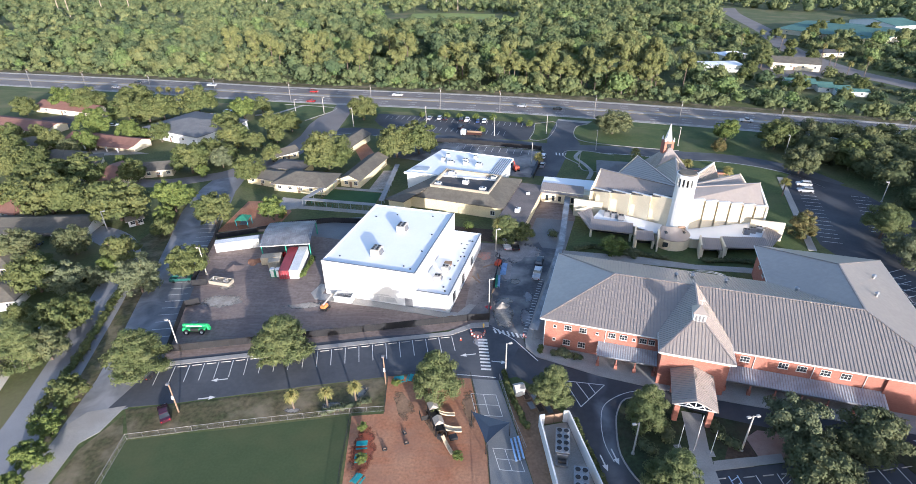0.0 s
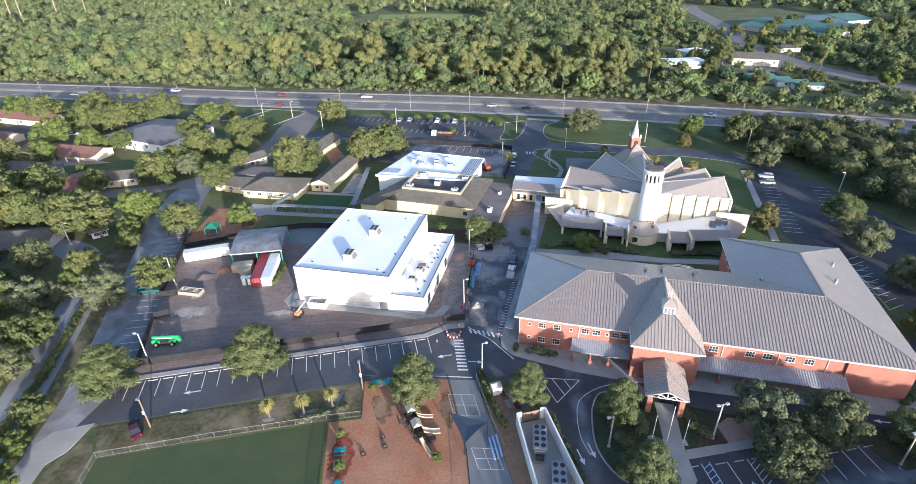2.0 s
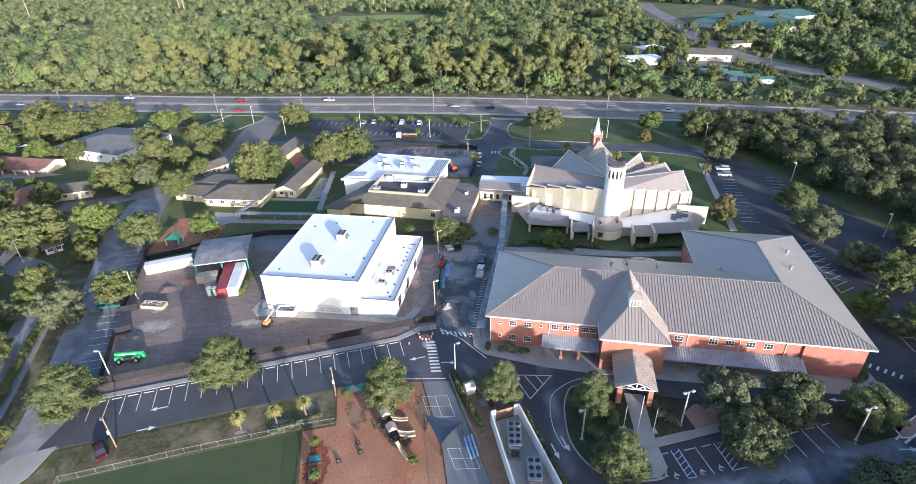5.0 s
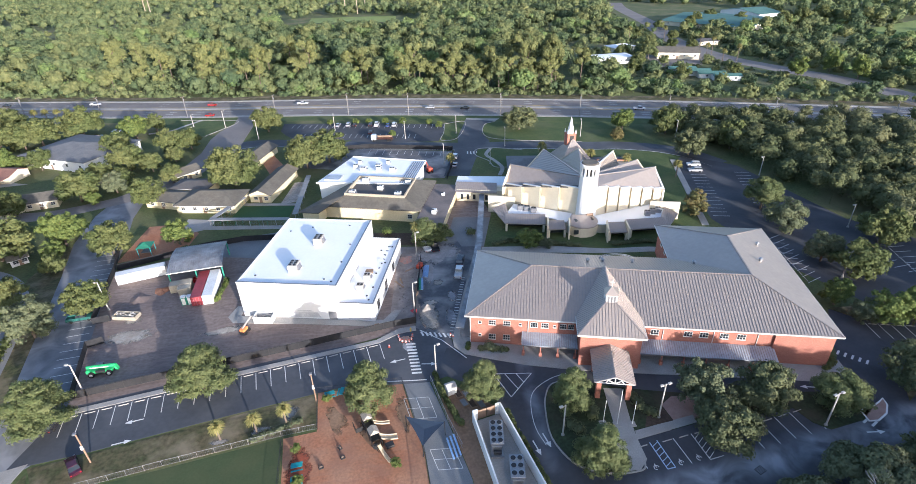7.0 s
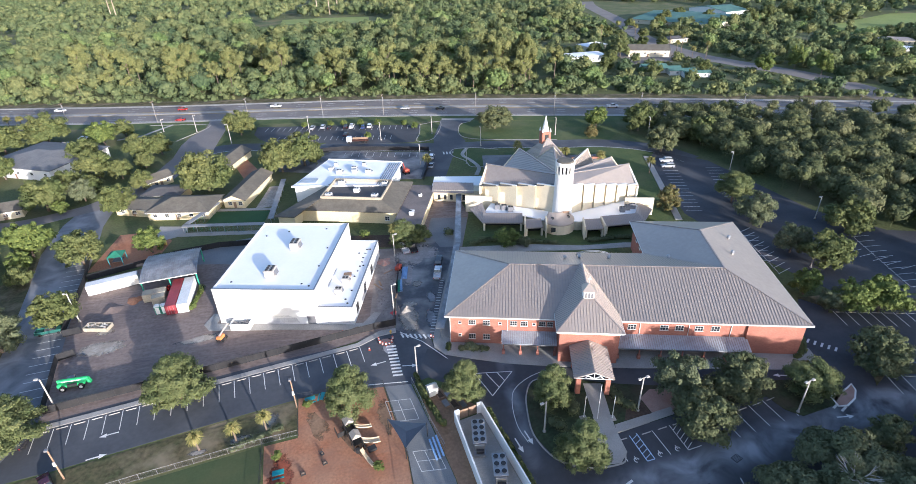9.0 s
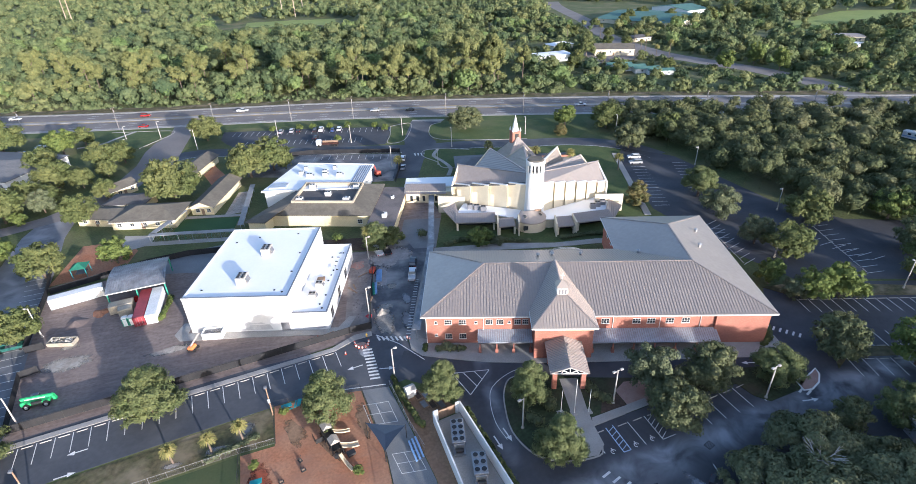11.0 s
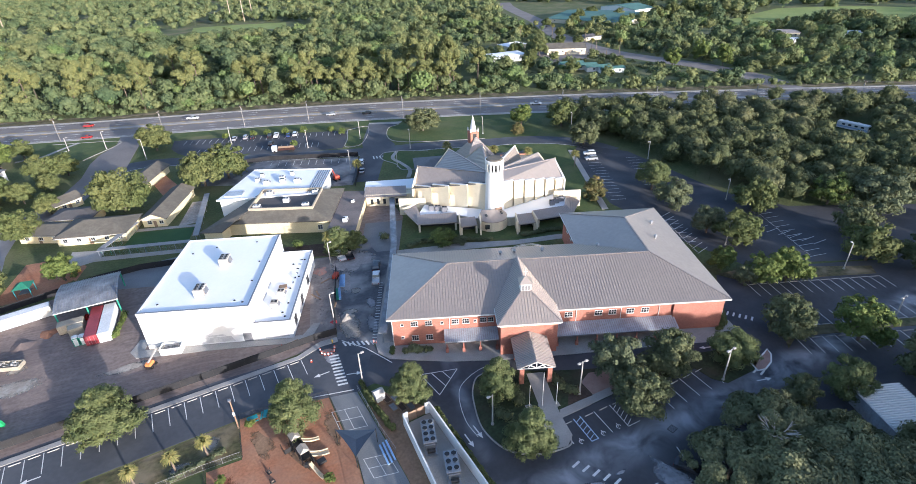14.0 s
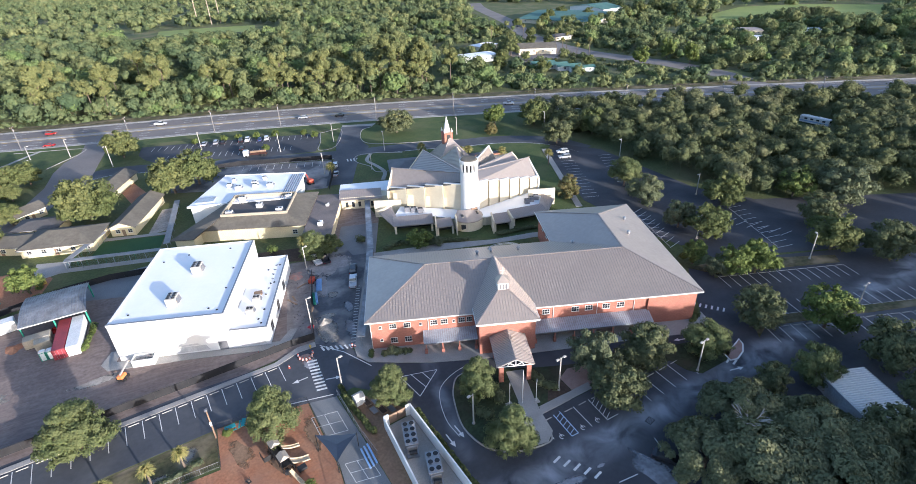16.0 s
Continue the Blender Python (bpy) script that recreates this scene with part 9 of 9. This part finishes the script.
REDPL = mat("orange_red_plastic", (0.5, 0.075, 0.04), (0.44, 0.09, 0.05), 0.5, 5, 0.6)
for x, y in ((1.2, 91.2), (1.4, 90.2), (1.9, 89.6), (2.6, 89.3), (3.3, 89.4), (3.9, 90.0), (4.2, 91.0), (12.4, 89.6)):
    t = thing("traffic_drum", "small red and white marker drum on the drive", "traffic drum", pose(x, y, 0.04), "marker drums")
    part("drum", Geo().tube((0, 0, 0), (0, 0, 0.8), 0.2, 0.16, 10), REDPL, t)
    part("band", Geo().tube((0, 0, 0.25), (0, 0, 0.4), 0.202, 0.193, 10).tube((0, 0, 0.54), (0, 0, 0.68), 0.184, 0.176, 10), TRIM, t)
    part("foot", Geo().tube((0, 0, 0), (0, 0, 0.05), 0.28, 0.26, 10), RUBBER, t)
t = thing("hydrant", "yellow fire hydrant beside the drive", "hydrant", pose(4.0, 93.0, 0.02))
part("barrel", Geo().tube((0, 0, 0), (0, 0, 0.8), 0.17, 0.15, 10), YELLOWPAINT, t)
part("bonnet", Geo().tube((0, 0, 0.8), (0, 0, 1.02), 0.19, 0.06, 10), YELLOWPAINT, t)
for a, b in (((-0.28, 0, 0.6), (0.28, 0, 0.6)), ((0, -0.26, 0.52), (0, 0, 0.52))):
    part("outlet", Geo().tube(a, b, 0.08, n=8), YELLOWPAINT, t)
for x, y in ((-6.4, 95.8), (-3.6, 96.0), (-1.0, 88.6), (12.9, 89.2)):
    t = thing("traffic_cone", "orange traffic cone on the drive", "cone", pose(x, y, 0.05), "traffic cones")
    part("cone", Geo().tube((0, 0, 0.04), (0, 0, 0.75), 0.17, 0.04, 10), REDPL, t)
    part("base", Geo().box(-0.22, -0.22, 0, 0.22, 0.22, 0.05), REDPL, t)
    part("band", Geo().tube((0, 0, 0.35), (0, 0, 0.5), 0.125, 0.1, 10), TRIM, t)
t = thing("excavator", "small red excavator on the building site", "machine", pose(19.2, 184.8, 0.03, 0, 0, 110))
part("track", Geo().rbox(-1.3, -1.0, 0, 1.3, -0.6, 0.6, 0.1).rbox(-1.3, 0.6, 0, 1.3, 1.0, 0.6, 0.1), RUBBER, t)
part("house", Geo().rbox(-1.2, -0.9, 0.6, 1.0, 0.9, 1.9, 0.15), REDPL, t)
part("boom", Geo().beam((0.8, 0, 1.4), (2.6, 0, 3.2), 0.3, 0.3).beam((2.6, 0, 3.2), (4.0, 0, 1.6), 0.25, 0.25), REDPL, t)
part("bucket", Geo().rbox(3.7, -0.4, 0.9, 4.4, 0.4, 1.6, 0.1), DARKMETAL, t)
t = thing("loading_machine", "small red work machine beside the pipes", "machine", pose(8.7, 118.8, 0.03, 0, 0, 60))
part("body", Geo().rbox(-1.0, -0.6, 0.3, 1.0, 0.6, 1.3, 0.1), REDPL, t)
for s in (-1, 1):
    for wx in (-0.6, 0.6):
        part("wheel", Geo().tube((wx, s * 0.5, 0.3), (wx, s * 0.75, 0.3), 0.3, n=10), RUBBER, t)
# metal store in the south-east: its roof falls towards the lot
es = thing("metal_store", "blue-grey ribbed steel store with a pale corrugated roof", "building", pose(86.0, 27.6, 0, 0, 0, -15))
part("wall", Geo().box(-0.2, 0, 0, 8.0, 13.0, 3.3), GALV, es, "blue-grey ribbed steel walls")
roof_face(es, [(-0.6, -0.3, 3.45), (8.4, -0.3, 3.3), (8.4, 13.3, 3.3), (-0.6, 13.3, 3.45)], WHITECORR, 0.12, False)
for k in range(27):
    part("roof_rib", Geo().beam((-0.6, -0.1 + 0.51 * k, 3.62), (8.4, -0.1 + 0.51 * k, 3.47), 0.2, 0.14), TRIM, es)
for k in range(24):
    part("wall_rib", Geo().box(-0.27, 0.2 + 0.54 * k, 0, -0.2, 0.36 + 0.54 * k, 3.3), GALV, es)
for x, y, a in ((228.6, 146.4, -77),):
    t = thing("motor_home", "long white motor home parked among trees", "motor home", pose(x, y, 0, 0, 0, a))
    part("body", Geo().rbox(-6.0, -1.25, 0.5, 6.0, 1.25, 3.3, 0.25), WHITEM, t)
    part("stripe", Geo().box(-5.8, -1.27, 1.1, 5.8, -1.24, 1.5), LBLUE, t)
    part("windscreen", Geo().box(5.97, -1.0, 1.7, 6.03, 1.0, 2.7), GLASS, t)
    for wx in (-4.0, -1.6, 0.8, 3.2):
        part("window", Geo().box(wx, -1.28, 1.9, wx + 1.2, -1.24, 2.6), GLASS, t)
    for wx in (-3.5, 1.0):
        part("roof_unit", Geo().rbox(wx, -0.4, 3.3, wx + 1.0, 0.4, 3.6, 0.06), TRIM, t)
    for wx in (-2.6, 3.8):
        part("wheel", Geo().tube((wx, -1.1, 0.35), (wx, 1.1, 0.35), 0.35, n=10), RUBBER, t)

# ---- palms, hedges and shrubs ----
def palm(x, y, h, r=1.6, label="sabal palm with a fan crown on the grass", group="palms"):
    t = thing("palm_tree", label, "palm", pose(x, y, 0, 0, 0, float(rng.uniform(0, 360))), group)
    part("trunk", Geo().tube((0, 0, -0.1), (0.1, 0, h * 0.6), 0.2, 0.17, 8).tube((0.1, 0, h * 0.6), (0, 0, h), 0.17, 0.2, 8), BARK, t)
    g = Geo()
    for k in range(150):
        a, el = rng.uniform(0, 2 * math.pi), rng.uniform(-0.5, 1.3)
        d = Vector((math.cos(a) * math.cos(el), math.sin(a) * math.cos(el), math.sin(el)))
        s = d.cross(Vector((0, 0, 1))).normalized()
        b = Vector((0, 0, h))
        m1 = b + d * r * 0.55
        tip = b + d * r * rng.uniform(0.9, 1.15) - Vector((0, 0, 0.35 * r))
        w2 = r * 0.11
        g.add([b, m1 - s * w2, tip, m1 + s * w2, m1 + Vector((0, 0, 0.1))], [(0, 1, 4), (1, 2, 4), (2, 3, 4), (3, 0, 4)])
    tagged(part("fronds", g, PALMLEAF, t), kind="stuff")
    return t


for x, y, h in ((-31.5, 69.8, 3.4), (-25.4, 70.2, 3.6), (-20.3, 71.2, 4.0)):
    palm(x, y, h, 1.5)
for x, y, h in ((27.5, 187, 4.5), (75, 176, 6), (79, 178, 5), (62, 182, 6), (88.5, 168, 6), (9.5, 131.5, 6), (64, 190, 5), (104, 160, 5), (208, 421, 11), (233, 412, 11), (240, 373, 11), (240, 357, 11), (242, 331, 10), (229, 346, 9), (233, 333, 7),
                (-172, 303, 4), (-166, 302, 4), (-160, 301, 4), (-154, 299, 4), (-148, 298, 4)):
    palm(x, y, h, 2.2, "palm with a ragged fan crown", "far palms")


def hedge(pts, w, h, n, label, name="hedge", leaf=None):
    V, F, nv = [], [], 0
    for a, b in zip(pts, pts[1:]):
        a, b = np.array(a), np.array(b)
        k = max(2, int(np.linalg.norm(b - a) / (0.7 * w)))
        c = np.stack([np.append(a + (b - a) * (i + 0.5) / k + rng.normal(scale=0.08 * w, size=2), h * 0.5 * rng.uniform(0.8, 1.2)) for i in range(k)])
        v, f = leaf_cloud(c, np.full(k, w * 0.55) * rng.uniform(0.85, 1.2, k), n * k, 0.18, h / w)
        V.append(v)
        F.append(f + nv)
        nv += len(v)
        for ci in c:
            V.append(ci + ICO_V * np.array([w * 0.45, w * 0.45, h * 0.42]))
            F.append(ICO_F + nv)
            nv += len(ICO_V)
    me = fast_mesh(name, np.concatenate(V), np.zeros((0, 4), int), np.concatenate(F), leaf or LEAF)
    return tagged(new(name, me), label, "hedge", kind="stuff")


hedge([(18.9, 66), (20.2, 58), (22.6, 46)], 1.1, 1.5, 90, "clipped green hedge beside the plant enclosure")
hedge([(7.4, 78.5), (8.4, 72), (10.6, 64.6)], 0.9, 1.2, 80, "clipped green hedge beside the court")
hedge([(-77.2, 66), (-79.6, 84), (-83.4, 103), (-85.0, 110)], 1.6, 1.8, 70, "overgrown hedge beside the residential street")
hedge([(-90, 142), (-94, 152), (-91, 160)], 1.8, 2.0, 70, "overgrown shrubs beside the lane")
hedge([(15.6, 86.0), (15.2, 83.9)], 1.1, 1.2, 80, "green shrubs at the corner of the brick building")
hedge([(17.5, 84.2), (20.0, 83.2), (23.5, 82.4)], 1.2, 1.2, 90, "dark shrubs below the brick wall", leaf=LEAFD)
hedge([(19.2, 84.0), (20.6, 83.6)], 1.7, 1.8, 110, "grey-blue bush below the brick wall", "bush", LEAFG)
hedge([(82.2, 64.8), (85.2, 66.0), (86.0, 68.2)], 1.0, 1.1, 80, "green shrubs at the corner of the brick building")
hedge([(33.5, 61.5), (34.6, 66.0)], 2.0, 1.6, 110, "dark shrubs beside the entrance walk", leaf=LEAFD)
hedge([(42.6, 66.0), (43.4, 61.8), (45.5, 60.4)], 1.8, 1.4, 110, "dark shrubs beside the entrance walk", leaf=LEAFD)
hedge([(28.5, 61.5), (31, 59)], 1.8, 1.6, 90, "dark shrubs on the island", leaf=LEAFD)
hedge([(30, 126), (36, 127.5), (45, 124), (54, 120.6)], 1.4, 1.1, 70, "low shrubs before the church", leaf=LEAFD)
hedge([(62, 119.6), (70, 119.2), (84, 116.8)], 1.4, 1.1, 70, "low shrubs before the church", leaf=LEAFD)
hedge([(-57, 142), (-52, 143.5)], 1.2, 1.2, 70, "shrubs behind the machine shed")
hedge([(0, 139.6), (2.4, 139)], 1.8, 2.0, 100, "bushy shrub before the yellow wall", "bush", LEAFB)
hedge([(24.2, 133.5), (26.2, 133)], 2.0, 2.2, 100, "rounded green bush in the church yard", "bush", LEAFD)
hedge([(-26.5, 68.4), (-17.5, 71.5)], 1.5, 0.6, 40, "grey low bushes in the grass strip", leaf=LEAFG)
hedge([(-41.6, 113), (-40.8, 123)], 1.2, 1.0, 60, "weeds beside the white container", leaf=LEAFB)
for a, b in ((-330, -60), (-50, 130), (150, 330)):
    spots = [(x, hwy_y(x) + rng.uniform(23.5, 29), rng.uniform(1.2, 3.2), rng.uniform(1.8, 5.5)) for x in np.arange(a, b, 2.2)]
    woodland("undergrowth", spots, 90, 0.2, "ragged undergrowth along the edge of the woods", 1, 0.7)

# dead grey limbs standing out of the oak clump
dead = thing("bare_tree", "leafless grey branches above the dark oaks", "tree", pose(66.0, 36.5, 0))
rd = random.Random(21)
part("trunk", Geo().tube((0, 0, 0), (0.2, 0, 5.0), 0.24, 0.17, 8), POLE, dead)
for k in range(9):
    a, l = 2 * math.pi * k / 9 + rd.uniform(-0.3, 0.3), rd.uniform(2.2, 3.8)
    g = Geo()
    p0 = Vector((0.2, 0, 4.6 + 0.1 * k))
    p1 = p0 + Vector((math.cos(a) * l * 0.5, math.sin(a) * l * 0.5, l * 0.55))
    g.tube(p0, p1, 0.12, 0.07, 6)
    for j in range(4):
        b = a + rd.uniform(-0.9, 0.9)
        p2 = p1 + Vector((math.cos(b), math.sin(b), rd.uniform(0.3, 1.0))) * rd.uniform(0.9, 1.8)
        g.tube(p1, p2, 0.055, 0.02, 5)
        c = b + rd.uniform(-0.9, 0.9)
        g.tube(p1.lerp(p2, 0.6), p1.lerp(p2, 0.6) + Vector((math.cos(c), math.sin(c), 0.7)) * 0.8, 0.03, 0.012, 4)
    part("limb", g, POLE, dead)

# drain cover in the loop road
dc = thing("drain_grate", "dark square drain grate in the asphalt", "drain", pose(56.0, 47.0, 0.045, 0, 0, 20))
part("frame", Geo().box(-0.75, -0.6, 0.0, 0.75, 0.6, 0.05), DARKMETAL, dc)
for k in range(6):
    part("bar", Geo().box(-0.62 + 0.22 * k, -0.5, 0.05, -0.5 + 0.22 * k, 0.5, 0.075), GREYTRIM, dc)

# pallet stack and dark ballast on the low wing
t = thing("pallet_stack", "brown stack of pallets on the white low roof", "pallet", WB @ pose(26.8, 13.4, 4.57, 0, 0, 12), "pallets")
for k in range(3):
    part("pallet", Geo().rbox(-0.9 + 0.1 * k, -0.75, 0.16 * k, 0.9 + 0.1 * k, 0.75, 0.16 * k + 0.13, 0.02), WOOD, t)
for k in range(6):
    t = thing("roof_block", "small dark block lying on the white low roof", "block", WB @ pose(28.9 + 0.12 * (k % 3), 15.5 + 2.1 * k, 4.56, 0, 0, 20 * k), "roof blocks")
    part("body", Geo().rbox(-0.18, -0.35, 0, 0.18, 0.35, 0.07, 0.02), DARKMETAL if k % 2 else GREYTRIM, t)
# rubble and boards beside the hall
rb = random.Random(9)
g = Geo()
for k in range(70):
    x, y = rb.uniform(1.5, 8.0), rb.uniform(100, 127)
    x += (y - 100) * 0.1
    a, b, c = rb.uniform(0.06, 0.25), rb.uniform(0.06, 0.2), rb.uniform(0.05, 0.16)
    g.box(x - a, y - b, 0.02, x + a, y + b, c)
tagged(new("rubble", g.mesh("rubble", PAVROOF)), "scattered grey building rubble beside the white hall", "rubble", kind="stuff")
for k, (x, y, a, l) in enumerate(((2.8, 112.0, 120, 3.6), (3.4, 113.4, 100, 2.4), (6.0, 118.4, 30, 3.0), (-4.0, 96.6, 20, 2.4), (6.8, 107, 70, 2.0))):
    t = thing("timber_board", "rough brown timber board lying on bare soil", "board", pose(x, y, 0.05, 0, 0, a), "boards")
    part("board", Geo().rbox(-l / 2, -0.2, 0, l / 2, 0.2, 0.12, 0.02), WOOD, t)
